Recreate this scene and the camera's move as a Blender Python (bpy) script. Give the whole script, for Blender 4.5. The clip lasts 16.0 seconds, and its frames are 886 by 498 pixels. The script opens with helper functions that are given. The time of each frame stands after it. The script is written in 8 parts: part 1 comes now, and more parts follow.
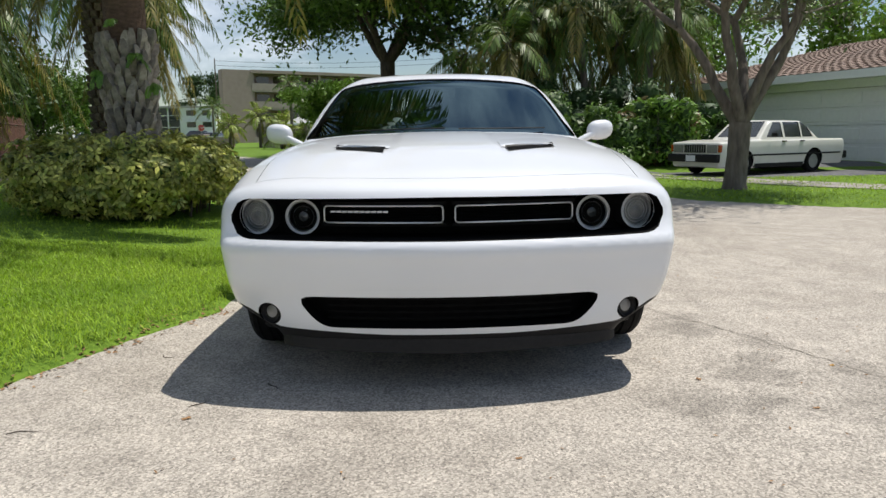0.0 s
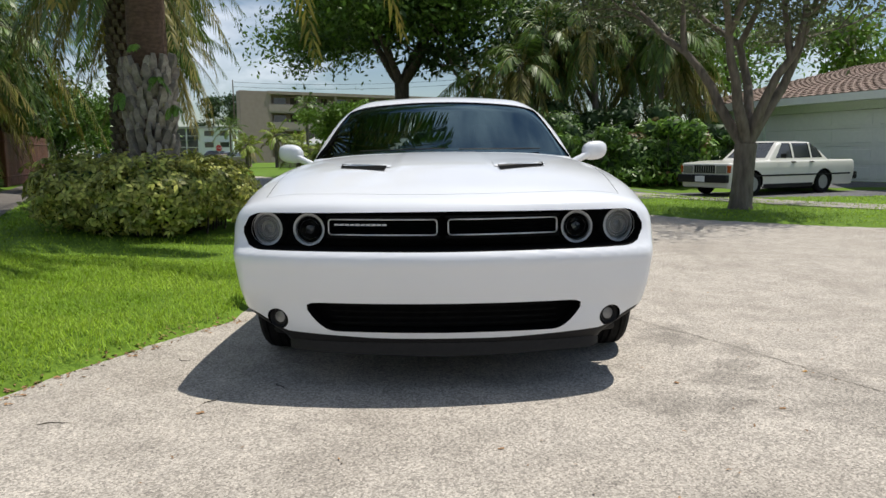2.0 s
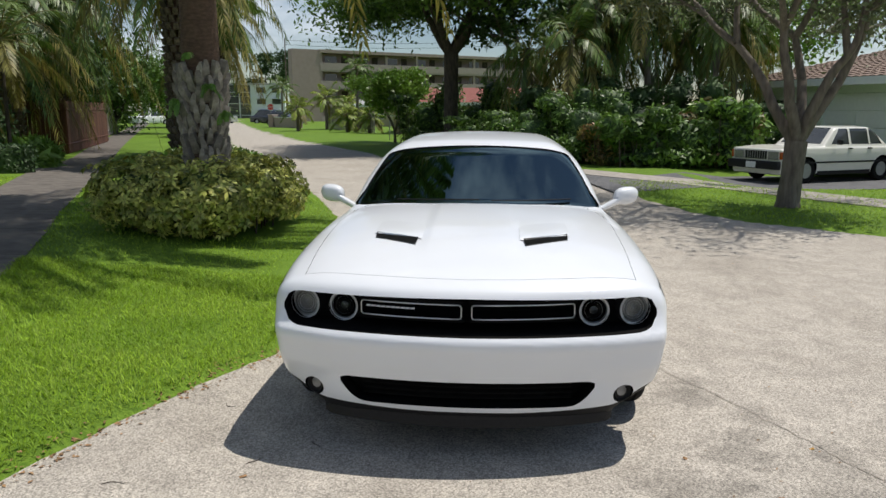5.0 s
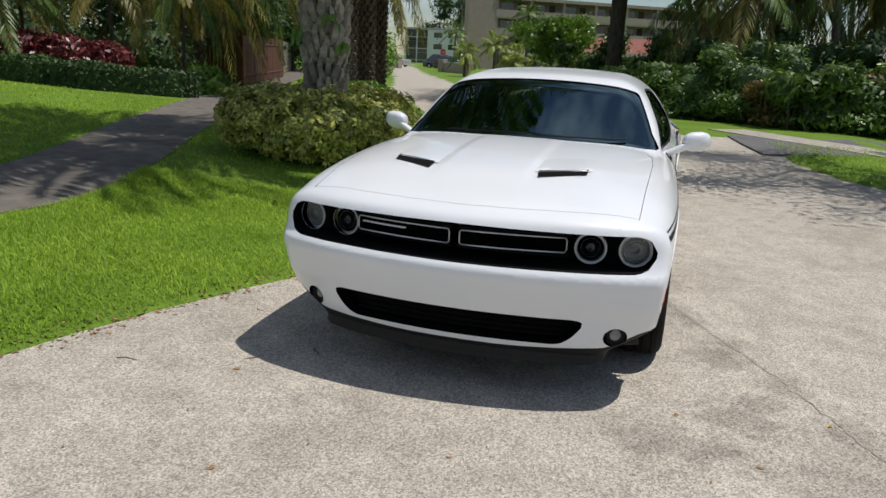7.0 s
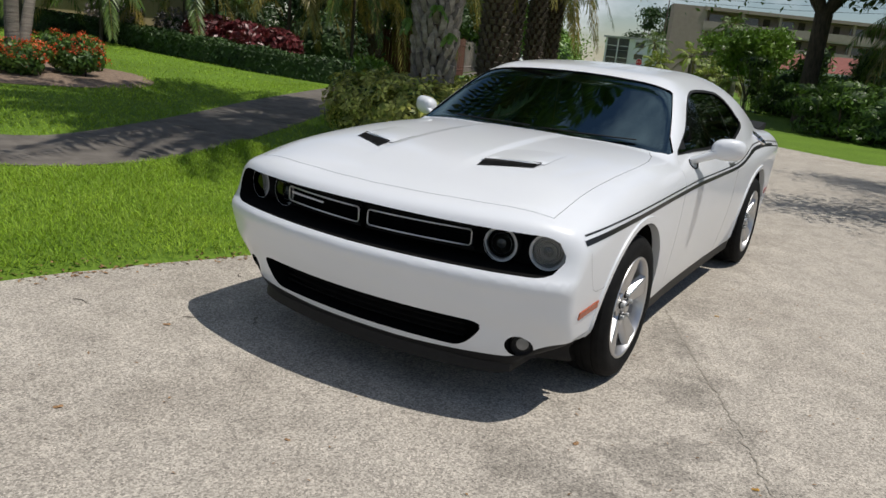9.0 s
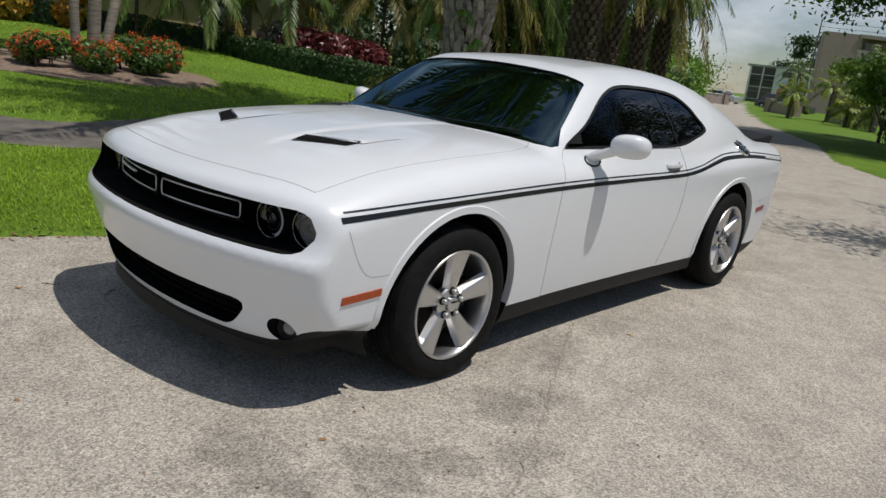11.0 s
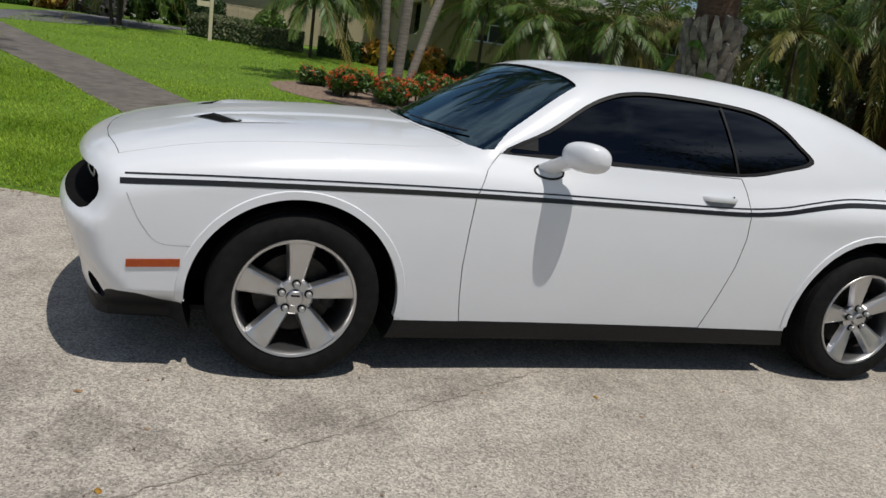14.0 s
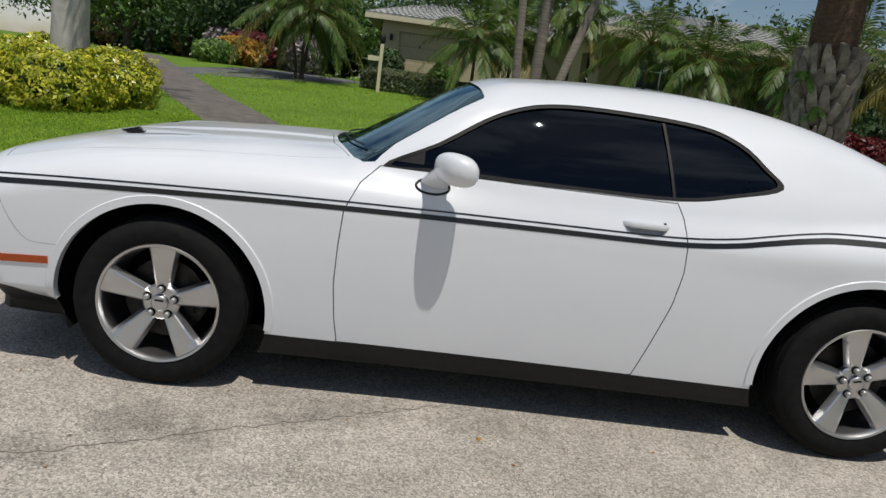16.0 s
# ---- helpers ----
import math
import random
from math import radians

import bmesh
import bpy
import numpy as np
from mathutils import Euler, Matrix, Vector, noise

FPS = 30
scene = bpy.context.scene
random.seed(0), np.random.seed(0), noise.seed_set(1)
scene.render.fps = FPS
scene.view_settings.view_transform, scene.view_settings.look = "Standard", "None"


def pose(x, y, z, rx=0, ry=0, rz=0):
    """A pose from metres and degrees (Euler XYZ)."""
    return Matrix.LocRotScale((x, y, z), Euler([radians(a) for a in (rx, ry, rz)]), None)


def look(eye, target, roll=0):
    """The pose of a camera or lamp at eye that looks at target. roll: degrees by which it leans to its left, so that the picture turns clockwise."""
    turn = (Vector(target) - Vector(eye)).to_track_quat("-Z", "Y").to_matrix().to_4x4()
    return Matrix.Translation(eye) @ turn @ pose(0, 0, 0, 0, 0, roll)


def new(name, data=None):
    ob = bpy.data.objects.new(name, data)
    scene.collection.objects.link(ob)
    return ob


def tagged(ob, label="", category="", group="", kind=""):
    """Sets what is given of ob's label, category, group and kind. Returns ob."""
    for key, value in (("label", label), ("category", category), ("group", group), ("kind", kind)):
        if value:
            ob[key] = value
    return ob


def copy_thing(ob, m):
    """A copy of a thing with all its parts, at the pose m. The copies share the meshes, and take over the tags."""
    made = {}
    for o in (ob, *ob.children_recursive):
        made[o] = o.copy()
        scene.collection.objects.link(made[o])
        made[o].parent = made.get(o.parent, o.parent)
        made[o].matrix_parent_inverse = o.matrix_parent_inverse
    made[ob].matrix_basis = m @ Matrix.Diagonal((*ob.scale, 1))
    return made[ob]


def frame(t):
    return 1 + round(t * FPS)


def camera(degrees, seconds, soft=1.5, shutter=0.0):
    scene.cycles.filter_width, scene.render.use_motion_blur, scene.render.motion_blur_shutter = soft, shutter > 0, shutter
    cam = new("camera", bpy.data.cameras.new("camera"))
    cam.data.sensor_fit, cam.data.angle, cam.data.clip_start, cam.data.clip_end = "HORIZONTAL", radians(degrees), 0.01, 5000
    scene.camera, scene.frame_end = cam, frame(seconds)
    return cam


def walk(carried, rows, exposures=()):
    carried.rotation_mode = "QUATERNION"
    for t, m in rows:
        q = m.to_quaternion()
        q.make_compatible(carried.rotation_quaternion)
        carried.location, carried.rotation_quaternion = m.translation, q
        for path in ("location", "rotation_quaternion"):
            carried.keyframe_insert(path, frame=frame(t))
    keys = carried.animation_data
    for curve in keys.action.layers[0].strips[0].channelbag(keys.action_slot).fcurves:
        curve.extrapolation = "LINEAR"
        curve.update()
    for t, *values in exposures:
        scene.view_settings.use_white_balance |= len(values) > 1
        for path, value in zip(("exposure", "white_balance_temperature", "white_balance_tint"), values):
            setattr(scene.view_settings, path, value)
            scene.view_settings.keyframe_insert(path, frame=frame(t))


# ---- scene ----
cam = camera(61.8, 16.0)
PATH = [
    (0, (-0.074, -3.758, 1.044), (-0.041, -1.783, 0.735), -0.8),
    (0.5, (-0.062, -3.865, 1.033), (-0.022, -1.885, 0.748), -0.3),
    (1, (-0.034, -3.915, 1.013), (-0.01, -1.932, 0.756), -0.2),
    (1.5, (-0.013, -3.964, 1.026), (-0.011, -1.979, 0.78), -0.4),
    (2, (0.01, -4.015, 1.041), (0.004, -2.032, 0.786), -0.7),
    (2.5, (0.027, -4.042, 1.137), (0.032, -2.062, 0.851), -0.8),
    (3, (0.034, -4.067, 1.317), (0.04, -2.092, 1.0), -0.7),
    (5.5, (0.19, -4.148, 1.641), (-0.012, -2.197, 1.25), 0.4),
    (6, (0.368, -4.08, 1.573), (0.08, -2.147, 1.145), 0.7),
    (6.5, (0.618, -4.047, 1.533), (0.204, -2.146, 1.067), 1.5),
    (7, (0.883, -4.002, 1.513), (0.329, -2.147, 1.01), 2.7),
    (7.5, (1.105, -3.862, 1.485), (0.427, -2.056, 0.956), 3.8),
    (8, (1.345, -3.699, 1.487), (0.555, -1.942, 0.95), 4.6),
    (8.5, (1.652, -3.529, 1.48), (0.746, -1.827, 0.949), 5.3),
    (9, (1.893, -3.344, 1.456), (0.9, -1.689, 0.933), 5.8),
    (9.5, (2.131, -3.125, 1.449), (1.076, -1.504, 0.94), 5.9),
    (10, (2.428, -2.911, 1.422), (1.314, -1.327, 0.921), 6.1),
    (12.5, (3.417, -1.325, 1.367), (1.863, -0.175, 0.852), 8.3),
    (13, (3.601, -0.994, 1.352), (1.958, 0.026, 0.84), 8.2),
    (13.5, (3.733, -0.687, 1.344), (1.987, 0.148, 0.84), 8.1),
    (14, (3.789, -0.385, 1.354), (1.954, 0.244, 0.867), 8.3),
    (14.5, (3.873, -0.06, 1.348), (1.976, 0.367, 0.881), 8.6),
    (15, (3.907, 0.259, 1.34), (1.974, 0.505, 0.89), 8.7),
    (15.5, (3.858, 0.573, 1.346), (1.91, 0.701, 0.912), 8.3),
    (16, (3.852, 0.964, 1.346), (1.899, 1.066, 0.926), 7.6),
]
walk(cam, [(t, look(eye, target, roll)) for t, eye, target, roll in PATH],
     [(0, 0.22), (1.5, 0.22), (3, 0.08), (5.5, 0.05), (7.5, -0.08), (10, -0.24), (12.5, -0.42), (14, -0.36), (16, -0.33)])

# ---------------------------------------------------------------- world, sun
SUN_TO = Vector((0.36, 0.14, 1.0)).normalized()
world = bpy.data.worlds.new("sky_world")
scene.world = world
world.use_nodes = True
wn, wl = world.node_tree.nodes, world.node_tree.links
wn.clear()
w_out = wn.new("ShaderNodeOutputWorld")
w_bg = wn.new("ShaderNodeBackground")
w_sky = wn.new("ShaderNodeTexSky")
w_sky.sky_type = "NISHITA"
w_sky.sun_disc = False
w_sky.sun_elevation = math.asin(SUN_TO.z)
w_sky.sun_rotation = math.atan2(SUN_TO.x, SUN_TO.y)
w_sky.air_density, w_sky.dust_density, w_sky.ozone_density = 1.0, 0.25, 1.6
w_co = wn.new("ShaderNodeTexCoord")
w_map = wn.new("ShaderNodeMapping")
w_map.inputs["Scale"].default_value = (1.0, 1.0, 2.6)
w_no = wn.new("ShaderNodeTexNoise")
w_no.inputs["Scale"].default_value = 2.3
w_no.inputs["Detail"].default_value = 8.0
w_no.inputs["Roughness"].default_value = 0.58
w_rmp = wn.new("ShaderNodeValToRGB")
w_rmp.color_ramp.elements[0].position = 0.49
w_rmp.color_ramp.elements[1].position = 0.70
w_mix = wn.new("ShaderNodeMixRGB")
w_mix.inputs[2].default_value = (12.4, 12.9, 13.8, 1)
wl.new(w_co.outputs["Generated"], w_map.inputs["Vector"])
wl.new(w_map.outputs["Vector"], w_no.inputs["Vector"])
wl.new(w_no.outputs["Fac"], w_rmp.inputs["Fac"])
w_sep = wn.new("ShaderNodeSeparateXYZ")
w_hi = wn.new("ShaderNodeMapRange")  # the cloud field thins overhead
w_hi.inputs["From Min"].default_value, w_hi.inputs["From Max"].default_value = 0.35, 0.85
w_hi.inputs["To Min"].default_value, w_hi.inputs["To Max"].default_value = 1.0, 0.85
w_mul = wn.new("ShaderNodeMath")
w_mul.operation = "MULTIPLY"
wl.new(w_co.outputs["Generated"], w_sep.inputs["Vector"])
wl.new(w_sep.outputs["Z"], w_hi.inputs["Value"])
wl.new(w_hi.outputs["Result"], w_mul.inputs[0])
wl.new(w_rmp.outputs["Color"], w_mul.inputs[1])
wl.new(w_mul.outputs["Value"], w_mix.inputs[0])
wl.new(w_sky.outputs["Color"], w_mix.inputs[1])
wl.new(w_mix.outputs["Color"], w_bg.inputs["Color"])
w_bg.inputs["Strength"].default_value = 0.075
wl.new(w_bg.outputs["Background"], w_out.inputs["Surface"])

sun = new("sun", bpy.data.lights.new("sun", "SUN"))
sun.data.energy = 4.1
sun.data.angle = radians(0.55)
sun.data.color = (1.0, 0.948, 0.868)
sun.matrix_world = look((0, 0, 30), Vector((0, 0, 30)) - SUN_TO)


# ---------------------------------------------------------------- materials
def mat(name, c1, c2=None, scale=8.0, rough=0.6, metal=0.0, bump=0.0, bscale=60.0, coat=0.0, spec=0.5,
        big=0.0, bigscale=0.6, island=0.0, obrand=0.0, translucent=0.0, detail=6.0, stretch=None, rough2=None):
    """A procedural surface: two colours over fine noise, darker or lighter patches over large noise, relief."""
    m = bpy.data.materials.new(name)
    m.use_nodes = True
    n, l = m.node_tree.nodes, m.node_tree.links
    b = n["Principled BSDF"]
    out = n["Material Output"]
    b.inputs["Roughness"].default_value = rough
    b.inputs["Metallic"].default_value = metal
    b.inputs["Coat Weight"].default_value = coat
    b.inputs["Coat Roughness"].default_value = 0.03
    b.inputs["Specular IOR Level"].default_value = spec
    c2 = c2 or tuple(min(1, v * 0.8) for v in c1)
    co = n.new("ShaderNodeTexCoord")
    vec = co.outputs["Object"]
    if stretch:
        mp = n.new("ShaderNodeMapping")
        mp.inputs["Scale"].default_value = stretch
        l.new(vec, mp.inputs["Vector"])
        vec = mp.outputs["Vector"]
    no = n.new("ShaderNodeTexNoise")
    no.inputs["Scale"].default_value = scale
    no.inputs["Detail"].default_value = detail
    l.new(vec, no.inputs["Vector"])
    rp = n.new("ShaderNodeValToRGB")
    rp.color_ramp.elements[0].position, rp.color_ramp.elements[1].position = 0.32, 0.68
    rp.color_ramp.elements[0].color, rp.color_ramp.elements[1].color = (*c1, 1), (*c2, 1)
    l.new(no.outputs["Fac"], rp.inputs["Fac"])
    col = rp.outputs["Color"]
    hsv = n.new("ShaderNodeHueSaturation")
    l.new(col, hsv.inputs["Color"])
    col = hsv.outputs["Color"]
    src = None
    if big:
        n2 = n.new("ShaderNodeTexNoise")
        n2.inputs["Scale"].default_value = bigscale
        n2.inputs["Detail"].default_value = 5.0
        l.new(vec, n2.inputs["Vector"])
        src = n2.outputs["Fac"]
        amount = big
    if island or obrand:
        if island:
            gi = n.new("ShaderNodeNewGeometry")
            src = gi.outputs["Random Per Island"]
        else:
            gi = n.new("ShaderNodeObjectInfo")
            src = gi.outputs["Random"]
        amount = island or obrand
    if src is not None:
        mr = n.new("ShaderNodeMapRange")
        mr.inputs["To Min"].default_value, mr.inputs["To Max"].default_value = 1 - amount, 1 + amount
        l.new(src, mr.inputs["Value"])
        l.new(mr.outputs["Result"], hsv.inputs["Value"])
    l.new(col, b.inputs["Base Color"])
    if rough2 is not None:
        rr = n.new("ShaderNodeMapRange")
        rr.inputs["To Min"].default_value, rr.inputs["To Max"].default_value = rough, rough2
        l.new(no.outputs["Fac"], rr.inputs["Value"])
        l.new(rr.outputs["Result"], b.inputs["Roughness"])
    if bump:
        nb = n.new("ShaderNodeTexNoise")
        nb.inputs["Scale"].default_value = bscale
        nb.inputs["Detail"].default_value = 4.0
        l.new(vec, nb.inputs["Vector"])
        bp = n.new("ShaderNodeBump")
        bp.inputs["Strength"].default_value = min(1.0, bump)
        bp.inputs["Distance"].default_value = 0.6 / bscale
        l.new(nb.outputs["Fac"], bp.inputs["Height"])
        l.new(bp.outputs["Normal"], b.inputs["Normal"])
    if translucent:
        tr = n.new("ShaderNodeBsdfTranslucent")
        mx = n.new("ShaderNodeMixShader")
        mx.inputs["Fac"].default_value = translucent
        l.new(col, tr.inputs["Color"])
        l.new(b.outputs["BSDF"], mx.inputs[1])
        l.new(tr.outputs["BSDF"], mx.inputs[2])
        l.new(mx.outputs["Shader"], out.inputs["Surface"])
    return m


def tinted_glass(name, tint, gloss=(1.0, 1.0, 1.0), ior=1.52):
    m = bpy.data.materials.new(name)
    m.use_nodes = True
    n, l = m.node_tree.nodes, m.node_tree.links
    n.remove(n["Principled BSDF"])
    fr = n.new("ShaderNodeFresnel")
    fr.inputs["IOR"].default_value = ior
    tr = n.new("ShaderNodeBsdfTransparent")
    tr.inputs["Color"].default_value = (*tint, 1)
    gl = n.new("ShaderNodeBsdfGlossy")
    gl.inputs["Roughness"].default_value = 0.015
    gl.inputs["Color"].default_value = (*gloss, 1)
    mx = n.new("ShaderNodeMixShader")
    l.new(fr.outputs["Fac"], mx.inputs["Fac"])
    l.new(tr.outputs["BSDF"], mx.inputs[1])
    l.new(gl.outputs["BSDF"], mx.inputs[2])
    l.new(mx.outputs["Shader"], n["Material Output"].inputs["Surface"])
    return m


def asphalt_material(name, lo, hi, patch, stains=()):
    """Worn asphalt: pale aggregate in dark binder, wide stains, faint cracks."""
    m = mat(name, lo, hi, scale=150, rough=0.92, bump=0.7, bscale=190, spec=0.25, detail=3.0)
    n, l = m.node_tree.nodes, m.node_tree.links
    b = n["Principled BSDF"]
    base = b.inputs["Base Color"].links[0].from_socket
    co = n.new("ShaderNodeTexCoord")
    vo = n.new("ShaderNodeTexVoronoi")
    vo.inputs["Scale"].default_value = 128
    l.new(co.outputs["Object"], vo.inputs["Vector"])
    vr = n.new("ShaderNodeMapRange")
    vr.inputs["To Min"].default_value, vr.inputs["To Max"].default_value = 0.46, 1.56
    l.new(vo.outputs["Color"], vr.inputs["Value"])
    mul = n.new("ShaderNodeMixRGB")
    mul.blend_type = "MULTIPLY"
    mul.inputs[0].default_value = 1.0
    l.new(base, mul.inputs[1])
    l.new(vr.outputs["Result"], mul.inputs[2])
    n2 = n.new("ShaderNodeTexNoise")
    n2.inputs["Scale"].default_value = 0.9
    n2.inputs["Detail"].default_value = 7
    n2.inputs["Roughness"].default_value = 0.62
    l.new(co.outputs["Object"], n2.inputs["Vector"])
    r2 = n.new("ShaderNodeValToRGB")
    r2.color_ramp.elements[0].position, r2.color_ramp.elements[1].position = 0.30, 0.52
    r2.color_ramp.elements[0].color, r2.color_ramp.elements[1].color = (*patch, 1), (1, 1, 1, 1)
    l.new(n2.outputs["Fac"], r2.inputs["Fac"])
    m2 = n.new("ShaderNodeMixRGB")
    m2.blend_type = "MULTIPLY"
    m2.inputs[0].default_value = 1.0
    l.new(mul.outputs["Color"], m2.inputs[1])
    l.new(r2.outputs["Color"], m2.inputs[2])
    n3 = n.new("ShaderNodeTexNoise")
    n3.inputs["Scale"].default_value = 5.0
    n3.inputs["Detail"].default_value = 5
    l.new(co.outputs["Object"], n3.inputs["Vector"])
    r3 = n.new("ShaderNodeMapRange")
    r3.inputs["From Min"].default_value, r3.inputs["From Max"].default_value = 0.3, 0.7
    r3.inputs["To Min"].default_value, r3.inputs["To Max"].default_value = 0.86, 1.1
    l.new(n3.outputs["Fac"], r3.inputs["Value"])
    m3 = n.new("ShaderNodeMixRGB")
    m3.blend_type = "MULTIPLY"
    m3.inputs[0].default_value = 1.0
    l.new(m2.outputs["Color"], m3.inputs[1])
    l.new(r3.outputs["Result"], m3.inputs[2])
    last = m3.outputs["Color"]
    ns = n.new("ShaderNodeTexNoise")
    ns.inputs["Scale"].default_value, ns.inputs["Detail"].default_value, ns.inputs["Roughness"].default_value = 9.0, 9.0, 0.72
    l.new(co.outputs["Object"], ns.inputs["Vector"])
    # old oil and tyre stains with ragged edges
    for sx, sy, rx, ry, dark in stains:
        mp = n.new("ShaderNodeMapping")
        mp.vector_type = "POINT"
        mp.inputs["Location"].default_value = (-sx / rx, -sy / ry, 0)
        mp.inputs["Scale"].default_value = (1 / rx, 1 / ry, 0)
        l.new(co.outputs["Object"], mp.inputs["Vector"])
        ln = n.new("ShaderNodeVectorMath")
        ln.operation = "LENGTH"
        l.new(mp.outputs["Vector"], ln.inputs[0])
        ad = n.new("ShaderNodeMath")
        ad.operation = "MULTIPLY_ADD"
        ad.inputs[1].default_value, ad.inputs[2].default_value = 3.4, -1.7
        l.new(ns.outputs["Fac"], ad.inputs[0])
        sm_ = n.new("ShaderNodeMath")
        sm_.operation = "ADD"
        l.new(ln.outputs["Value"], sm_.inputs[0])
        l.new(ad.outputs["Value"], sm_.inputs[1])
        mr = n.new("ShaderNodeMapRange")
        mr.inputs["From Min"].default_value, mr.inputs["From Max"].default_value = 0.45, 1.15
        mr.inputs["To Min"].default_value, mr.inputs["To Max"].default_value = dark, 1.0
        l.new(sm_.outputs["Value"], mr.inputs["Value"])
        mm = n.new("ShaderNodeMixRGB")
        mm.blend_type = "MULTIPLY"
        mm.inputs[0].default_value = 1.0
        l.new(last, mm.inputs[1])
        l.new(mr.outputs["Result"], mm.inputs[2])
        last = mm.outputs["Color"]
    l.new(last, b.inputs["Base Color"])
    return m


M = {}
M["paint"] = mat("white_car_paint", (0.735, 0.757, 0.795), (0.755, 0.777, 0.815), scale=3, rough=0.33, coat=0.75, spec=0.4)
M["black"] = mat("black_plastic", (0.012, 0.012, 0.013), (0.02, 0.02, 0.021), scale=90, rough=0.5, bump=0.08, bscale=400, spec=0.2)
# near-black: black plastic parts, and painted shade in gaps, wells and recesses
M["dark"] = mat("black_trim_and_shade", (0.006, 0.006, 0.006), (0.010, 0.010, 0.010), scale=20, rough=0.95, spec=0.05)
M["valance"] = mat("grey_black_valance", (0.007, 0.007, 0.008), (0.011, 0.011, 0.012), scale=60, rough=0.6, spec=0.3, bump=0.1, bscale=300)
M["decal"] = mat("black_vinyl", (0.010, 0.010, 0.012), (0.014, 0.014, 0.016), scale=40, rough=0.3)
M["badge"] = mat("pale_lettering_bar", (0.62, 0.63, 0.65), (0.68, 0.68, 0.70), rough=0.3)
M["tyre"] = mat("tyre_rubber", (0.006, 0.006, 0.0065), (0.011, 0.011, 0.011), scale=25, rough=0.8, bump=0.25, bscale=120, spec=0.15)
M["rim"] = mat("satin_alloy", (0.52, 0.52, 0.53), (0.60, 0.60, 0.61), scale=6, rough=0.36, metal=1.0)
M["chrome"] = mat("bright_chrome", (0.75, 0.75, 0.76), (0.8, 0.8, 0.8), rough=0.10, metal=1.0)
M["steel"] = mat("brake_disc_steel", (0.03, 0.03, 0.03), (0.055, 0.052, 0.05), scale=30, rough=0.5, metal=1.0)
M["satin"] = mat("satin_grey_trim", (0.62, 0.62, 0.63), (0.68, 0.68, 0.69), rough=0.35, metal=0.6)
M["lamp_grey"] = mat("lamp_reflector", (0.21, 0.21, 0.215), (0.29, 0.29, 0.29), scale=30, rough=0.35, metal=0.3)
M["amber"] = mat("amber_lens", (0.36, 0.055, 0.006), (0.41, 0.07, 0.008), scale=50, rough=0.25, coat=0.15)
M["redlens"] = mat("red_lens", (0.30, 0.02, 0.02), (0.36, 0.03, 0.03), scale=50, rough=0.25, coat=0.5)
# sky blue of the reflections is put into the gloss colour
M["glass"] = tinted_glass("tinted_window_glass", (0.03, 0.04, 0.05), gloss=(0.62, 0.90, 1.0), ior=2.3)
M["sideglass"] = tinted_glass("dark_side_glass", (0.012, 0.014, 0.017), gloss=(0.80, 0.88, 1.0), ior=1.5)
M["clear"] = tinted_glass("clear_lamp_glass", (0.92, 0.93, 0.93), gloss=(0.08, 0.08, 0.08), ior=1.3)
M["seat"] = mat("charcoal_seat_cloth", (0.03, 0.03, 0.032), (0.05, 0.05, 0.052), scale=60, rough=0.9)
M["mirror"] = mat("mirror_silver", (0.8, 0.8, 0.82), (0.82, 0.82, 0.84), rough=0.02, metal=1.0)
M["asphalt"] = asphalt_material("worn_grey_asphalt", (0.30, 0.272, 0.235), (0.50, 0.458, 0.40), (0.80, 0.79, 0.78), [(1.05, -1.05, 0.32, 0.16, 0.72), (1.30, -0.72, 0.22, 0.16, 0.72), (1.42, -0.50, 0.16, 0.10, 0.72), (1.24, 0.05, 0.20, 0.22, 0.72), (1.0, 0.75, 0.14, 0.3, 0.75), (1.75, -1.1, 0.35, 0.5, 0.82), (1.78, -0.66, 0.10, 0.16, 0.8), (1.58, -0.22, 0.10, 0.18, 0.8), (1.36, 0.18, 0.10, 0.18, 0.8), (1.14, 0.58, 0.09, 0.18, 0.8), (1.0, 1.4, 0.12, 0.3, 0.85), (2.9, 9.0, 0.8, 3.5, 0.8), (-1.2, 19, 1.2, 2.0, 0.8)])
M["drive"] = asphalt_material("dark_driveway_asphalt", (0.10, 0.10, 0.105), (0.17, 0.17, 0.175), (0.7, 0.7, 0.7))
M["concrete"] = mat("weathered_concrete", (0.092, 0.081, 0.070), (0.165, 0.147, 0.127), scale=5, rough=0.9, bump=0.3, bscale=90, big=0.18, bigscale=1.3)
M["pale_concrete"] = mat("pale_concrete", (0.27, 0.245, 0.215), (0.40, 0.365, 0.325), scale=6, rough=0.9, bump=0.3, bscale=90, big=0.15, bigscale=1.1)
M["lawn"] = mat("lawn_turf", (0.078, 0.150, 0.014), (0.148, 0.245, 0.026), scale=34, rough=0.85, bump=0.9, bscale=45, big=0.35, bigscale=0.7, spec=0.2)
M["blade"] = mat("grass_blade", (0.21, 0.345, 0.022), (0.345, 0.49, 0.048), scale=1.2, rough=0.55, island=0.4, translucent=0.42, spec=0.3)
M["soil"] = mat("mulch_soil", (0.13, 0.09, 0.065), (0.30, 0.22, 0.16), scale=22, rough=0.95, bump=0.6, bscale=60)
M["bark"] = mat("grey_brown_bark", (0.095, 0.078, 0.064), (0.20, 0.17, 0.14), scale=14, rough=0.9, bump=0.8, bscale=40, stretch=(1, 1, 0.25))
M["darkbark"] = mat("dark_bark", (0.05, 0.04, 0.032), (0.11, 0.09, 0.07), scale=14, rough=0.9, bump=0.8, bscale=40, stretch=(1, 1, 0.25))
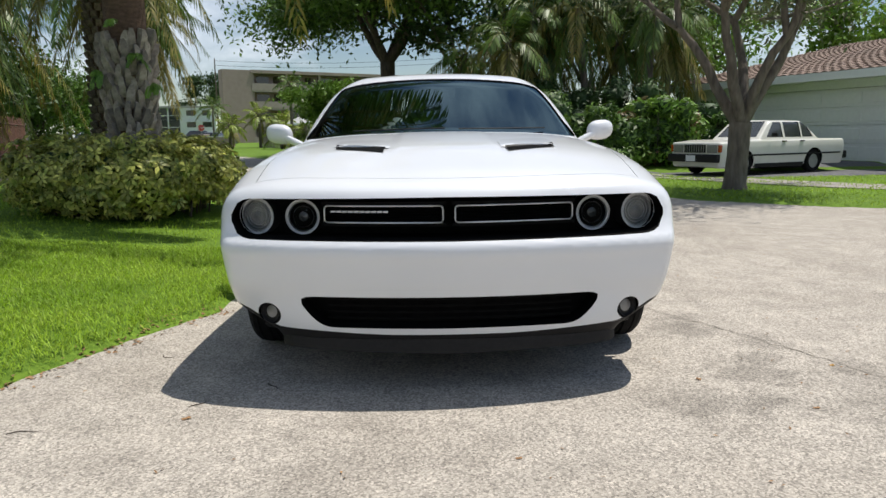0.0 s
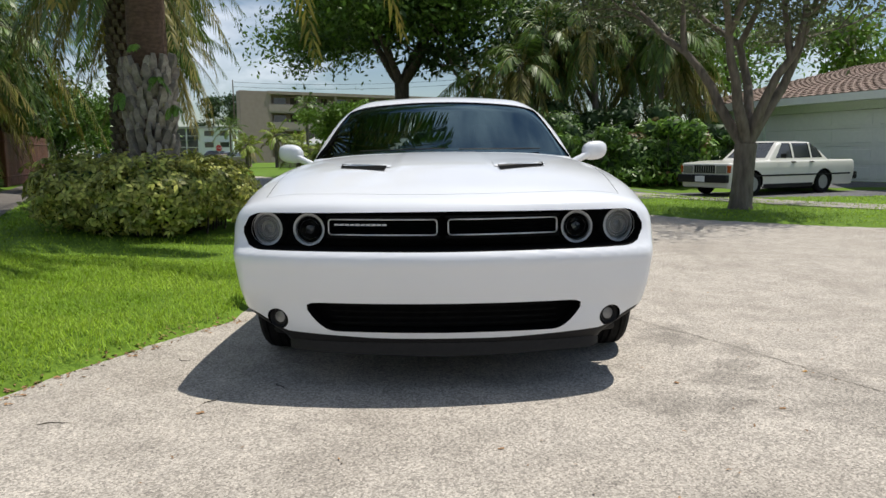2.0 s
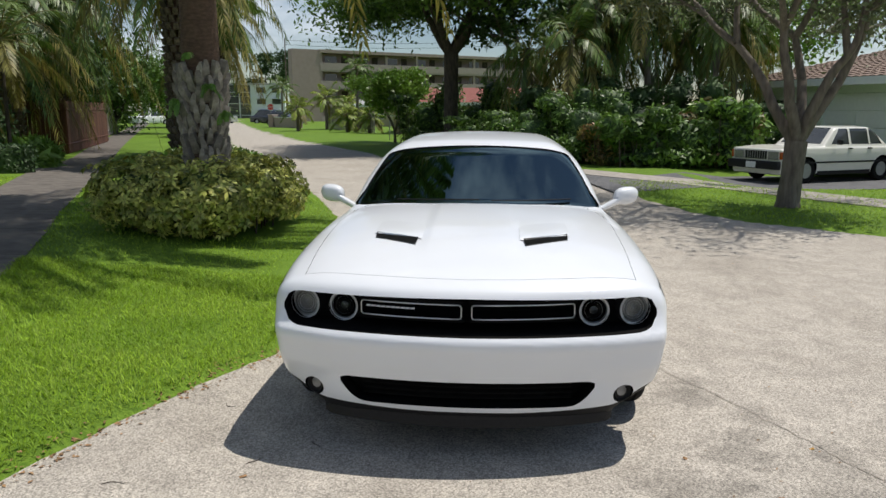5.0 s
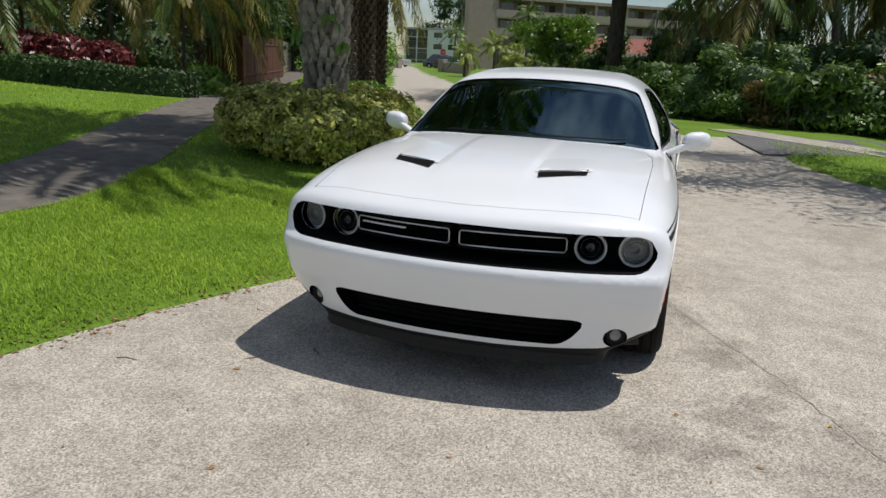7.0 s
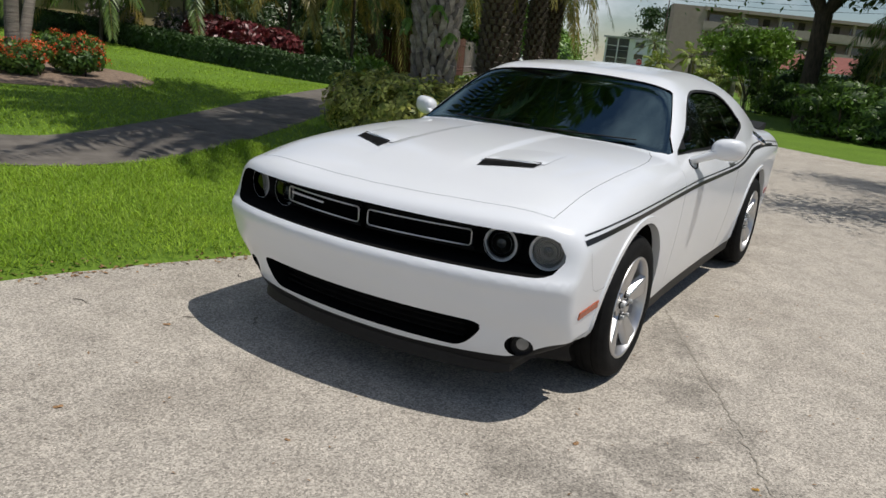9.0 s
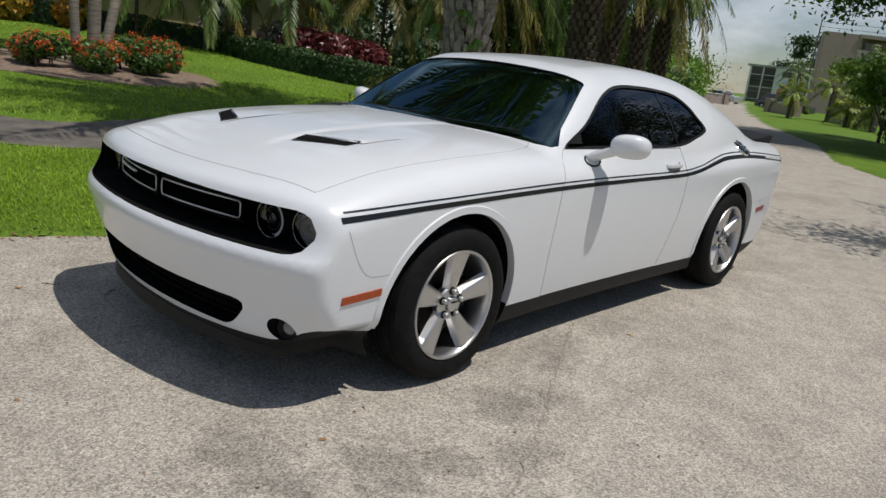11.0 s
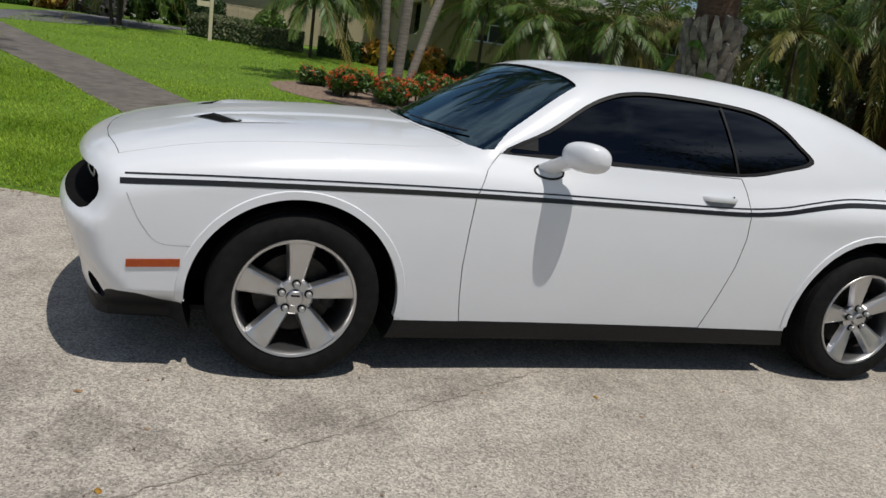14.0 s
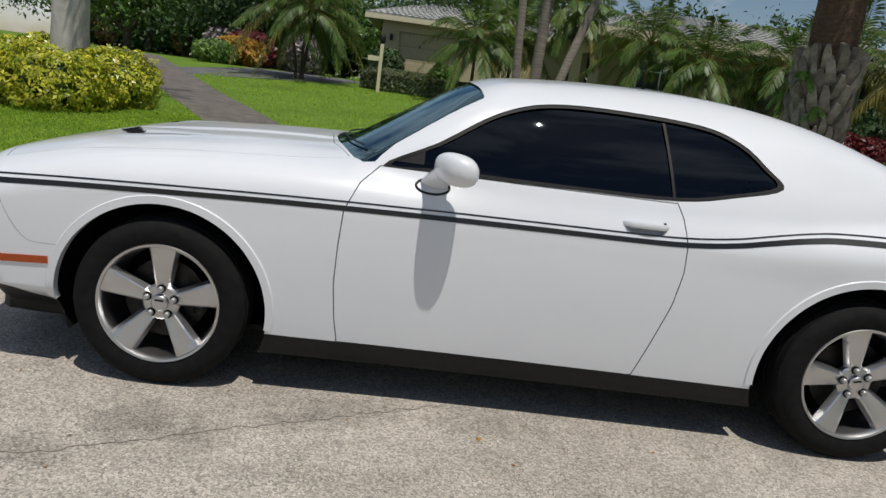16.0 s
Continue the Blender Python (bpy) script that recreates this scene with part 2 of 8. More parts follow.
M["palmtrunk"] = mat("palm_fibre_trunk", (0.070, 0.042, 0.028), (0.135, 0.085, 0.056), scale=16, rough=0.95, bump=0.9, bscale=50, stretch=(1, 1, 2.2))
M["boot"] = mat("grey_palm_leaf_base", (0.19, 0.165, 0.14), (0.38, 0.34, 0.29), scale=18, rough=0.95, bump=0.7, bscale=70, obrand=0.28)
M["boot_far"] = mat("brown_palm_leaf_base", (0.075, 0.058, 0.045), (0.15, 0.12, 0.095), scale=18, rough=0.95, bump=0.7, bscale=70, island=0.3)
M["ringtrunk"] = mat("ringed_grey_palm_trunk", (0.15, 0.13, 0.11), (0.27, 0.24, 0.20), scale=10, rough=0.9, bump=0.5, bscale=22, stretch=(0.4, 0.4, 3.0))
M["royal"] = mat("pale_smooth_palm_trunk", (0.40, 0.385, 0.36), (0.52, 0.50, 0.47), scale=9, rough=0.85, bump=0.25, bscale=30, big=0.15, bigscale=2.0)
M["frond"] = mat("palm_frond", (0.055, 0.115, 0.018), (0.135, 0.205, 0.035), scale=0.9, rough=0.45, island=0.35, translucent=0.25)
M["frond_young"] = mat("yellow_green_frond", (0.16, 0.24, 0.03), (0.32, 0.37, 0.06), scale=1.2, rough=0.5, island=0.35, translucent=0.25)
M["frond_old"] = mat("yellowing_palm_frond", (0.27, 0.21, 0.05), (0.15, 0.17, 0.035), scale=1.2, rough=0.5, island=0.35, translucent=0.25)
M["leaf"] = mat("green_leaf", (0.06, 0.13, 0.02), (0.135, 0.235, 0.036), scale=0.8, rough=0.45, island=0.4, translucent=0.22)
M["leaf_light"] = mat("fresh_green_leaf", (0.11, 0.23, 0.027), (0.22, 0.35, 0.055), scale=0.8, rough=0.45, island=0.35, translucent=0.25)
M["bronzeleaf"] = mat("bronze_green_leaf", (0.10, 0.13, 0.022), (0.26, 0.13, 0.055), scale=2.2, rough=0.45, island=0.4, translucent=0.22)
# also fills bush and hedge cores, in place of inner shade
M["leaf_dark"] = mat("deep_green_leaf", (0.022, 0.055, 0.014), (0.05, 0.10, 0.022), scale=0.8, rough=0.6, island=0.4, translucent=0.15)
M["leaf_grey"] = mat("grey_green_leaf", (0.09, 0.115, 0.05), (0.15, 0.17, 0.08), scale=0.8, rough=0.6, island=0.35, translucent=0.2)
M["varieg"] = mat("variegated_hedge_leaf", (0.14, 0.21, 0.027), (0.74, 0.70, 0.18), scale=11, rough=0.45, island=0.45, translucent=0.2)
M["yellowleaf"] = mat("yellow_green_hedge_leaf", (0.20, 0.29, 0.02), (0.62, 0.58, 0.05), scale=6, rough=0.35, island=0.4, translucent=0.22)
M["redleaf"] = mat("wine_red_leaf", (0.10, 0.016, 0.02), (0.17, 0.03, 0.03), scale=3, rough=0.4, island=0.45, translucent=0.15)
M["orangeleaf"] = mat("orange_croton_leaf", (0.42, 0.16, 0.02), (0.32, 0.25, 0.03), scale=3, rough=0.4, island=0.4, translucent=0.2)
M["purpleleaf"] = mat("pale_mottled_leaf", (0.10, 0.08, 0.08), (0.38, 0.33, 0.33), scale=5, rough=0.5, island=0.45)
M["flower"] = mat("red_orange_flower", (0.62, 0.06, 0.015), (0.78, 0.15, 0.03), scale=6, rough=0.6, island=0.3, translucent=0.2)
M["deadleaf"] = mat("dry_fallen_leaf", (0.20, 0.11, 0.05), (0.32, 0.19, 0.09), scale=9, rough=0.8, island=0.4)
M["wood"] = mat("stained_fence_board", (0.095, 0.034, 0.022), (0.16, 0.06, 0.036), scale=10, rough=0.8, bump=0.3, bscale=50, stretch=(1, 1, 0.1), obrand=0.25)
M["greywood"] = mat("weathered_fence_board", (0.20, 0.17, 0.15), (0.30, 0.26, 0.23), scale=10, rough=0.85, bump=0.3, bscale=50, stretch=(1, 1, 0.1), obrand=0.2)
M["stucco_white"] = mat("pale_mint_stucco", (0.62, 0.68, 0.64), (0.68, 0.73, 0.69), scale=12, rough=0.9, bump=0.3, bscale=80, big=0.06)
M["stucco_tan"] = mat("tan_stucco", (0.30, 0.235, 0.13), (0.35, 0.275, 0.16), scale=12, rough=0.9, bump=0.3, bscale=80, big=0.08)
M["stucco_olive"] = mat("olive_stucco", (0.40, 0.34, 0.22), (0.46, 0.39, 0.26), scale=12, rough=0.9, bump=0.3, bscale=80, big=0.08)
M["garage"] = mat("white_garage_panel", (0.72, 0.74, 0.74), (0.76, 0.78, 0.78), scale=8, rough=0.6, big=0.04)
M["brownroof"] = mat("brown_roof_tile", (0.175, 0.125, 0.10), (0.28, 0.21, 0.17), scale=9, rough=0.9, bump=0.4, bscale=30, obrand=0.2, island=0.2)
M["greyroof"] = mat("pale_grey_roof_tile", (0.30, 0.31, 0.30), (0.40, 0.40, 0.39), scale=7, rough=0.85, bump=0.4, bscale=25, island=0.15)
M["redroof"] = mat("red_roof_tile", (0.18, 0.055, 0.042), (0.24, 0.08, 0.06), scale=7, rough=0.85, bump=0.4, bscale=25)
M["apart"] = mat("taupe_apartment_wall", (0.33, 0.255, 0.235), (0.37, 0.29, 0.265), scale=2, rough=0.9, big=0.06, bigscale=0.1)
M["apart_light"] = mat("taupe_balcony_wall", (0.35, 0.285, 0.265), (0.39, 0.32, 0.30), scale=2, rough=0.9)
M["white"] = mat("white_wall_paint", (0.70, 0.72, 0.73), (0.75, 0.77, 0.78), scale=3, rough=0.8, big=0.06, bigscale=0.3)
M["pane"] = mat("far_window_glass", (0.03, 0.035, 0.04), (0.05, 0.055, 0.06), scale=2, rough=0.08, spec=0.8)
M["cream"] = mat("cream_car_paint", (0.70, 0.69, 0.63), (0.74, 0.73, 0.67), scale=3, rough=0.35, coat=0.6)
M["navy"] = mat("dark_blue_car_paint", (0.015, 0.018, 0.03), (0.02, 0.024, 0.04), rough=0.3, coat=0.8)
M["silver"] = mat("silver_car_paint", (0.45, 0.46, 0.47), (0.5, 0.5, 0.5), rough=0.35, metal=0.4, coat=0.6)
M["stopred"] = mat("stop_sign_red", (0.55, 0.02, 0.025), (0.6, 0.03, 0.03), rough=0.45)
M["postcream"] = mat("cream_wood_post", (0.62, 0.55, 0.38), (0.68, 0.61, 0.44), scale=8, rough=0.7)
M["galv"] = mat("galvanised_steel", (0.33, 0.34, 0.34), (0.42, 0.43, 0.43), scale=15, rough=0.5, metal=0.7)
M["crack"] = mat("dirt_filled_crack", (0.25, 0.225, 0.19), (0.33, 0.295, 0.25), scale=60, rough=0.95)
M["pole"] = mat("weathered_pole_wood", (0.10, 0.08, 0.065), (0.17, 0.14, 0.11), scale=8, rough=0.9, stretch=(1, 1, 0.1))


# ---------------------------------------------------------------- mesh helpers
def mesh_of(name, verts, faces, mats, smooth=False, sharp=None, midx=None):
    me = bpy.data.meshes.new(name)
    me.from_pydata([tuple(v) for v in verts], [], [tuple(f) for f in faces])
    for mt in (mats if isinstance(mats, (list, tuple)) else [mats]):
        me.materials.append(mt)
    if midx is not None:
        me.polygons.foreach_set("material_index", np.asarray(midx, dtype=np.int32))
    if smooth:
        me.polygons.foreach_set("use_smooth", np.ones(len(me.polygons), dtype=bool))
        if sharp:
            me.set_sharp_from_angle(angle=radians(sharp))
    me.update()
    return me


def quads_mesh(name, v, mats):
    """Many loose four-cornered leaves: v is (n, 4, 3)."""
    n = len(v)
    me = bpy.data.meshes.new(name)
    me.vertices.add(n * 4)
    me.vertices.foreach_set("co", np.ascontiguousarray(v, dtype=np.float32).ravel())
    me.loops.add(n * 4)
    me.loops.foreach_set("vertex_index", np.arange(n * 4, dtype=np.int32))
    me.polygons.add(n)
    me.polygons.foreach_set("loop_start", np.arange(0, n * 4, 4, dtype=np.int32))
    me.polygons.foreach_set("loop_total", np.full(n, 4, dtype=np.int32))
    me.materials.append(mats)
    me.update(calc_edges=True)
    return me


def thing(name, loc=(0, 0, 0), label="", category="", group="", kind="", rz=0.0):
    ob = new(name)
    ob.empty_display_size = 0.1
    ob.matrix_world = pose(*loc, 0, 0, rz)
    return tagged(ob, label, category, group, kind)


def part(name, me, parent=None, label="", m=None):
    ob = new(name, me)
    if parent is not None:
        ob.parent = parent
    if m is not None:
        ob.matrix_local = m
    if label:
        ob["label"] = label
    return ob


class Shape:
    """Collects simple solids into one mesh."""

    def __init__(self):
        self.v, self.f, self.mi, self.cur = [], [], [], 0

    def add(self, verts, faces):
        o = len(self.v)
        self.v += [tuple(p) for p in verts]
        self.f += [tuple(i + o for i in f) for f in faces]
        self.mi += [self.cur] * len(faces)
        return self

    def box(self, x0, x1, y0, y1, z0, z1, m=None, bev=0.0):
        if bev > 0:
            b = bev
            ring = lambda e, z: [(x0 + e, y0 + b), (x0 + b, y0 + e), (x1 - b, y0 + e), (x1 - e, y0 + b), (x1 - e, y1 - b), (x1 - b, y1 - e), (x0 + b, y1 - e), (x0 + e, y1 - b)]
            pts = []
            for e, z in ((b * 0.6, z0), (0, z0 + b), (0, z1 - b), (b * 0.6, z1)):
                pts += [(px, py, z) for px, py in ring(e, z)]
            fs = [tuple(range(7, -1, -1)), tuple(range(24, 32))]
            for k in range(3):
                for i in range(8):
                    fs.append((k * 8 + i, k * 8 + (i + 1) % 8, k * 8 + 8 + (i + 1) % 8, k * 8 + 8 + i))
        else:
            pts = [(x, y, z) for z in (z0, z1) for x, y in ((x0, y0), (x1, y0), (x1, y1), (x0, y1))]
            fs = [(3, 2, 1, 0), (4, 5, 6, 7), (0, 1, 5, 4), (1, 2, 6, 5), (2, 3, 7, 6), (3, 0, 4, 7)]
        if m is not None:
            pts = [m @ Vector(p) for p in pts]
        return self.add(pts, fs)

    def tube(self, path, radii, n=8, cap=True):
        path = [Vector(p) for p in path]
        vs, fs = [], []
        up0 = Vector((0.31, 0.17, 0.93))
        for i, p in enumerate(path):
            d = (path[min(i + 1, len(path) - 1)] - path[max(i - 1, 0)]).normalized()
            a = d.cross(up0 if abs(d.dot(up0)) < 0.95 else Vector((1, 0, 0))).normalized()
            b = d.cross(a)
            r = radii[i] if isinstance(radii, (list, tuple)) else radii
            vs += [p + r * (math.cos(2 * math.pi * k / n) * a + math.sin(2 * math.pi * k / n) * b) for k in range(n)]
        for i in range(len(path) - 1):
            for k in range(n):
                fs.append((i * n + k, i * n + (k + 1) % n, (i + 1) * n + (k + 1) % n, (i + 1) * n + k))
        if cap:
            fs.append(tuple(range(n - 1, -1, -1)))
            fs.append(tuple(range((len(path) - 1) * n, len(path) * n)))
        return self.add(vs, fs)

    def revolve(self, prof, n=32, axis="x", closed=False, m=None):
        """prof: (radius, along) pairs turned about the axis."""
        vs, fs = [], []
        for r, h in prof:
            for k in range(n):
                c, s = r * math.cos(2 * math.pi * k / n), r * math.sin(2 * math.pi * k / n)
                p = (h, c, s) if axis == "x" else (c, h, -s) if axis == "y" else (c, s, h)
                vs.append(m @ Vector(p) if m is not None else p)
        cnt = len(prof)
        for i in range(cnt if closed else cnt - 1):
            j = (i + 1) % cnt
            for k in range(n):
                fs.append((i * n + k, i * n + (k + 1) % n, j * n + (k + 1) % n, j * n + k))
        if not closed:
            if prof[0][0] > 1e-5:
                fs.append(tuple(range(n - 1, -1, -1)))
            if prof[-1][0] > 1e-5:
                fs.append(tuple(range((cnt - 1) * n, cnt * n)))
        return self.add(vs, fs)

    def mesh(self, name, mats, smooth=False, sharp=40):
        return mesh_of(name, self.v, self.f, mats, smooth, sharp, self.mi)


def sstep(a, b, v):
    t = np.clip((np.asarray(v, dtype=float) - a) / (b - a), 0, 1)
    return t * t * (3 - 2 * t)


SLOPES = {}


def tab(v, xs, ys):
    """A smooth curve through the given points."""
    xs, ys = np.asarray(xs, float), np.asarray(ys, float)
    key = (tuple(xs), tuple(ys))
    if key not in SLOPES:
        SLOPES[key] = np.gradient(ys, xs)
    d = SLOPES[key]
    v = np.clip(np.asarray(v, float), xs[0], xs[-1])
    i = np.clip(np.searchsorted(xs, v) - 1, 0, len(xs) - 2)
    h = xs[i + 1] - xs[i]
    t = (v - xs[i]) / h
    return ((1 + 2 * t) * (1 - t) ** 2 * ys[i] + t * (1 - t) ** 2 * h * d[i] + t * t * (3 - 2 * t) * ys[i + 1] + t * t * (t - 1) * h * d[i + 1])


def smax(a, b, k):
    h = np.maximum(k - np.abs(a - b), 0) / k
    return np.maximum(a, b) + h * h * k * 0.25


def smin(a, b, k):
    return -smax(-a, -b, k)


def grad(F, p, e=0.004):
    g = np.empty_like(p)
    for i in range(3):
        d = np.zeros(3)
        d[i] = e
        q, r = p + d, p - d
        g[:, i] = (F(q[:, 0], q[:, 1], q[:, 2]) - F(r[:, 0], r[:, 1], r[:, 2])) / (2 * e)
    return g


def nets(F, lo, hi, h):
    """The skin F = 0 as vertices and quads, outside positive."""
    ax = [np.arange(lo[i], hi[i] + h, h) for i in range(3)]
    X, Y, Z = np.meshgrid(*ax, indexing="ij")
    V = F(X.ravel(), Y.ravel(), Z.ravel()).reshape(X.shape)
    s = V < 0
    cs = [s[i:s.shape[0] - 1 + i, j:s.shape[1] - 1 + j, k:s.shape[2] - 1 + k] for i in (0, 1) for j in (0, 1) for k in (0, 1)]
    cnt = sum(c.astype(int) for c in cs)
    act = (cnt > 0) & (cnt < 8)
    idx = -np.ones(act.shape, dtype=int)
    cells = np.argwhere(act)
    idx[act] = np.arange(len(cells))
    p = np.array(lo) + (cells + 0.5) * h
    for _ in range(6):
        g = grad(F, p)
        f = F(p[:, 0], p[:, 1], p[:, 2])
        step = g * (f / np.maximum((g * g).sum(1), 0.2))[:, None]
        ln = np.linalg.norm(step, axis=1, keepdims=True)
        p = p - step * np.minimum(1, 0.6 * h / np.maximum(ln, 1e-9))
    quads = []
    for axis in range(3):
        a = [slice(None)] * 3
        b = [slice(None)] * 3
        a[axis], b[axis] = slice(0, -1), slice(1, None)
        sa, sb = s[tuple(a)], s[tuple(b)]
        e = np.argwhere(sa != sb)
        u, w = (axis + 1) % 3, (axis + 2) % 3
        ok = (e[:, u] > 0) & (e[:, w] > 0) & (e[:, u] < act.shape[u]) & (e[:, w] < act.shape[w])
        e = e[ok]
        ins = sa[tuple(e.T)]
        def at(du, dw):
            q = e.copy()
            q[:, u] += du
            q[:, w] += dw
            return idx[tuple(q.T)]
        q = np.stack([at(-1, -1), at(0, -1), at(0, 0), at(-1, 0)], 1)
        q[~ins] = q[~ins][:, ::-1]
        quads.append(q)
    q = np.concatenate(quads)
    return p, q[(q >= 0).all(1)]


def boolean(me, cutter, op):
    """The mesh cut by, or kept within, a closed mesh."""
    a = bpy.data.objects.new("cut_a", me)
    b = bpy.data.objects.new("cut_b", cutter)
    for o in (a, b):
        scene.collection.objects.link(o)
    md = a.modifiers.new("cut", "BOOLEAN")
    md.operation, md.object, md.solver, md.material_mode = op, b, "EXACT", "TRANSFER"
    dg = bpy.context.evaluated_depsgraph_get()
    dg.update()
    out = bpy.data.meshes.new_from_object(a.evaluated_get(dg))
    for o in (a, b):
        bpy.data.objects.remove(o)
    return out


def prism(name, poly, axis, a, b, material):
    """A closed prism over a polygon in the plane across the axis, from a to b."""
    n = len(poly)
    def P(u, v, w):
        return (w, u, v) if axis == "x" else (u, w, v) if axis == "y" else (u, v, w)
    vs = [P(u, v, a) for u, v in poly] + [P(u, v, b) for u, v in poly]
    fs = [tuple(range(n)), tuple(range(2 * n - 1, n - 1, -1))] + [(i, n + i, n + (i + 1) % n, (i + 1) % n) for i in range(n)]
    bm = bmesh.new()
    bv = [bm.verts.new(v) for v in vs]
    for f in fs:
        bm.faces.new([bv[i] for i in f])
    bmesh.ops.recalc_face_normals(bm, faces=bm.faces)
    bmesh.ops.triangulate(bm, faces=[f for f in bm.faces if len(f.verts) > 4])
    me = bpy.data.meshes.new(name)
    bm.to_mesh(me)
    bm.free()
    me.materials.append(material)
    return me


def grown(poly, d):
    """The polygon with its edges moved outwards by d."""
    n = len(poly)
    area = sum(poly[i][0] * poly[(i + 1) % n][1] - poly[(i + 1) % n][0] * poly[i][1] for i in range(n))
    sg = 1 if area > 0 else -1
    out = []
    for i in range(n):
        p0, p1, p2 = (Vector(poly[i - 1]), Vector(poly[i]), Vector(poly[(i + 1) % n]))
        d1, d2 = (p1 - p0).normalized(), (p2 - p1).normalized()
        nn = Vector((d1.y + d2.y, -d1.x - d2.x)) * sg
        nn = nn.normalized() / max(0.5, math.sqrt((1 + d1.dot(d2)) / 2))
        out.append((p1.x + nn.x * d, p1.y + nn.y * d))
    return out


def smooth_poly(pts, per=6, closed=True):
    """Catmull-Rom through points (2D or 3D)."""
    n = len(pts)
    out = []
    for i in range(n if closed else n - 1):
        g = lambda k: np.array(pts[(i + k) % n] if closed else pts[min(max(i + k, 0), n - 1)], float)
        p0, p1, p2, p3 = g(-1), g(0), g(1), g(2)
        for j in range(per):
            t = j / per
            out.append(tuple(0.5 * (2 * p1 + (p2 - p0) * t + (2 * p0 - 5 * p1 + 4 * p2 - p3) * t * t + (3 * p1 - p0 - 3 * p2 + p3) * t ** 3)))
    if not closed:
        out.append(tuple(pts[-1]))
    return out


def skin_normals(me, F, keep):
    """Smooth normals from the form itself on faces whose material is in keep."""
    me.polygons.foreach_set("use_smooth", np.ones(len(me.polygons), dtype=bool))
    co = np.empty(len(me.vertices) * 3)
    me.vertices.foreach_get("co", co)
    co = co.reshape(-1, 3)
    g = grad(F, co)
    g /= np.maximum(np.linalg.norm(g, axis=1, keepdims=True), 1e-9)
    off = np.abs(F(co[:, 0], co[:, 1], co[:, 2])) > 0.012
    names = [m.name for m in me.materials]
    good = {i for i, nm in enumerate(names) if nm in keep}
    np_, nlp = len(me.polygons), len(me.loops)
    vi, lt, mi, pn = np.empty(nlp, np.int32), np.empty(np_, np.int32), np.empty(np_, np.int32), np.empty(np_ * 3)
    me.loops.foreach_get("vertex_index", vi)
    me.polygons.foreach_get("loop_total", lt)
    me.polygons.foreach_get("material_index", mi)
    me.polygons.foreach_get("normal", pn)
    pol = np.repeat(np.arange(np_), lt)
    pn = pn.reshape(-1, 3)[pol]
    gl = g[vi]
    on = np.isin(mi, list(good))[pol] & ~off[vi] & ((gl * pn).sum(1) > 0.5)
    nl = np.where(on[:, None], gl, pn)
    me.normals_split_custom_set(nl.tolist())
    return me


# ---------------------------------------------------------------- the lie of the land
ROAD = [(-1.35, 0.6), (-1.6, 0.1), (-1.9, -0.7), (-2.1, -1.35), (-2.4, -2.1), (-3.0, -2.85), (-4.5, -4.3), (-7, -6.2), (-12, -9.2), (-20, -13.2), (-42, -23.5), (-60, -31), (-45, -45),
        (45, -45), (60, -16), (40, -8), (14, 1.6), (8, 4.3), (5.1, 6.1), (3.9, 7.2), (3.3, 8.3), (2.95, 10.0), (2.9, 11.5), (2.7, 13.5), (2.3, 14.5), (1.2, 14.15), (-0.5, 15.2), (-2.4, 18.0), (-4.7, 24.5),
        (-10.9, 36.8), (-19, 56.4), (-30, 85), (-60, 160), (-66, 157), (-36, 82), (-27.3, 67.5), (-15.4, 38.5), (-10.4, 25.4), (-5.6, 15.5), (-3.4, 10.2), (-2.1, 6.6), (-1.5, 4), (-1.28, 2)]
WALK_C = [(-62, -27.0), (-40, -17.0), (-24, -9.6), (-16.2, -5.85), (-12.1, -3.9), (-9.6, -2.6), (-7.9, -1.75), (-6.2, -0.95), (-5.1, -0.35), (-4.62, 0.25), (-4.55, 1.0), (-4.95, 2.2), (-5.5, 3.5), (-6.3, 5.2), (-7.6, 8.2), (-10.0, 13.2), (-14.5, 22.6), (-20.6, 36.0), (-34, 66), (-50, 102)]


def poly_sdf(x, y, poly):
    """Distance to the polygon's edge, negative inside."""
    P = np.array(poly, float)
    x, y = np.asarray(x, float), np.asarray(y, float)
    d = np.full(x.shape, 1e9)
    ins = np.zeros(x.shape, bool)
    for i in range(len(P)):
        a, b = P[i], P[(i + 1) % len(P)]
        e = b - a
        t = np.clip(((x - a[0]) * e[0] + (y - a[1]) * e[1]) / (e @ e), 0, 1)
        d = np.minimum(d, np.hypot(x - a[0] - t * e[0], y - a[1] - t * e[1]))
        c = (a[1] > y) != (b[1] > y)
        with np.errstate(divide="ignore", invalid="ignore"):
            xx = a[0] + (y - a[1]) / (b[1] - a[1]) * e[0]
        ins ^= c & (x < xx)
    return np.where(ins, -d, d)


def land(x, y):
    """The lawn rises to the house on the far side of the footpath; the driveway across the road lies lower."""
    g = 1 - 0.92 * sstep(6, 20, y)
    dip = sstep(5.0, 6.6, x) * sstep(11.6, 13.4, y) * (1 - sstep(17.2, 18.2, y))
    return 0.055 * np.clip(-np.asarray(x, float) - 1.0, 0, 21) * g - 0.18 * dip


def turf_z(x, y, d):
    """The turf's height at d metres from the road's edge."""
    return land(x, y) * np.clip(d / 0.35, 0, 1) + np.clip(d * 0.5 - 0.005, -0.09, 0.03)


def ground_z(x, y):
    return float(turf_z(np.array([x]), np.array([y]), poly_sdf(np.array([x]), np.array([y]), ROAD))[0])


def axis_steps(spans):
    out = []
    for a, b, h in spans:
        out += list(np.arange(a, b - 1e-6, h))
    return np.array(out + [spans[-1][1]])


